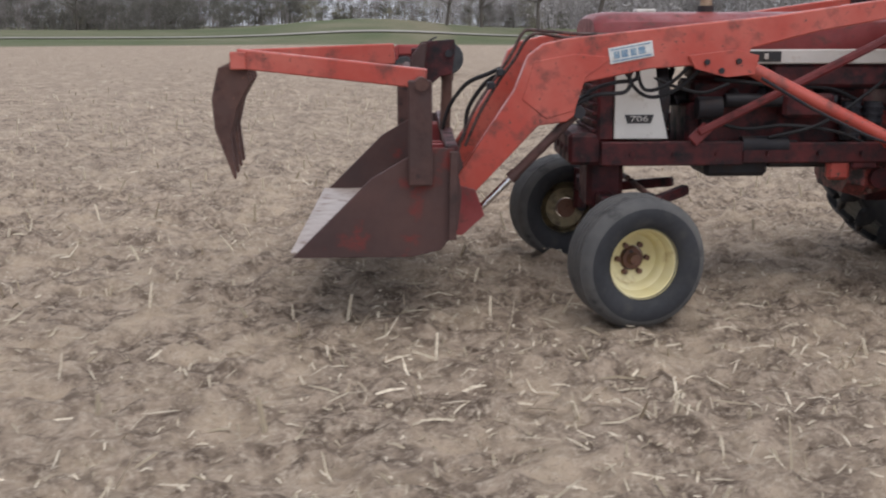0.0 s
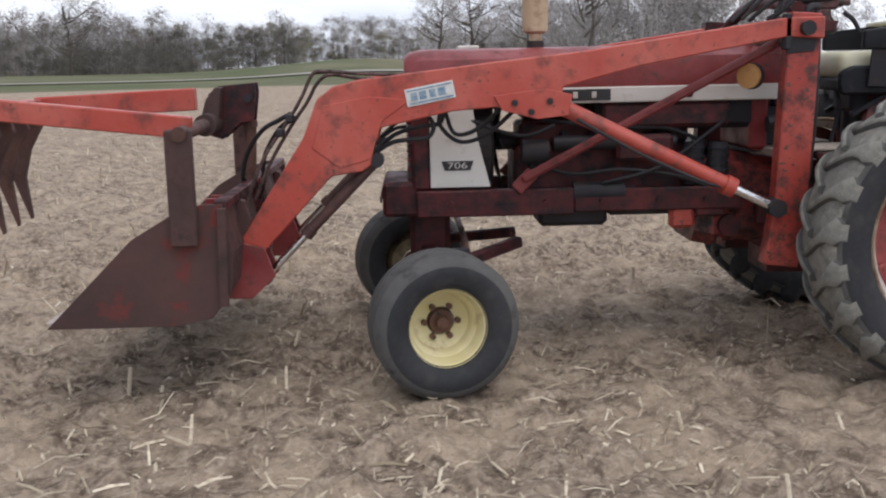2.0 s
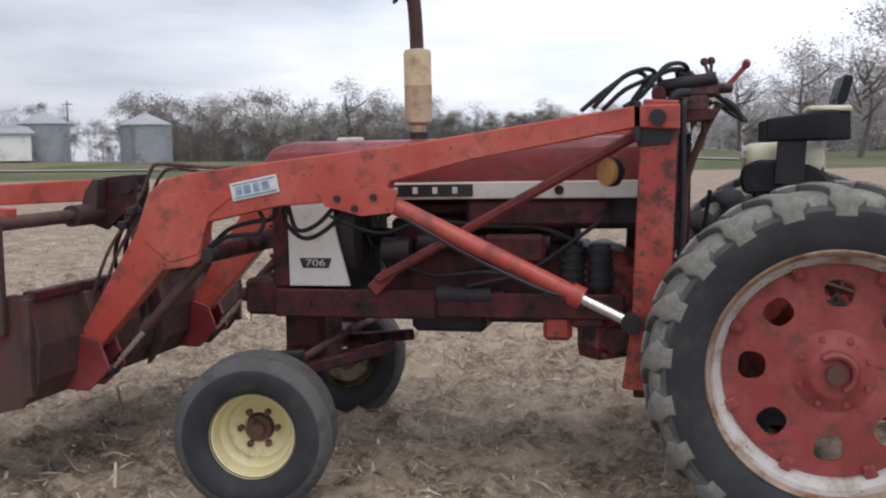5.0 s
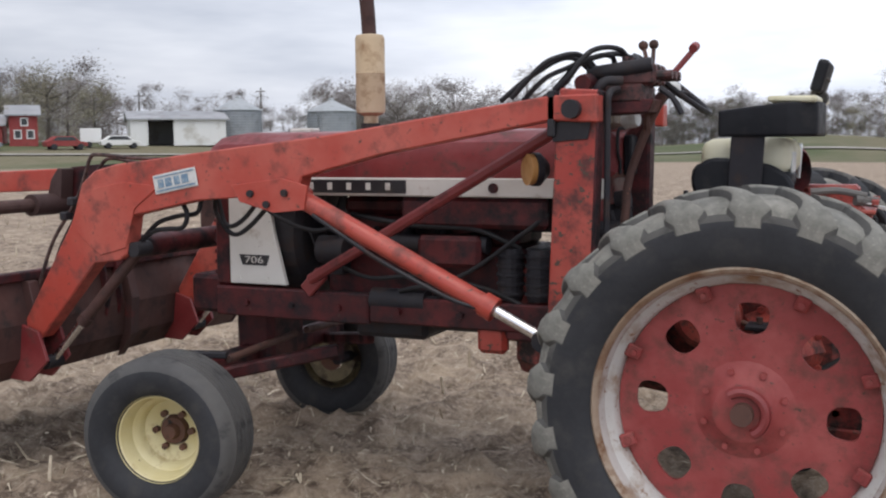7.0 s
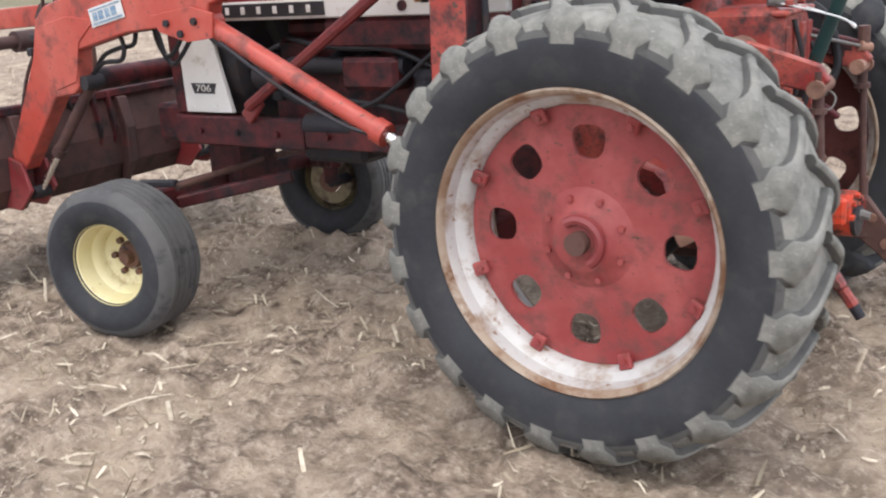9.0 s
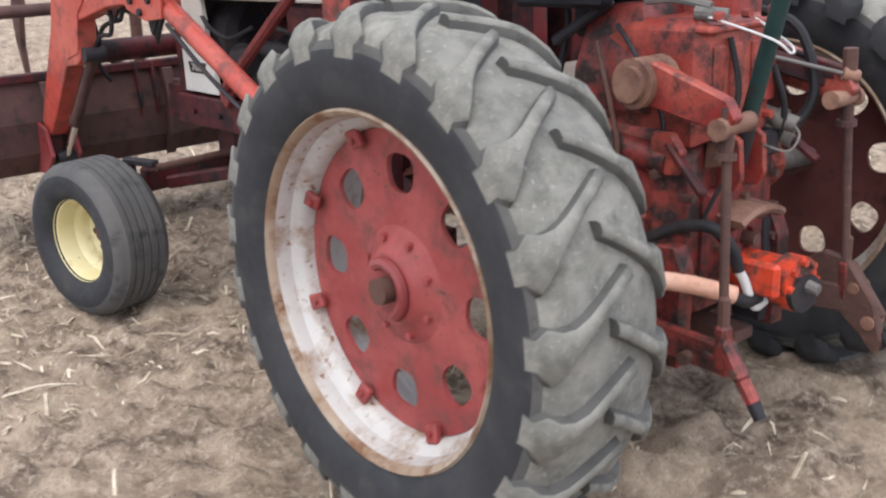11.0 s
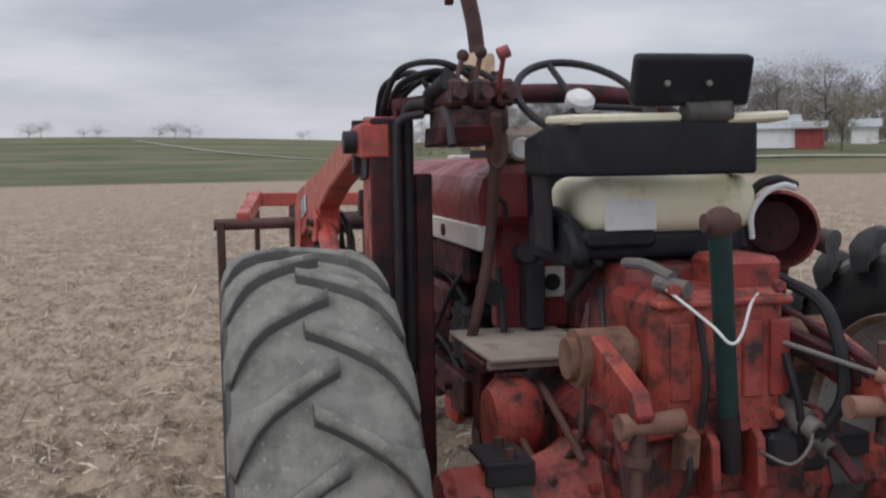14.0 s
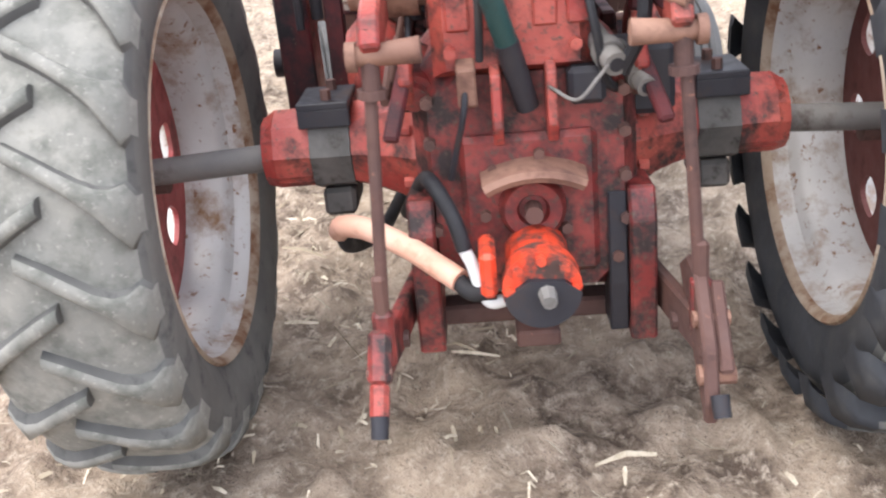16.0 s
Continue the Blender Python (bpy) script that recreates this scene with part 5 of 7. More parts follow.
    for k in range(bars):
        for side in (-1, 1):
            key = side, k % 4
            if key not in meshes:
                bm = fresh()
                lug(bm, side, k % 4 + 7, 1.0 if s < 0 else 1.6)
                bmesh.ops.translate(bm, verts=bm.verts[:], vec=(0, s * c0, 0))
                bmesh.ops.recalc_face_normals(bm, faces=bm.faces)
                me = bpy.data.meshes.new("tread_bar")
                bm.to_mesh(me)
                bm.free()
                # bars of the right tyre are darker than those of the left
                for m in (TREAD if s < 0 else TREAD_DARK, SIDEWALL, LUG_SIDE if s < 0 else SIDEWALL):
                    me.materials.append(m)
                meshes[key] = me
            ob = new("tread_bar", meshes[key])
            ob.parent = tyre
            ob.matrix_basis = Matrix.Rotation(-(2 * math.pi * (k + (0.5 if side > 0 else 0.0)) / bars), 4, "Y")


rear_wheel(-1)
rear_wheel(1)


def front_wheel(x, y, s, steer):
    """Front wheel with a cream dished rim and a ribbed tyre, steered a little to the left."""
    bm = fresh()
    R = 0.356
    prof = [(0.188, 0.102), (0.205, 0.128), (0.24, 0.145), (0.275, 0.149), (0.305, 0.145), (0.328, 0.133), (0.343, 0.115), (0.350, 0.098)]
    ribs = []
    for k in range(5):
        c = 0.08 - k * 0.04
        ribs += [(R, c + 0.0135), (R, c - 0.0135), (R - 0.011, c - 0.018), (R - 0.011, c - 0.022)] if k < 4 else [(R, c + 0.0135), (R, c - 0.0135)]
    prof = prof + ribs + [(r, -a) for r, a in prof[::-1]] + [(0.18, -0.07), (0.18, 0.07)]
    mats = [0, 0, 0, 0, 1, 1, 1] + [1] * (len(ribs) + 1) + [1, 1, 1, 0, 0, 0, 0] + [0, 0, 0]
    mats = (mats + [0] * len(prof))[:len(prof)]
    lathe(bm, prof, (0, 0, 0), (0, s, 0), 48, mats, closed=True)
    tyre = part("front_wheel", bm, [SIDEWALL, FRONT_RUBBER], tractor, "worn black ribbed front tyre on a cream rim", smooth=True)
    tyre.matrix_basis = pose(x, y, 0.35, 0, 0, steer)
    # deep dished rim: the disc lies far behind the lip
    bm = fresh()
    lathe(bm, [(0.192, 0.112), (0.198, 0.104), (0.181, 0.096), (0.171, 0.066), (0.165, 0.02), (0.150, 0.008), (0.142, -0.012), (0.136, -0.04), (0.10, -0.056), (0.07, -0.056),
               (0.07, -0.07), (0.14, -0.066), (0.152, -0.02), (0.174, 0.0), (0.178, -0.06), (0.192, -0.108), (0.186, -0.07), (0.184, 0.07)], (0, 0, 0), (0, s, 0), 40, closed=True)
    # the right rim is a darker cream than the left
    rim = part("rim", bm, CREAM_RIM if s < 0 else CREAM_DARK, tyre, "cream-yellow dished steel rim" if s < 0 else "dark cream rim", smooth=True)
    bm = fresh()
    rod(bm, (0, -s * 0.09, 0), (0, -s * 0.035, 0), 0.068, 0.058, 18)
    rod(bm, (0, -s * 0.035, 0), (0, s * 0.0, 0), 0.036, 0.028, 14)
    part("hub", bm, HUB_RUST, rim, "rusty front hub")
    for k in range(6):
        bm = fresh()
        a = 2 * math.pi * k / 6
        rod(bm, (0.084 * math.cos(a), -s * 0.06, 0.084 * math.sin(a)), (0.084 * math.cos(a), -s * 0.032, 0.084 * math.sin(a)), 0.016, seg=6)
        part("lug_bolt", bm, HUB_RUST, rim)


front_wheel(-2.47, -0.87, -1, 12)
front_wheel(-2.62, 0.84, 1, 12)

# front axle
bm = fresh()
beam(bm, (-2.52, -0.60, 0.56), (-2.52, 0.60, 0.56), 0.10, 0.10, bevel=0.012)
for s in (-1, 1):
    beam(bm, (-2.52, s * 0.45, 0.545), (-2.52, s * 0.68, 0.535), 0.075, 0.085, bevel=0.01)
    rod(bm, (-2.52, s * 0.68, 0.37), (-2.52, s * 0.68, 0.64), 0.045, seg=14)
axle = part("front_axle", bm, DARK_RED, tractor, "dark red adjustable front axle")
for s in (-1, 1):
    bm = fresh()
    rod(bm, (-2.51, s * 0.66, 0.372), (-2.5, s * 0.84, 0.368), 0.032, seg=12)
    part("spindle", bm, GREASE, axle)
    bm = fresh()
    beam(bm, (-2.52, s * 0.68, 0.66), (-2.33, s * 0.62, 0.66), 0.05, 0.03)
    part("steering_arm", bm, GREASE, axle)
bm = fresh()
rod(bm, (-2.33, -0.62, 0.64), (-2.33, -0.05, 0.66), 0.018, seg=10)
part("tie_rod", bm, RUST, axle, smooth=True)
bm = fresh()
rod(bm, (-2.33, 0.62, 0.64), (-2.33, 0.05, 0.66), 0.018, seg=10)
part("tie_rod", bm, RUST, axle, smooth=True)
bm = fresh()
beam(bm, (-2.48, -0.50, 0.53), (-2.02, -0.16, 0.62), 0.06, 0.06, bevel=0.01)
part("radius_rod", bm, DARK_RED, axle)
bm = fresh()
beam(bm, (-2.48, 0.50, 0.53), (-2.02, 0.16, 0.62), 0.06, 0.06, bevel=0.01)
part("radius_rod", bm, DARK_RED, axle)

# front bolster and side rails
bm = fresh()
box(bm, (-2.76, -0.32, 0.79), (-2.56, 0.32, 0.975), bevel=0.02)
box(bm, (-2.62, -0.16, 0.50), (-2.40, 0.16, 0.80), bevel=0.03)
for k in range(4):
    rod(bm, (-2.765, -0.24 + 0.16 * k, 0.88), (-2.775, -0.24 + 0.16 * k, 0.88), 0.02, seg=6)
part("front_bolster", bm, DARK_RED, tractor, "dark greasy front bolster")
for s in (-1, 1):
    bm = fresh()
    box(bm, (-2.58, s * 0.30, 0.79), (-1.75, s * 0.36, 0.93), bevel=0.008)
    box(bm, (-1.75, s * 0.30, 0.80), (-0.85, s * 0.35, 0.92), bevel=0.008)
    for x in (-2.4, -2.15, -1.9, -1.6, -1.3, -1.05):
        rod(bm, (x, s * 0.35, 0.86), (x, s * 0.375, 0.86), 0.016, seg=6)
    part("side_rail", bm, DARK_RED, tractor, "dark red side rail with bolts")

# hood
bm = fresh()
sec = [(-0.335, 1.452), (-0.345, 1.54), (-0.325, 1.605), (-0.25, 1.648), (-0.12, 1.662), (0.0, 1.665)]
sec = sec + [(-y, z) for y, z in sec[-2::-1]]
xs = [(-2.63, 0.93, -0.035), (-2.60, 0.975, -0.012), (-2.53, 1.0, 0.0), (-1.9, 1.0, 0.0), (-1.2, 1.0, 0.0), (-0.66, 1.0, -0.004)]
rows = [[bm.verts.new((x, y * k, z + dz * (z - 1.45) / 0.2)) for y, z in sec] for x, k, dz in xs]
for p, q in zip(rows, rows[1:]):
    for k in range(len(sec) - 1):
        bm.faces.new((p[k], p[k + 1], q[k + 1], q[k]))
bm.faces.new(rows[0])
bm.faces.new(rows[-1])
hood = part("hood", bm, RED, tractor, "faded red hood with dull, scratched paint", smooth=True)
bm = fresh()
box(bm, (-2.34, -0.05, 1.655), (-2.22, 0.05, 1.682), bevel=0.008)
part("radiator_cap", bm, SILVER_STRIP, hood, "pale cap on the hood")
bm = fresh()
for k in range(6):
    box(bm, (-2.20, -0.352, 1.49 + k * 0.014), (-2.09, -0.343, 1.497 + k * 0.014), bevel=0)
part("hood_vent", bm, SILVER_STRIP, hood, "small pale vent slots in the hood side")
for s in (-1, 1):
    bm = fresh()
    box(bm, (-2.55, s * 0.30, 1.37), (-0.66, s * 0.342, 1.452), bevel=0.006)
    strip = part("side_stripe", bm, SILVER_STRIP, hood, "silver-white stripe below the hood")
    bm = fresh()
    box(bm, (-2.30, s * 0.34, 1.383), (-1.56, s * 0.348, 1.442), bevel=0.003)
    plate = part("name_panel", bm, BLACK_PAINT, strip, "black panel with pale bars where a name stood")
    for k in range(7):
        bm = fresh()
        x = -2.235 + k * 0.098
        box(bm, (x - 0.012, s * 0.347, 1.397), (x + 0.012, s * 0.351, 1.429), bevel=0.001)
        part("pale_bar", bm, BAR_PALE, plate)
    bm = fresh()
    rod(bm, (-1.15, s * 0.34, 1.41), (-1.15, s * 0.35, 1.41), 0.022, seg=14)
    part("round_badge", bm, DARK_RED, strip)

# radiator housing with white side panels
bm = fresh()
box(bm, (-2.60, -0.33, 0.93), (-2.50, 0.33, 1.46), bevel=0.015)
for k in range(9):
    box(bm, (-2.625, -0.30, 0.98 + 0.05 * k), (-2.595, 0.30, 1.0 + 0.05 * k), bevel=0.004)
part("grille", bm, DARK_RED, tractor, "dark red grille frame with slats")
for s in (-1, 1):
    bm = fresh()
    prism(bm, [(-2.505, 0.945), (-2.19, 0.945), (-2.255, 1.20), (-2.28, 1.372), (-2.505, 1.372)], s * 0.315, s * 0.342, 0.004)
    for x, z in ((-2.45, 0.97), (-2.30, 0.97)):
        rod(bm, (x, s * 0.34, z), (x, s * 0.347, z), 0.008, seg=8)
    panel = part("side_panel", bm, WHITE, tractor, "white radiator side panel, dirty at its edges")
    bm = fresh()
    prism(bm, [(-2.448, 1.085), (-2.278, 1.085), (-2.295, 1.035), (-2.43, 1.035)], s * 0.341, s * 0.346, 0.001)
    badge = part("model_badge", bm, BLACK_PAINT, panel, "black badge with illegible pale bars")
    text = bpy.data.curves.new("number", "FONT")
    text.body, text.size, text.extrude, text.align_x, text.align_y = "706", 0.062, 0.0012, "CENTER", "CENTER"
    text.materials.append(BAR_PALE)
    number = new("number", text)
    number.matrix_basis = pose(-2.363, s * 0.3475, 1.06, 90, 0, 0 if s < 0 else 180) @ Matrix.Diagonal((1.15, 0.75, 1, 1))
    number.parent = badge
    tagged(number, "pale raised model number")
bm = fresh()
box(bm, (-2.49, -0.30, 0.95), (-2.33, 0.30, 1.40), bevel=0.01)
part("radiator", bm, GREASE, tractor, "black radiator core")
bm = fresh()
lathe(bm, [(0.30, -2.33), (0.29, -2.18), (0.24, -2.16)], (0, 0, 1.16), (1, 0, 0), 28)
rod(bm, (-2.18, 0, 1.16), (-2.0, 0, 1.16), 0.05)
fan = part("fan", bm, GREASE, tractor, "black cooling fan and shroud")
for k in range(6):
    bm = fresh()
    a = 2 * math.pi * k / 6
    beam(bm, (-2.14, 0.04 * math.cos(a), 1.16 + 0.04 * math.sin(a)), (-2.12, 0.22 * math.cos(a), 1.16 + 0.22 * math.sin(a)), 0.06, 0.008, (1, 0, 0.4))
    part("fan_blade", bm, GREASE, fan)

# engine
bm = fresh()
box(bm, (-2.05, -0.20, 0.82), (-1.05, 0.20, 1.14), bevel=0.02)
box(bm, (-2.02, -0.17, 1.14), (-1.10, 0.17, 1.27), bevel=0.02)
engine = part("engine_block", bm, DARK_RED, tractor, "dark oily red engine block")
bm = fresh()
box(bm, (-2.0, -0.13, 1.27), (-1.12, 0.13, 1.36), bevel=0.03)
part("valve_cover", bm, DARK_RED, engine)
bm = fresh()
box(bm, (-1.92, -0.19, 0.70), (-1.54, 0.19, 0.82), bevel=0.025)
box(bm, (-1.54, -0.17, 0.75), (-1.1, 0.17, 0.83), bevel=0.02)
part("oil_pan", bm, GREASE, engine, "black oil pan")
bm = fresh()
box(bm, (-1.52, -0.33, 1.06), (-1.22, -0.20, 1.20), bevel=0.02)
part("side_cover", bm, DARK_RED, engine, "red box on the engine's side")
bm = fresh()
for k in range(4):
    rod(bm, (-1.78 + 0.17 * k, -0.20, 1.20), (-1.78 + 0.17 * k, -0.27, 1.17), 0.03, seg=12)
rod(bm, (-1.85, -0.27, 1.16), (-1.2, -0.27, 1.16), 0.04, seg=14)
part("manifold", bm, GREASE, engine, smooth=True)
for x in (-1.10, -0.97):
    bm = fresh()
    prof = [(0.05, 0.93)]
    for z in (0.95, 0.99, 1.03, 1.07, 1.11):
        prof += [(0.055, z), (0.062, z + 0.003), (0.062, z + 0.015), (0.055, z + 0.018)]
    lathe(bm, prof + [(0.05, 1.15)], (x, -0.27, 0), (0, 0, 1), 16)
    part("oil_filter", bm, GREASE, engine, "black filter canister")
bm = fresh()
rod(bm, (-1.75, -0.30, 0.90), (-1.48, -0.30, 0.90), 0.055, seg=16)
rod(bm, (-1.48, -0.30, 0.90), (-1.42, -0.30, 0.90), 0.03, seg=12)
part("starter", bm, GREASE, engine, smooth=True)
bm = fresh()
rod(bm, (-2.02, -0.30, 1.12), (-1.88, -0.30, 1.12), 0.065, seg=16)
box(bm, (-1.98, -0.28, 1.0), (-1.92, -0.2, 1.12), bevel=0.005)
part("alternator", bm, GREASE, engine, smooth=True)
bm = fresh()
tube(bm, [(-1.9, -0.22, 1.28), (-1.7, -0.30, 1.26), (-1.5, -0.31, 1.24), (-1.25, -0.30, 1.23), (-1.05, -0.28, 1.15)], 0.012, 8)
part("engine_line", bm, HOSE, engine, smooth=True)
bm = fresh()
tube(bm, [(-1.95, -0.28, 1.05), (-1.75, -0.33, 1.0), (-1.5, -0.34, 1.02), (-1.2, -0.33, 0.98), (-1.0, -0.32, 0.90)], 0.01, 8)
part("engine_line", bm, HOSE, engine, smooth=True)
bm = fresh()
tube(bm, [(-1.6, -0.34, 0.95), (-1.3, -0.35, 1.03), (-1.02, -0.34, 1.22), (-0.92, -0.3, 1.3)], 0.01, 8)
part("engine_line", bm, HOSE, engine, smooth=True)
bm = fresh()
tube(bm, [(-2.3, -0.33, 1.30), (-2.15, -0.36, 1.24), (-2.0, -0.36, 1.21), (-1.85, -0.33, 1.26)], 0.01, 8)
part("engine_line", bm, HOSE, engine, smooth=True)
for k, y in enumerate((-0.33, 0.33)):
    bm = fresh()
    s = -1 if y < 0 else 1
    box(bm, (-1.60, s * 0.26, 1.235), (-0.92, s * 0.325, 1.37), bevel=0.02)
    part("fuel_tank_side", bm, DARK_RED, tractor, "dark red tank side below the hood")
bm = fresh()
box(bm, (-1.62, -0.26, 1.22), (-0.72, 0.26, 1.45), bevel=0.03)
part("fuel_tank", bm, GREASE, tractor, "dark fuel tank under the hood")

# clutch housing, gearbox and rear end
bm = fresh()
rows = []
for x, hy, z0, z1 in ((-1.08, 0.25, 0.60, 1.12), (-0.98, 0.27, 0.58, 1.14), (-0.82, 0.22, 0.60, 1.08), (-0.45, 0.21, 0.55, 1.02), (-0.26, 0.25, 0.48, 1.05), (0.20, 0.25, 0.46, 1.05), (0.29, 0.21, 0.50, 1.0)):
    c = 0.07
    rows.append([bm.verts.new((x, y, z)) for y, z in ((-hy + c, z0), (hy - c, z0), (hy, z0 + c), (hy, z1 - c), (hy - c, z1), (-hy + c, z1), (-hy, z1 - c), (-hy, z0 + c))])
for p, q in zip(rows, rows[1:]):
    for k in range(8):
        bm.faces.new((p[k], p[(k + 1) % 8], q[(k + 1) % 8], q[k]))
bm.faces.new(rows[0])
bm.faces.new(rows[-1])
gearbox = part("gearbox", bm, CASTING, tractor, "oily red gearbox and rear end casting")
bm = fresh()
box(bm, (-1.10, -0.34, 0.76), (-0.94, -0.25, 0.90), bevel=0.012)
rod(bm, (-0.90, -0.30, 0.70), (-0.90, -0.24, 0.70), 0.06, seg=14)
box(bm, (-0.75, -0.30, 0.70), (-0.45, -0.20, 0.86), bevel=0.015)
part("gearbox_cover", bm, DARK_RED, gearbox, "dark red cover bolted on the gearbox")
bm = fresh()
box(bm, (-1.235, -0.335, 0.695), (-1.10, -0.27, 0.82), bevel=0.02)
part("flange_cover", bm, POST_RED, gearbox, "bright red square cover low on the housing")
for x, z in ((-0.95, 0.62), (-0.95, 1.08), (-0.95, 0.85), (-0.28, 0.55), (-0.28, 0.95), (0.22, 0.56), (0.22, 0.93), (0.0, 0.52)):
    for s in (-1, 1):
        bm = fresh()
        rod(bm, (x, s * 0.235, z), (x, s * 0.275, z), 0.016, seg=6)
        part("bolt", bm, RUST, gearbox)

for s in (-1, 1):
    bm = fresh()
    lathe(bm, [(0.19, 0.22), (0.175, 0.26), (0.14, 0.31), (0.115, 0.37), (0.10, 0.42), (0.098, 0.60), (0.085, 0.62)], (0, 0, AXLE_Z + 0.02), (0, s, 0), 8)
    for k in range(8):
        a = 2 * math.pi * (k + 0.5) / 8
        rod(bm, (0.165 * math.cos(a), s * 0.262, AXLE_Z + 0.02 + 0.165 * math.sin(a)), (0.165 * math.cos(a), s * 0.285, AXLE_Z + 0.02 + 0.165 * math.sin(a)), 0.014, seg=6)
    housing = part("axle_housing", bm, DUSTY_RED, tractor, "faded red cast axle housing")
    bm = fresh()
    lathe(bm, [(0.08, 0.508), (0.094, 0.513), (0.094, 0.60), (0.085, 0.63), (0.05, 0.632)], (0, 0, AXLE_Z + 0.015), (0, s, 0), 12)
    part("axle_block", bm, DUSTY_RED, housing, "faded red collar at the housing's end")
    bm = fresh()
    lathe(bm, [(0.098, 0.41), (0.108, 0.412), (0.108, 0.51), (0.098, 0.512)], (0, 0, AXLE_Z + 0.02), (0, s, 0), 8)
    box(bm, (-0.13, s * 0.42, AXLE_Z - 0.15), (0.05, s * 0.50, AXLE_Z - 0.08), bevel=0.01)
    for x in (-0.09, 0.09):
        rod(bm, (x * 0.6, s * 0.46, AXLE_Z + 0.11), (x * 0.6, s * 0.46, AXLE_Z + 0.155), 0.012, seg=8)
    part("axle_clamp", bm, CLAMP_GREY, housing, "grey iron clamp round the axle housing")
    bm = fresh()
    rod(bm, (0, s * 0.62, AXLE_Z), (0, s * 0.98, AXLE_Z - 0.02), 0.034, seg=18)
    part("axle_shaft", bm, GREY_IRON, housing, "bare grey axle shaft", smooth=True)
    bm = fresh()
    prism(bm, [(-0.46, 0.86), (-0.40, 0.86), (-0.36, 1.06), (-0.48, 1.06)], s * 0.38, s * 0.42, 0.006)
    box(bm, (-0.50, s * 0.30, 1.06), (-0.28, s * 0.44, 1.095), bevel=0.006)
    part("platform_support", bm, DARK_RED, housing)
    bm = fresh()
    lathe(bm, [(0.0001, 0.30), (0.11, 0.30), (0.13, 0.33), (0.13, 0.40), (0.10, 0.43), (0.0001, 0.43)], (-0.25, 0, 0.925), (0, s, 0), 24)
    part("brake_housing", bm, DUSTY_RED, tractor, "round red brake housing", smooth=True)

# platform, dash and steering
bm = fresh()
box(bm, (-0.72, -0.43, 1.10), (-0.22, -0.08, 1.115), bevel=0.004)
box(bm, (-0.72, 0.08, 1.10), (-0.22, 0.43, 1.115), bevel=0.004)
for x in (-0.72, -0.26):
    box(bm, (x, -0.43, 1.08), (x + 0.02, 0.43, 1.10), bevel=0)
part("platform", bm, FLOOR_TAN, tractor, "dusty tan steel driver's platform")
bm = fresh()
box(bm, (-0.80, -0.27, 1.10), (-0.70, 0.27, 1.50), bevel=0.02)
box(bm, (-0.82, -0.31, 1.45), (-0.635, 0.31, 1.645), bevel=0.03)
dash = part("dash", bm, RED, tractor, "faded red dash behind the hood")
bm = fresh()
box(bm, (-0.80, -0.27, 1.647), (-0.66, 0.22, 1.765), bevel=0.03)
part("instrument_cowl", bm, FLOOR_TAN, dash, "dusty tan cowl over the instruments")
bm = fresh()
box(bm, (-0.634, -0.19, 1.46), (-0.60, -0.07, 1.63), bevel=0.008)
part("switch_box", bm, VINYL, dash, "black switch box on the dash")
bm = fresh()
prism(bm, [(-0.66, 1.12), (-0.56, 1.12), (-0.55, 1.80), (-0.63, 1.80)], -0.055, 0.045, 0.01)
part("column_post", bm, DARK_RED, dash, "dark red steering column post")
bm = fresh()
tube(bm, [(-0.627, -0.20, 1.655), (-0.627, -0.29, 1.65), (-0.627, -0.31, 1.60), (-0.627, -0.30, 1.55), (-0.627, -0.265, 1.52), (-0.627, -0.262, 1.47)], 0.007, 6)
part("dash_wire", bm, HOSE, dash, smooth=True)
bm = fresh()
lathe(bm, [(0.0001, 0.0), (0.03, 0.0), (0.035, -0.012), (0.035, -0.06)], (-0.565, -0.226, 1.693), (1, -0.25, 0.1), 22)
part("gauge", bm, DECAL_WHITE, dash, "round white-faced gauge", smooth=True)
bm = fresh()
box(bm, (-0.71, -0.135, 1.21), (-0.692, -0.045, 1.31), bevel=0.004)
switch = part("switch_plate", bm, DECAL_WHITE, dash, "pale plate with a round dark dial")
bm = fresh()
rod(bm, (-0.695, -0.09, 1.26), (-0.685, -0.09, 1.26), 0.028, seg=16)
part("dial", bm, BLACK_PAINT, switch)
bm = fresh()
rod(bm, (-0.66, -0.20, 1.36), (-0.60, -0.20, 1.37), 0.035, seg=14)
rod(bm, (-0.72, -0.30, 1.24), (-0.62, -0.30, 1.24), 0.04, seg=14)
box(bm, (-0.70, -0.20, 1.12), (-0.60, -0.14, 1.34), bevel=0.01)
part("dash_fitting", bm, GREASE, dash)
bm = fresh()
ctr, axis = Vector((-0.46, -0.075, 1.835)), Vector((0.62, 0.02, 0.78)).normalized()
torus(bm, ctr, axis, 0.195, 0.012, 40, 8)
side = axis.orthogonal().normalized()
for k in range(3):
    d = Matrix.Rotation(radians(38 + 120 * k), 3, axis) @ side
    rod(bm, ctr - axis * 0.025, ctr + d * 0.188, 0.010, seg=8)
wheel = part("steering_wheel", bm, GREASE, tractor, "black three-spoke steering wheel", smooth=True)
bm = fresh()
lathe(bm, [(0.0001, 0.02), (0.03, 0.018), (0.044, 0.004), (0.044, -0.02), (0.02, -0.03)], ctr, axis, 24)
part("hub_cap", bm, DECAL_WHITE, wheel, "white steering wheel hub cap", smooth=True)
bm = fresh()
rod(bm, ctr - axis * 0.02, ctr - axis * 0.40, 0.026, seg=12)
part("steering_column", bm, DARK_RED, wheel)
bm = fresh()
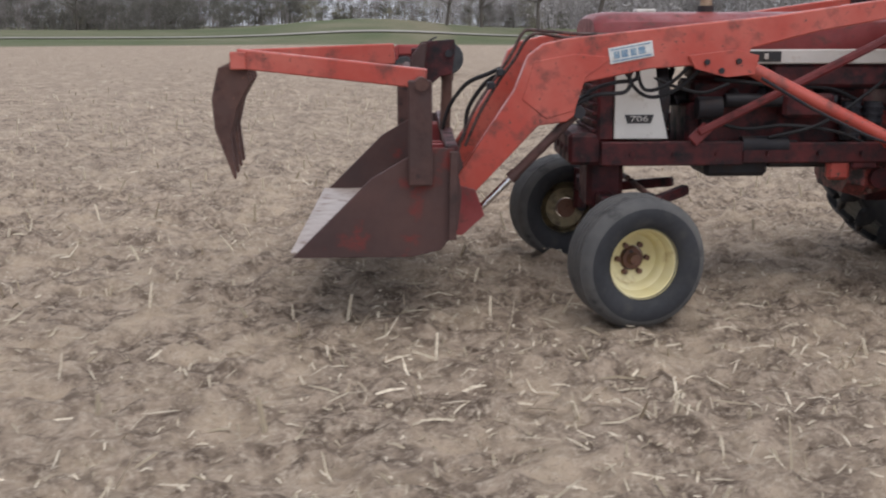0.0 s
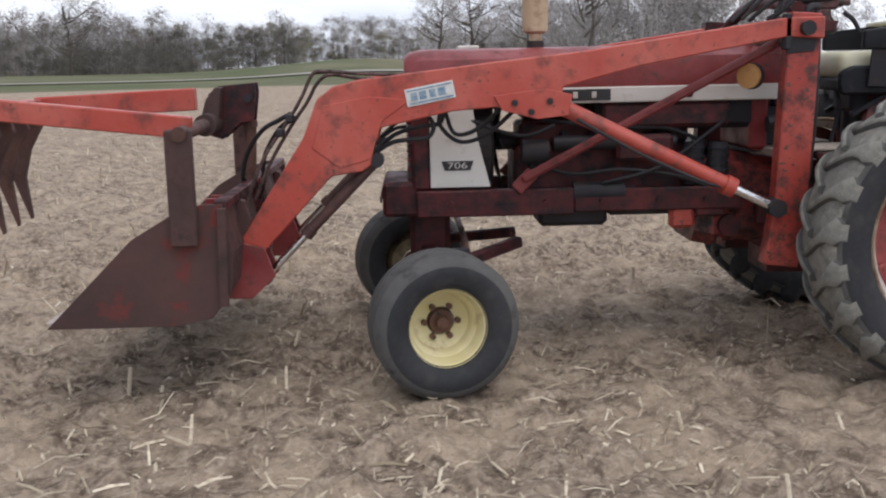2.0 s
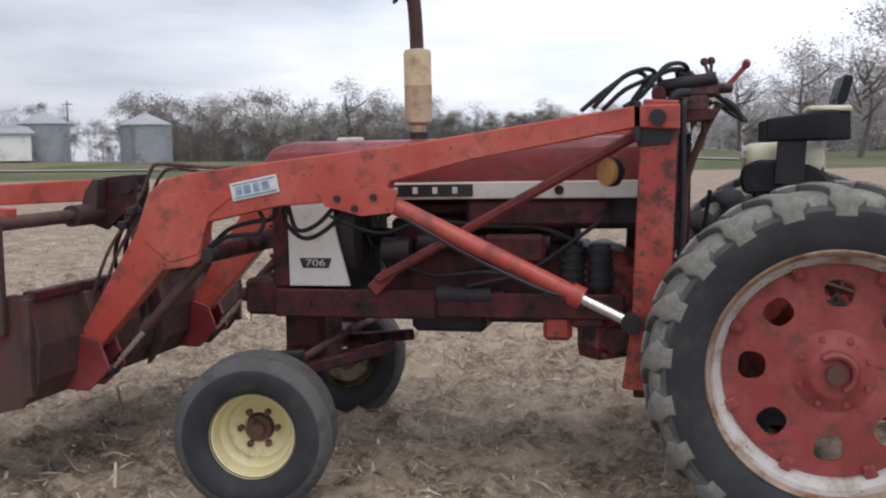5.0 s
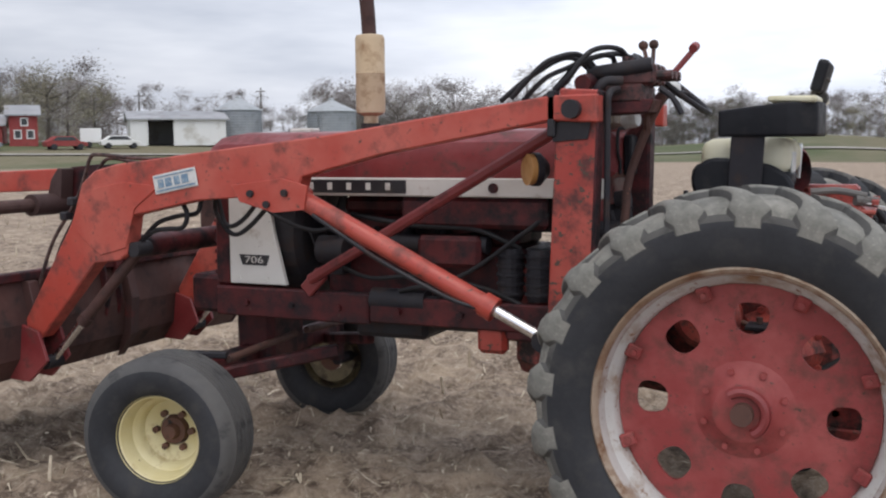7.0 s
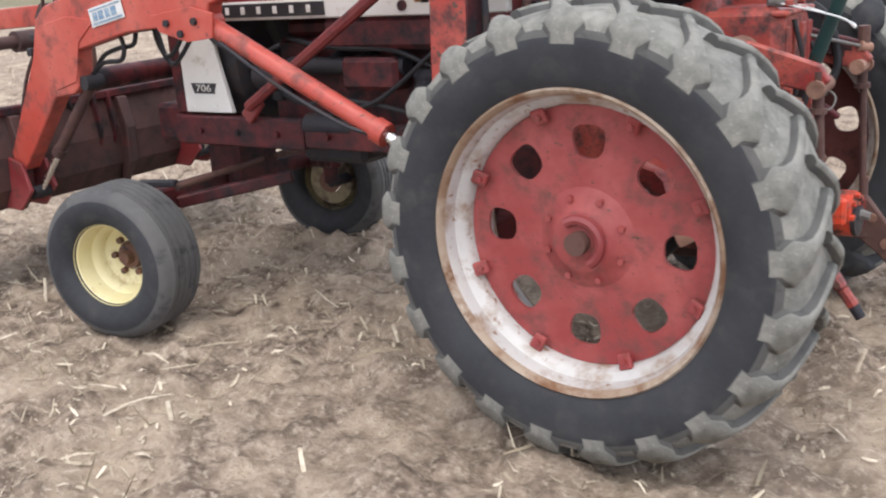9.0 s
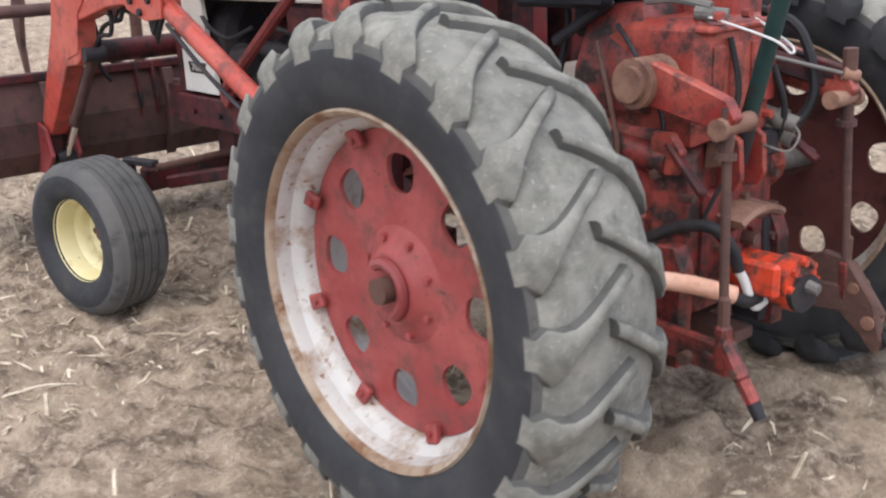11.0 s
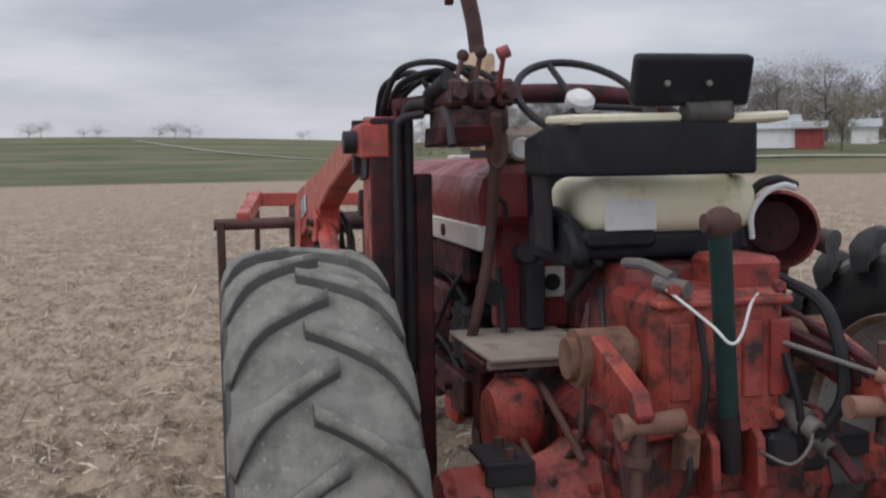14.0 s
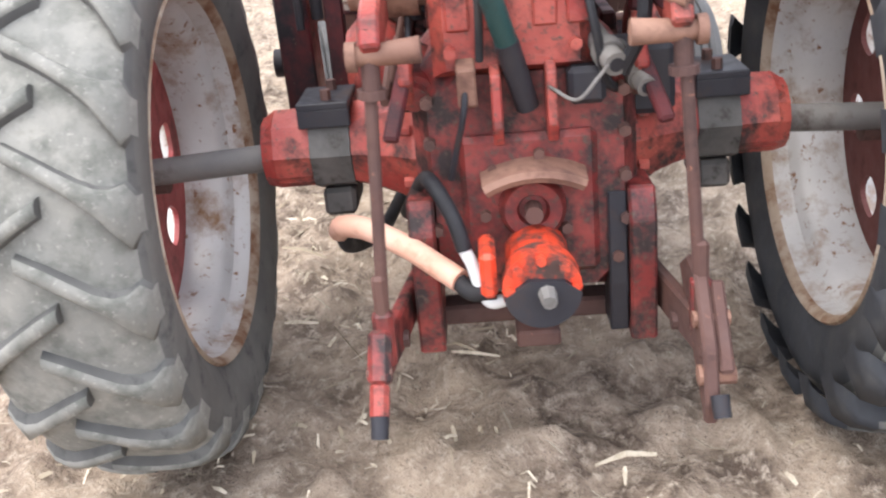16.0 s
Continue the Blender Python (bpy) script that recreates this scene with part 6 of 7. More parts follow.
tube(bm, [(-0.60, -0.385, 1.11), (-0.585, -0.345, 1.30), (-0.575, -0.325, 1.45), (-0.50, -0.33, 1.66), (-0.43, -0.345, 1.79)], 0.017, 10)
bar = part("hand_brake_bar", bm, RUST, tractor, "long rusty bar rising from the platform", smooth=True)
bm = fresh()
lathe(bm, [(0.0001, 0.012), (0.03, 0.012), (0.036, 0.0), (0.03, -0.012), (0.0001, -0.012)], (0, 0, 0), (1, 0, 0), 20)
take(bm, bm.verts[:], Matrix.Translation((-0.50, -0.325, 1.70)) @ Matrix.Diagonal((1, 1, 2.2, 1)))
part("bar_plate", bm, RUST, bar, "oval rusty plate on the bar", smooth=True)
for line in ([(-0.50, 0.28, 1.12), (-0.48, 0.28, 1.25), (-0.46, 0.27, 1.38)], [(-0.60, -0.28, 1.12), (-0.64, -0.28, 1.25), (-0.66, -0.28, 1.32)],
             [(-0.30, -0.12, 1.12), (-0.26, -0.11, 1.30), (-0.27, -0.10, 1.40)]):
    bm = fresh()
    tube(bm, line, 0.011, 8)
    part("lever", bm, GREASE, tractor, "black lever on the platform", smooth=True)

# exhaust
bm = fresh()
rod(bm, (-1.91, 0.0, 1.62), (-1.91, 0.0, 1.76), 0.035, seg=16)
lathe(bm, [(0.035, 1.735), (0.066, 1.75), (0.07, 1.765), (0.07, 1.93), (0.072, 1.935), (0.07, 1.94), (0.07, 2.10), (0.064, 2.115), (0.04, 2.12)], (-1.91, 0, 0), (0, 0, 1), 24)
muffler = part("muffler", bm, MUFFLER, tractor, "cream heat-stained muffler above the hood", smooth=True)
bm = fresh()
tube(bm, [(-1.91, -0.005, 2.11), (-1.91, -0.02, 2.24), (-1.912, -0.045, 2.36), (-1.925, -0.052, 2.385)], 0.035, 14)
box(bm, (-1.99, -0.10, 2.385), (-1.89, -0.01, 2.397), bevel=0.003)
prism(bm, [(-1.99, 2.40), (-1.965, 2.402), (-1.98, 2.35), (-2.0, 2.335)], -0.13, -0.09, 0.003)
part("exhaust_pipe", bm, BUCKET, muffler, "dark rusty exhaust pipe with a rain flap on its top", smooth=True)
bm = fresh()
lathe(bm, [(0.047, 1.66), (0.047, 1.70)], (-1.91, 0, 0), (0, 0, 1), 16)
part("exhaust_collar", bm, GREASE, muffler)


# seat
def cushion(bm, lo, hi, r, sag=0.0):
    """A padded block with well rounded edges and a slight dip on top."""
    vs = box(bm, lo, hi, bevel=0)
    es = list({e for v in vs for e in v.link_edges})
    bmesh.ops.bevel(bm, geom=es, offset=r, segments=4, affect="EDGES", profile=0.6)
    cx, cy = (lo[0] + hi[0]) / 2, (lo[1] + hi[1]) / 2
    for v in bm.verts:
        if v.co.z > (lo[2] + hi[2]) / 2:
            v.co.z -= sag * math.exp(-((v.co.x - cx) / 0.14) ** 2 - ((v.co.y - cy) / 0.16) ** 2)
        v.co += Vector((0, 0, 0.004)) * noise.noise(v.co * 9)


bm = fresh()
cushion(bm, (-0.285, -0.237, 1.46), (0.065, 0.245, 1.612), 0.072, 0.012)
seat = part("seat", bm, CREAM_VINYL, tractor, "weathered cream vinyl tractor seat with black armrest shell", smooth=True)
bm = fresh()
cushion(bm, (-0.28, -0.26, 1.40), (0.04, 0.21, 1.47), 0.02)
part("seat_pan", bm, VINYL, seat, "black seat pan", smooth=True)
bm = fresh()
box(bm, (0.058, -0.195, 1.475), (0.066, -0.055, 1.555), bevel=0.003)
part("foam_patch", bm, PALE_FOAM, seat, "torn pale patch on the cushion's back")
bm = fresh()
out = [(0.16, -0.29), (0.17, -0.03), (0.16, 0.17), (0.06, 0.215), (-0.20, 0.235), (-0.20, 0.195), (0.02, 0.175), (0.09, 0.14), (0.10, -0.03), (0.09, -0.25), (0.02, -0.29), (-0.20, -0.285), (-0.20, -0.325), (0.06, -0.345)]
lo_v = [bm.verts.new((x, y, 1.615)) for x, y in out]
hi_v = [bm.verts.new((x, y, 1.745 - (0.03 if x < -0.1 else 0.0))) for x, y in out]
bm.faces.new(lo_v)
bm.faces.new(hi_v)
for k in range(len(out)):
    bm.faces.new((lo_v[k], lo_v[(k + 1) % len(out)], hi_v[(k + 1) % len(out)], hi_v[k]))
bmesh.ops.bevel(bm, geom=bm.edges[:], offset=0.012, segments=3, affect="EDGES", profile=0.6)
rest = part("backrest", bm, VINYL, seat, "black wrap-round backrest", smooth=True)
bm = fresh()
box(bm, (-0.02, -0.325, 1.742), (0.158, -0.03, 1.766), bevel=0.009)
box(bm, (0.06, 0.085, 1.742), (0.165, 0.26, 1.768), bevel=0.01)
for v in bm.verts:
    v.co.z += 0.008 * noise.noise(v.co * 14)
part("backrest_top", bm, CREAM_VINYL, rest, "torn cream padding along the backrest's top", smooth=True)
bm = fresh()
rod(bm, (0.145, -0.02, 1.765), (0.145, 0.10, 1.77), 0.03, seg=12)
part("tape_wrap", bm, CLAMP_GREY, rest, "grey tape wound round the backrest's top", smooth=True)
bm = fresh()
m = Matrix.Translation((0.15, -0.005, 1.838)) @ Matrix.Rotation(radians(16), 4, "Y")
vs = box(bm, (-0.022, -0.155, -0.055), (0.022, 0.155, 0.072), bevel=0)
bmesh.ops.bevel(bm, geom=list({e for v in vs for e in v.link_edges}), offset=0.018, segments=4, affect="EDGES", profile=0.6)
take(bm, bm.verts[:], m)
head = part("headrest", bm, VINYL, seat, "black upper back pad", smooth=True)
bm = fresh()
beam(bm, (0.10, -0.09, 1.70), (0.13, -0.10, 1.80), 0.03, 0.01)
part("headrest_bracket", bm, GREY_IRON, head)
for y in (-0.08, 0.03):
    bm = fresh()
    rod(bm, (0.172, y, 1.835), (0.18, y, 1.837), 0.008, seg=8)
    part("headrest_bolt", bm, GREY_IRON, head)
bm = fresh()
box(bm, (-0.18, -0.15, 1.28), (0.0, 0.10, 1.41), bevel=0.02)
rod(bm, (-0.09, -0.02, 1.05), (-0.09, -0.02, 1.29), 0.08, seg=14)
for y in (-0.2, 0.14):
    beam(bm, (-0.2, y, 1.27), (0.03, y, 1.40), 0.03, 0.03)
part("seat_suspension", bm, GREASE, seat, "black seat suspension")

seat.matrix_basis = pose(-0.032, 0, 0)
bm = fresh()
side = [(-0.29, 1.38), (-0.31, 1.44), (-0.30, 1.50), (-0.23, 1.535), (-0.10, 1.53), (0.0, 1.505), (0.055, 1.47), (0.085, 1.42), (0.07, 1.38)]
prism(bm, side, -0.285, -0.24, 0.014)
guard = part("hip_guard", bm, VINYL, seat, "black padded side of the seat", smooth=True)
bm = fresh()
beam(bm, (-0.10, -0.30, 1.42), (-0.085, -0.315, 1.66), 0.125, 0.014, (0, 1, 0), 0.004)
part("backrest_strut", bm, GREASE, seat)

bm = fresh()
box(bm, (0.02, -0.255, 1.43), (0.068, -0.055, 1.478), bevel=0.012)
part("seat_flap", bm, VINYL, seat, "black vinyl flap under the torn patch", smooth=True)

# right-hand red drum beside the seat
DRUM = Vector((-0.03, 0.32, 1.462))
bm = fresh()
# darker inner faces put the canister's inside shade into the colour
lathe(bm, [(0.0001, -0.10), (0.06, -0.10), (0.09, -0.07), (0.101, 0.0), (0.106, 0.05), (0.097, 0.055), (0.088, -0.03), (0.07, -0.085), (0.0001, -0.088)], DRUM, (0.90, -0.42, 0.0), 28, [0, 0, 0, 0, 0, 1, 1, 1])
drum = part("red_drum", bm, [BRACE_RED, DARK_RED], tractor, "round red canister open at its end", smooth=True)
bm = fresh()
tube(bm, [DRUM + Vector(v) for v in ((0.05, -0.10, -0.02), (0.055, -0.105, 0.045), (0.055, -0.07, 0.095), (0.05, -0.015, 0.118), (0.04, 0.03, 0.11))], 0.008, 6)
part("white_cable", bm, DECAL_WHITE, drum, "white cable over the canister", smooth=True)
bm = fresh()
tube(bm, [DRUM + Vector(v) for v in ((0.03, -0.115, -0.04), (0.03, -0.118, 0.05), (0.03, -0.075, 0.115), (0.02, -0.01, 0.132), (0.01, 0.05, 0.115))], 0.013, 8)
part("black_seal", bm, HOSE, drum, smooth=True)
bm = fresh()
beam(bm, DRUM + Vector((-0.03, 0.02, -0.09)), (-0.06, 0.30, 1.05), 0.05, 0.06, bevel=0.008)
part("drum_post", bm, DARK_RED, drum, "dark red post under the canister")
bm = fresh()
rod(bm, DRUM + Vector((0.0, 0.12, -0.03)), DRUM + Vector((0.05, 0.14, -0.04)), 0.03, 0.036, 16)
part("reflector", bm, CLAMP_GREY, drum, "dull grey round reflector", smooth=True)
# red support that carries the seat
bm = fresh()
rows = []
for z, x0, x1, y0, y1 in ((1.08, -0.16, 0.14, -0.205, 0.06), (1.20, -0.15, 0.13, -0.20, 0.05), (1.39, -0.11, 0.08, -0.16, 0.04)):
    rows.append([bm.verts.new((x, y, z)) for x, y in ((x0, y0), (x1, y0), (x1, y1), (x0, y1))])
for p, q in zip(rows, rows[1:]):
    for k in range(4):
        bm.faces.new((p[k], p[(k + 1) % 4], q[(k + 1) % 4], q[k]))
bm.faces.new(rows[0])
bm.faces.new(rows[-1])
bmesh.ops.bevel(bm, geom=bm.edges[:], offset=0.012, segments=2, affect="EDGES", profile=0.6)
part("seat_support", bm, CASTING, tractor, "oily red seat support", smooth=True)

# hydraulic lift housing
bm = fresh()
rows = []
for x, y0, y1, z0, z1 in ((-0.12, -0.17, 0.15, 1.0, 1.30), (0.06, -0.19, 0.15, 1.0, 1.35), (0.28, -0.19, 0.15, 1.0, 1.35), (0.32, -0.16, 0.12, 1.02, 1.32)):
    rows.append([bm.verts.new((x, y, z)) for y, z in ((y0, z0), (y1, z0), (y1, z1 - 0.03), (y1 - 0.03, z1), (y0 + 0.03, z1), (y0, z1 - 0.03))])
for p, q in zip(rows, rows[1:]):
    for k in range(6):
        bm.faces.new((p[k], p[(k + 1) % 6], q[(k + 1) % 6], q[k]))
bm.faces.new(rows[0])
bm.faces.new(rows[-1])
box(bm, (0.06, 0.02, 1.33), (0.27, 0.16, 1.42), bevel=0.015)
lift = part("lift_housing", bm, DUSTY_RED, tractor, "faded red hydraulic lift housing")
bm = fresh()
for y in (-0.13, -0.05, 0.05, 0.12):
    box(bm, (0.315, y - 0.025, 1.10), (0.33, y + 0.025, 1.28), bevel=0.006)
for y, z in ((-0.15, 1.36), (0.11, 1.36), (-0.15, 1.06), (0.11, 1.06), (-0.02, 1.36)):
    rod(bm, (0.32, y, z), (0.345, y, z), 0.014, seg=6)
box(bm, (0.27, -0.19, 1.315), (0.335, 0.15, 1.335), bevel=0.006)
part("lift_cover", bm, DUSTY_RED, lift)
bm = fresh()
rod(bm, (0.19, -0.36, 1.19), (0.19, 0.34, 1.19), 0.05, seg=16)
rod(bm, (0.19, -0.34, 1.19), (0.19, -0.21, 1.19), 0.07, seg=16)
rod(bm, (0.19, 0.20, 1.19), (0.19, 0.33, 1.19), 0.07, seg=16)
rock = part("rockshaft", bm, DUSTY_RUST, lift, "tan rusty rockshaft", smooth=True)
for s in (-1, 1):
    bm = fresh()
    prism(bm, [(0.14, 1.23), (0.24, 1.25), (0.48, 1.17), (0.51, 1.12), (0.47, 1.08), (0.22, 1.13), (0.14, 1.14)], s * 0.275, s * 0.315, 0.006)
    arm = part("lift_arm", bm, DUSTY_RED, lift, "dusty pinkish-red hitch lift arm")
    bm = fresh()
    rod(bm, (0.475, s * 0.20, 1.10), (0.475, s * 0.33, 1.095), 0.027, 0.02, seg=14)
    rod(bm, (0.475, s * 0.325, 1.095), (0.475, s * 0.345, 1.095), 0.03, seg=10)
    part("arm_end_pin", bm, DUSTY_RUST, arm, "dusty tan pin at the arm's end", smooth=True)
    # lift rod
    bm = fresh()
    x1, y1, z1 = (0.51, -0.33, 0.52) if s < 0 else (0.49, 0.335, 0.54)
    rod(bm, (0.475, s * 0.30, 1.13), (x1, y1, z1), 0.0135, seg=12)
    rod(bm, (0.475, s * 0.30, 1.15), (0.474, s * 0.302, 1.02), 0.019, seg=12)
    rod(bm, (0.474, s * 0.302, 1.03), (0.474, s * 0.303, 1.012), 0.03, seg=12)
    beam(bm, (x1, y1, z1 + 0.13), (x1, y1, z1 + 0.02), 0.03, 0.03, (0, 1, 0), 0.008)
    if s > 0:
        rod(bm, (0.475, 0.30, 1.12), (0.475, 0.295, 1.24), 0.022, seg=10)
    link = part("lift_link", bm, RUST, tractor, "rusty screw lift link")
    bm = fresh()
    beam(bm, (x1, y1, z1 + 0.05), (x1 + 0.005, y1, z1 - 0.08), 0.038, 0.045, (0, 1, 0), 0.01)
    rod(bm, (x1 - 0.05, y1, z1 - 0.05), (x1 + 0.05, y1, z1 - 0.05), 0.016, seg=10)
    part("link_yoke", bm, CASTING, link)
    # lower draft arm
    bm = fresh()
    beam(bm, (0.08, s * 0.27, 0.46), (0.54, s * 0.335, 0.47), 0.03, 0.09, (0, 0, 1), 0.006)
    draft = part("draft_arm", bm, RUST if s > 0 else CASTING, tractor, "rust-red lower hitch arm")
    if s < 0:
        bm = fresh()
        beam(bm, (0.52, s * 0.338, 0.53), (0.585, s * 0.343, 0.43), 0.042, 0.05, (0, 1, 0), 0.012)
        part("hook_link", bm, CASTING, draft, "oily red slotted link")
        bm = fresh()
        beam(bm, (0.58, s * 0.343, 0.44), (0.628, s * 0.347, 0.375), 0.036, 0.04, (0, 1, 0), 0.01)
        part("link_end", bm, DUSTY_RED, draft, "pinkish-red worn end of the arm")
    else:
        bm = fresh()
        prism(bm, [(0.34, 0.56), (0.42, 0.61), (0.50, 0.60), (0.60, 0.47), (0.63, 0.36), (0.61, 0.305), (0.56, 0.36), (0.45, 0.45)], 0.318, 0.348, 0.006)
        part("blade", bm, RUST, draft, "broad rusty blade of the hitch arm")
        bm = fresh()
        beam(bm, (0.49, 0.365, 0.575), (0.605, 0.365, 0.42), 0.03, 0.03, (0, 1, 0), 0.006)
        part("side_bar", bm, RUST, draft)
        for x, z, r in ((0.585, 0.41, 0.022), (0.53, 0.51, 0.018)):
            bm = fresh()
            rod(bm, (x, 0.31, z), (x, 0.385, z), r, seg=10)
            part("arm_bolt", bm, DUSTY_RUST, draft)
    bm = fresh()
    rod(bm, (0.40, s * 0.29, 0.445), (0.40, s * 0.36, 0.445), 0.02, seg=10)
    part("arm_bolt", bm, RUST, draft)
    bm = fresh()
    rod(bm, (0.622, s * 0.346, 0.382), (0.648, s * 0.348, 0.343), 0.02, 0.018, 14)
    part("arm_end", bm, GREASE, draft, "black open end of the hitch arm", smooth=True)
    bm = fresh()
    rod(bm, (0.57, s * 0.315, 0.455), (0.57, s * 0.37, 0.455), 0.012, seg=10)
    part("arm_pin", bm, RUST, draft)
    # drawbar hanger plate
    bm = fresh()
    prism(bm, [(0.10, 0.72), (0.30, 0.73), (0.33, 0.66), (0.32, 0.36), (0.16, 0.36), (0.10, 0.5)], s * 0.215, s * 0.275, 0.006)
    part("hanger_plate", bm, CASTING, tractor, "oily red drawbar hanger plate")
bm = fresh()
beam(bm, (0.22, 0.19, 1.22), (0.44, 0.31, 1.14), 0.035, 0.06)
beam(bm, (0.05, 0.23, 1.28), (0.47, 0.295, 1.16), 0.03, 0.05)
part("sensing_bar", bm, DARK_RED, lift)
# top link that stands up behind the seat
bm = fresh()
rod(bm, (0.548, -0.155, 1.515), (0.36, -0.03, 1.07), 0.024, seg=16)
top = part("top_link", bm, TEAL, tractor, "dark teal top link standing upright", smooth=True)
bm = fresh()
bmesh.ops.create_uvsphere(bm, u_segments=14, v_segments=9, radius=0.034, matrix=Matrix.Translation((0.547, -0.153, 1.525)))
rod(bm, (0.547, -0.19, 1.525), (0.547, -0.115, 1.525), 0.02, seg=10)
part("ball_end", bm, RUST, top, "rusty ball end", smooth=True)
bm = fresh()
rod(bm, (0.365, -0.033, 1.08), (0.31, 0.005, 0.93), 0.026, seg=12)
part("link_screw", bm, GREASE, top, "black greasy lower end of the link", smooth=True)
for y in (-0.06, 0.055):
    bm = fresh()
    prism(bm, [(0.26, 0.86), (0.35, 0.86), (0.37, 0.90), (0.36, 1.01), (0.33, 1.03), (0.26, 1.0)], y - 0.011, y + 0.011, 0.003)
    part("top_link_bracket", bm, DUSTY_RED, top)
bm = fresh()
tube(bm, [(0.27, -0.155, 1.365), (0.36, -0.155, 1.345), (0.50, -0.145, 1.305), (0.535, -0.122, 1.272), (0.515, -0.085, 1.285), (0.36, 0.025, 1.325), (0.27, 0.10, 1.34)], 0.0036, 6)
part("white_wire", bm, DECAL_WHITE, tractor, "bent white wire hung behind the lift housing", smooth=True)
bm = fresh()
tube(bm, [(0.10, -0.17, 1.40), (0.2, -0.16, 1.405), (0.30, -0.14, 1.385)], 0.014, 8)
rod(bm, (0.26, -0.16, 1.37), (0.34, -0.12, 1.36), 0.02, seg=10)
part("hydraulic_fitting", bm, GREY_IRON, lift)
for line, r in (([(0.2, 0.19, 1.36), (0.34, 0.23, 1.30), (0.40, 0.24, 1.12), (0.36, 0.2, 1.0)], 0.016),
                ([(0.33, -0.09, 1.30), (0.36, -0.085, 1.16), (0.34, -0.09, 1.04)], 0.009)):
    bm = fresh()
    tube(bm, line, r, 8)
    part("rear_hose", bm, HOSE, tractor, "black hose on the lift housing", smooth=True)
# levelling crank: bright rod to the lift link
bm = fresh()
rod(bm, (0.30, 0.10, 1.235), (0.475, 0.285, 1.165), 0.0065, seg=10)
crank = part("levelling_crank", bm, GREY_IRON, tractor, "thin grey steel levelling crank rod", smooth=True)
bm = fresh()
rod(bm, (0.465, 0.275, 1.17), (0.495, 0.31, 1.157), 0.02, seg=12)
part("crank_head", bm, DUSTY_RUST, crank, smooth=True)
# remote couplers
for x, y, z, r in ((0.385, 0.185, 1.02, 0.026), (0.33, 0.255, 0.955, 0.022)):
    bm = fresh()
    rod(bm, (x - 0.17, y - 0.04, z + 0.055), (x, y, z), r, seg=14)
    rod(bm, (x - 0.06, y - 0.014, z + 0.02), (x - 0.035, y - 0.008, z + 0.012), r * 1.3, seg=14)
    coupler = part("remote_coupler", bm, GREY_IRON, tractor, "grey steel hydraulic coupler", smooth=True)
    bm = fresh()
    rod(bm, (x - 0.002, y, z), (x + 0.002, y + 0.001, z - 0.001), r * 0.6, seg=12)
    part("coupler_bore", bm, GREASE, coupler)
bm = fresh()
box(bm, (0.05, 0.19, 0.86), (0.2, 0.34, 1.02), bevel=0.015)
part("coupler_block", bm, GREASE, tractor, "greasy black coupler block")

# filter, linkage and clamp plates round the rear end
bm = fresh()
rod(bm, (0.02, -0.235, 0.99), (0.25, -0.235, 0.96), 0.042, seg=18)
rod(bm, (0.25, -0.235, 0.96), (0.28, -0.235, 0.955), 0.028, seg=12)
part("hydraulic_filter", bm, CASTING, tractor, "oily red hydraulic filter beside the lift housing", smooth=True)
for line in ([(-0.30, -0.27, 1.03), (-0.05, -0.30, 1.0), (0.18, -0.31, 0.93)], [(-0.34, -0.34, 0.99), (-0.10, -0.37, 0.90), (0.10, -0.36, 0.86)]):
    bm = fresh()
    tube(bm, line, 0.011, 8)
    part("brake_rod", bm, RUST, tractor, "rusty brake rod", smooth=True)
for s in (-1, 1):
    bm = fresh()
    box(bm, (-0.09, s * 0.405, 0.903), (0.095, s * 0.53, 0.92), bevel=0.003)
    box(bm, (0.075, s * 0.405, 0.86), (0.095, s * 0.53, 0.905), bevel=0.003)
    plate = part("clamp_plate", bm, GREASE, tractor, "black plate clamped on the axle housing")
    for x in (-0.045, 0.06):
        bm = fresh()
        rod(bm, (x, s * 0.46, 0.918), (x, s * 0.46, 0.945), 0.013, seg=6)
        part("clamp_nut", bm, RUST, plate)
bm = fresh()
prism(bm, [(0.29, 0.93), (0.36, 0.95), (0.37, 1.03), (0.30, 1.05)], -0.14, -0.10, 0.004)
part("draft_lever", bm, DUSTY_RUST, lift, "tan rusty draft lever")
bm = fresh()
box(bm, (0.26, 0.09, 0.93), (0.34, 0.17, 1.01), bevel=0.012)
part("draft_valve", bm, GREASE, lift, "greasy valve under the lift housing")
bm = fresh()
prism(bm, [(0.17, 0.70), (0.30, 0.72), (0.31, 0.50), (0.30, 0.38), (0.20, 0.38)], 0.17, 0.212, 0.004)
part("hanger_shim", bm, GREASE, tractor, "black greasy plate inside the hanger")

# steel lines, linkage and bolts on the rear housings
for line, r, mat, text in (
        ([(0.02, -0.20, 1.33), (0.12, -0.235, 1.25), (0.22, -0.24, 1.08), (0.20, -0.25, 0.97)], 0.007, GREASE, "thin black steel oil line"),
        ([(-0.05, -0.21, 1.28), (0.05, -0.26, 1.10), (0.10, -0.29, 0.98), (0.05, -0.31, 0.90)], 0.008, RUST, "rusty oil line"),
        ([(0.33, 0.13, 1.20), (0.36, 0.15, 1.08), (0.33, 0.17, 0.98), (0.25, 0.22, 0.93)], 0.010, HOSE, "black hose to the couplers"),
        ([(0.34, -0.12, 1.02), (0.37, -0.13, 0.94), (0.34, -0.15, 0.86), (0.31, -0.17, 0.78)], 0.007, GREASE, "thin bent black line"),
        ([(0.36, 0.05, 0.98), (0.41, 0.10, 0.96), (0.42, 0.14, 1.0), (0.37, 0.18, 1.03)], 0.004, GREY_IRON, "thin bright wire")):
    bm = fresh()
    tube(bm, line, r, 8)
    part("oil_line", bm, mat, lift, text, smooth=True)
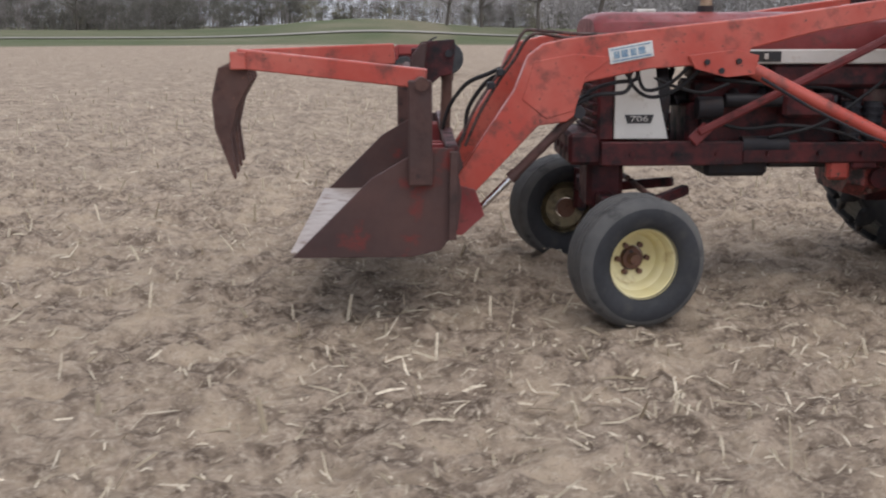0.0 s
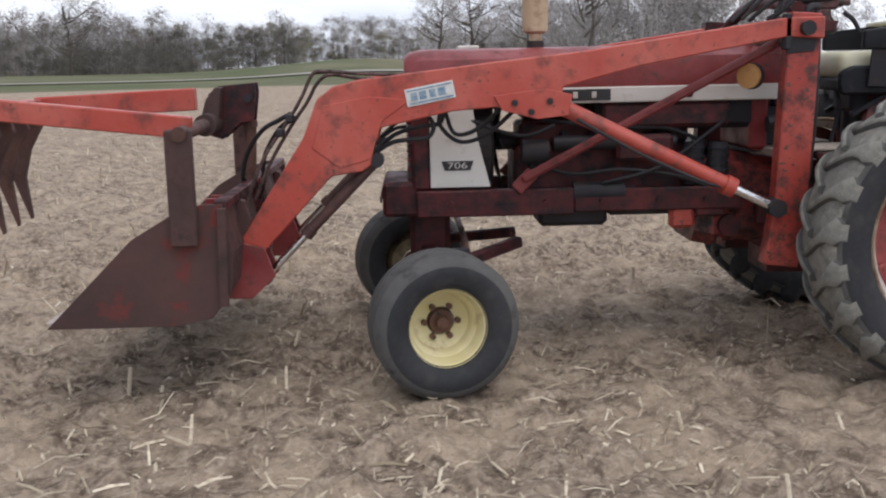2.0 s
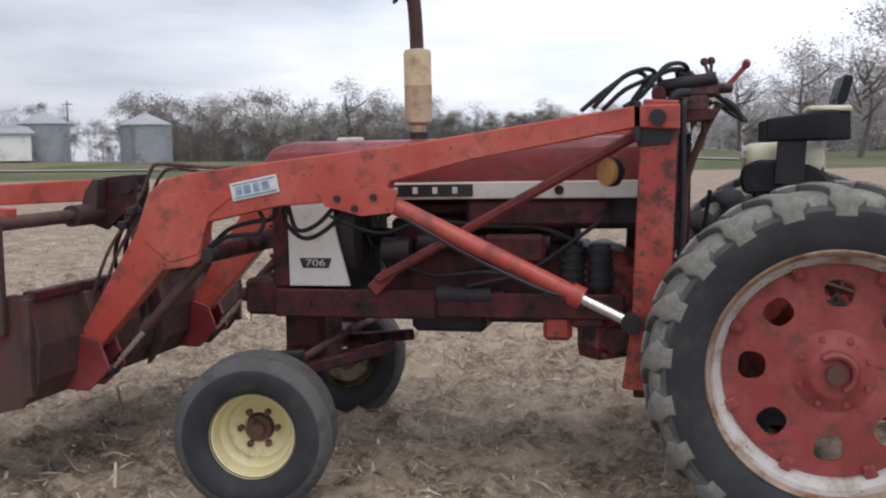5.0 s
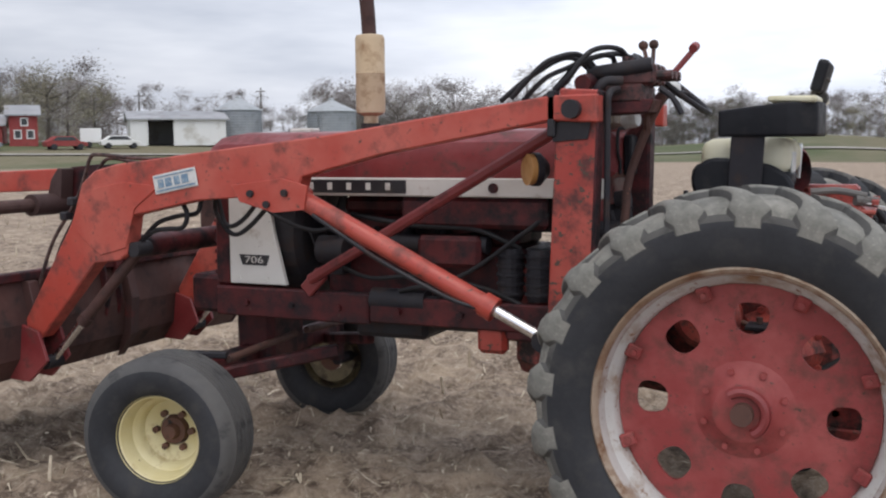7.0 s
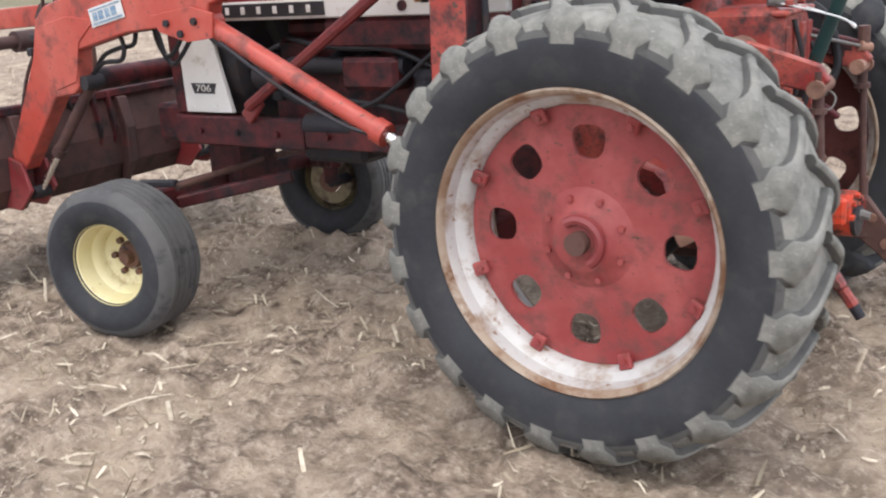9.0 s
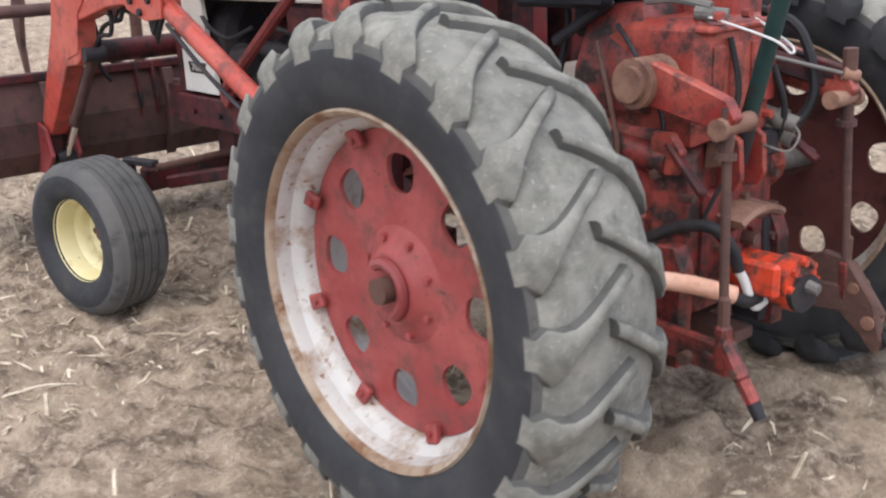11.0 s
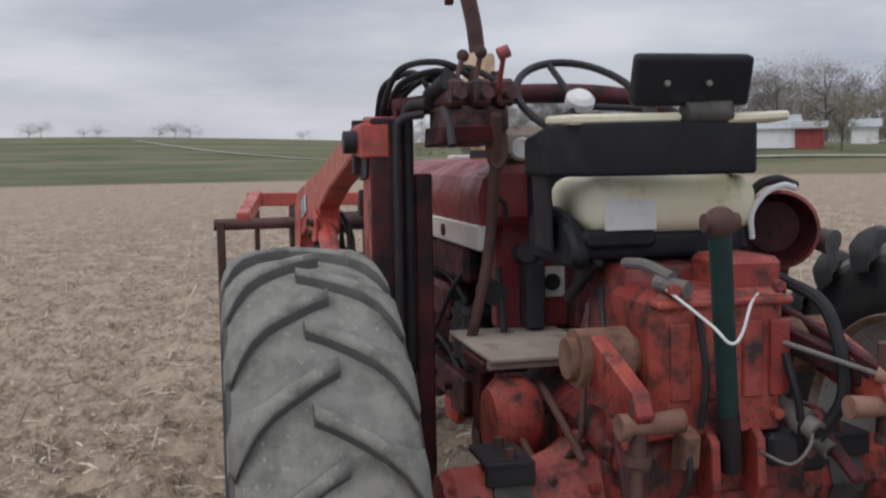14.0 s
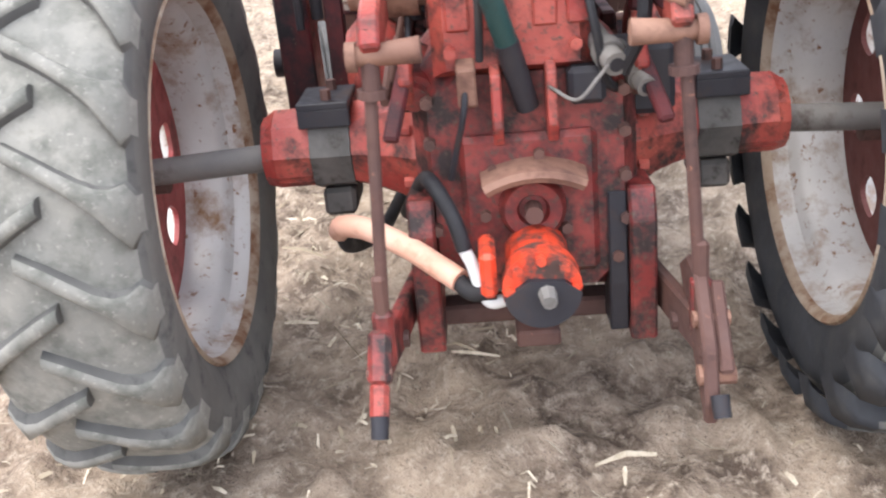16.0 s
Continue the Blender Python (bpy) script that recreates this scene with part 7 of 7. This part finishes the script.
for y, z in ((-0.21, 0.95), (-0.21, 0.86), (-0.21, 0.76), (-0.21, 0.66), (-0.19, 0.57), (0.21, 0.95), (0.21, 0.86), (0.21, 0.76), (0.21, 0.66), (0.19, 0.57)):
    bm = fresh()
    rod(bm, (0.27, y, z), (0.315, y, z), 0.014, seg=6)
    part("housing_bolt", bm, RUST, gearbox)
for s in (-1, 1):
    bm = fresh()
    prism(bm, [(0.18, 0.93), (0.27, 0.93), (0.31, 1.0), (0.27, 1.05), (0.20, 1.05)], s * 0.235, s * 0.265, 0.006)
    part("arm_bracket", bm, DUSTY_RED, lift, "dusty red bracket under the lift arm")
    bm = fresh()
    beam(bm, (0.25, s * 0.25, 1.02), (0.40, s * 0.285, 0.90), 0.022, 0.034, (0, 1, 0), 0.006)
    part("draft_strut", bm, DARK_RED, lift, "dark red strut")

# power take-off and pump
bm = fresh()
box(bm, (0.27, -0.15, 0.54), (0.315, 0.15, 0.87), bevel=0.02)
pto = part("pto_cover", bm, CASTING, tractor, "rust-red power take-off cover with a curved shield")
bm = fresh()
lathe(bm, [(0.0001, 0.335), (0.03, 0.335), (0.036, 0.35), (0.062, 0.352), (0.072, 0.34), (0.075, 0.31)], (0, 0.004, 0.708), (1, 0, 0), 28)
part("pto_boss", bm, CASTING, pto, smooth=True)
# curved guard over the shaft
bm = fresh()
rings = []
for k in range(15):
    a = radians(62 + 56 * k / 14)
    rings.append([bm.verts.new((x, 0.008 + r * math.cos(a), 0.575 + r * math.sin(a))) for x, r in ((0.31, 0.205), (0.40, 0.212), (0.408, 0.225), (0.40, 0.238), (0.31, 0.245))])
for p, q in zip(rings, rings[1:]):
    for k in range(5):
        bm.faces.new((p[k], p[(k + 1) % 5], q[(k + 1) % 5], q[k]))
bm.faces.new(rings[0])
bm.faces.new(rings[-1])
part("pto_guard", bm, DUSTY_RUST, pto, "dusty tan-brown curved guard", smooth=True)
for k in range(6):
    bm = fresh()
    a = 2 * math.pi * k / 6 + 0.3
    rod(bm, (0.31, 0.105 * math.cos(a), 0.725 + 0.105 * math.sin(a)), (0.335, 0.105 * math.cos(a), 0.725 + 0.105 * math.sin(a)), 0.013, seg=6)
    part("cover_bolt", bm, RUST, pto)
bm = fresh()
rod(bm, (0.33, 0.004, 0.708), (0.385, 0.004, 0.708), 0.02, seg=12)
part("pto_shaft", bm, RUST, pto)
bm = fresh()
rod(bm, (0.33, 0.005, 0.605), (0.50, 0.005, 0.605), 0.07, seg=20)
rod(bm, (0.48, 0.005, 0.605), (0.535, 0.005, 0.605), 0.082, seg=24)
box(bm, (0.40, -0.12, 0.585), (0.53, -0.085, 0.685), bevel=0.012)
for k in range(8):
    a = 2 * math.pi * k / 8
    rod(bm, (0.535, 0.005 + 0.066 * math.cos(a), 0.605 + 0.066 * math.sin(a)), (0.55, 0.005 + 0.066 * math.cos(a), 0.605 + 0.066 * math.sin(a)), 0.012, seg=6)
pump = part("hydraulic_pump", bm, PUMP_ORANGE, tractor, "bright orange hydraulic pump, smeared with grease")
bm = fresh()
low = [bm.verts.new((0.536, 0.005 + 0.08 * math.cos(radians(a)), 0.605 + 0.08 * math.sin(radians(a)))) for a in range(188, 361, 12)]
f = bm.faces.new(low + [bm.verts.new((0.536, 0.05, 0.625)), bm.verts.new((0.536, -0.02, 0.63))])
r = bmesh.ops.extrude_face_region(bm, geom=[f])
bmesh.ops.translate(bm, verts=[v for v in r["geom"] if isinstance(v, bmesh.types.BMVert)], vec=(0.016, 0, 0))
part("pump_grease", bm, GREASE, pump, "black grease on the pump's face")
bm = fresh()
rod(bm, (0.55, 0.014, 0.602), (0.585, 0.016, 0.595), 0.02, 0.016, 8)
part("pump_shaft", bm, GREY_IRON, pump, "bare steel pump shaft")
bm = fresh()
tube(bm, [(0.43, -0.15, 0.66), (0.44, -0.135, 0.627), (0.452, -0.12, 0.575), (0.458, -0.10, 0.547), (0.46, -0.06, 0.555)], 0.0145, 10)
part("hose_fitting", bm, DECAL_WHITE, pump, "white bent hose fitting", smooth=True)
bm = fresh()
tube(bm, [(0.43, -0.15, 0.66), (0.415, -0.17, 0.73), (0.36, -0.21, 0.79), (0.22, -0.24, 0.75), (0.0, -0.30, 0.60)], 0.018, 10)
part("pressure_hose", bm, HOSE, pump, "black pressure hose", smooth=True)
bm = fresh()
tube(bm, [(0.06, -0.47, 0.585), (0.15, -0.445, 0.63), (0.22, -0.38, 0.645), (0.32, -0.28, 0.632), (0.40, -0.20, 0.605), (0.43, -0.165, 0.59)], 0.027, 12)
part("sleeved_hose", bm, PINK_SLEEVE, pump, "hose in a faded pink sleeve", smooth=True)
bm = fresh()
tube(bm, [(0.42, -0.175, 0.592), (0.45, -0.14, 0.57), (0.46, -0.09, 0.575)], 0.02, 10)
part("suction_elbow", bm, HOSE, pump, smooth=True)
bm = fresh()
tube(bm, [(0.065, -0.465, 0.59), (-0.05, -0.46, 0.50), (-0.3, -0.40, 0.45), (-0.6, -0.32, 0.52)], 0.02, 10)
part("suction_hose", bm, HOSE, pump, smooth=True)
bm = fresh()
beam(bm, (-0.4, 0, 0.42), (0.36, 0, 0.40), 0.10, 0.04)
box(bm, (0.12, -0.28, 0.37), (0.2, 0.28, 0.42), bevel=0.008)
part("drawbar", bm, RUST, tractor, "rusty drawbar")
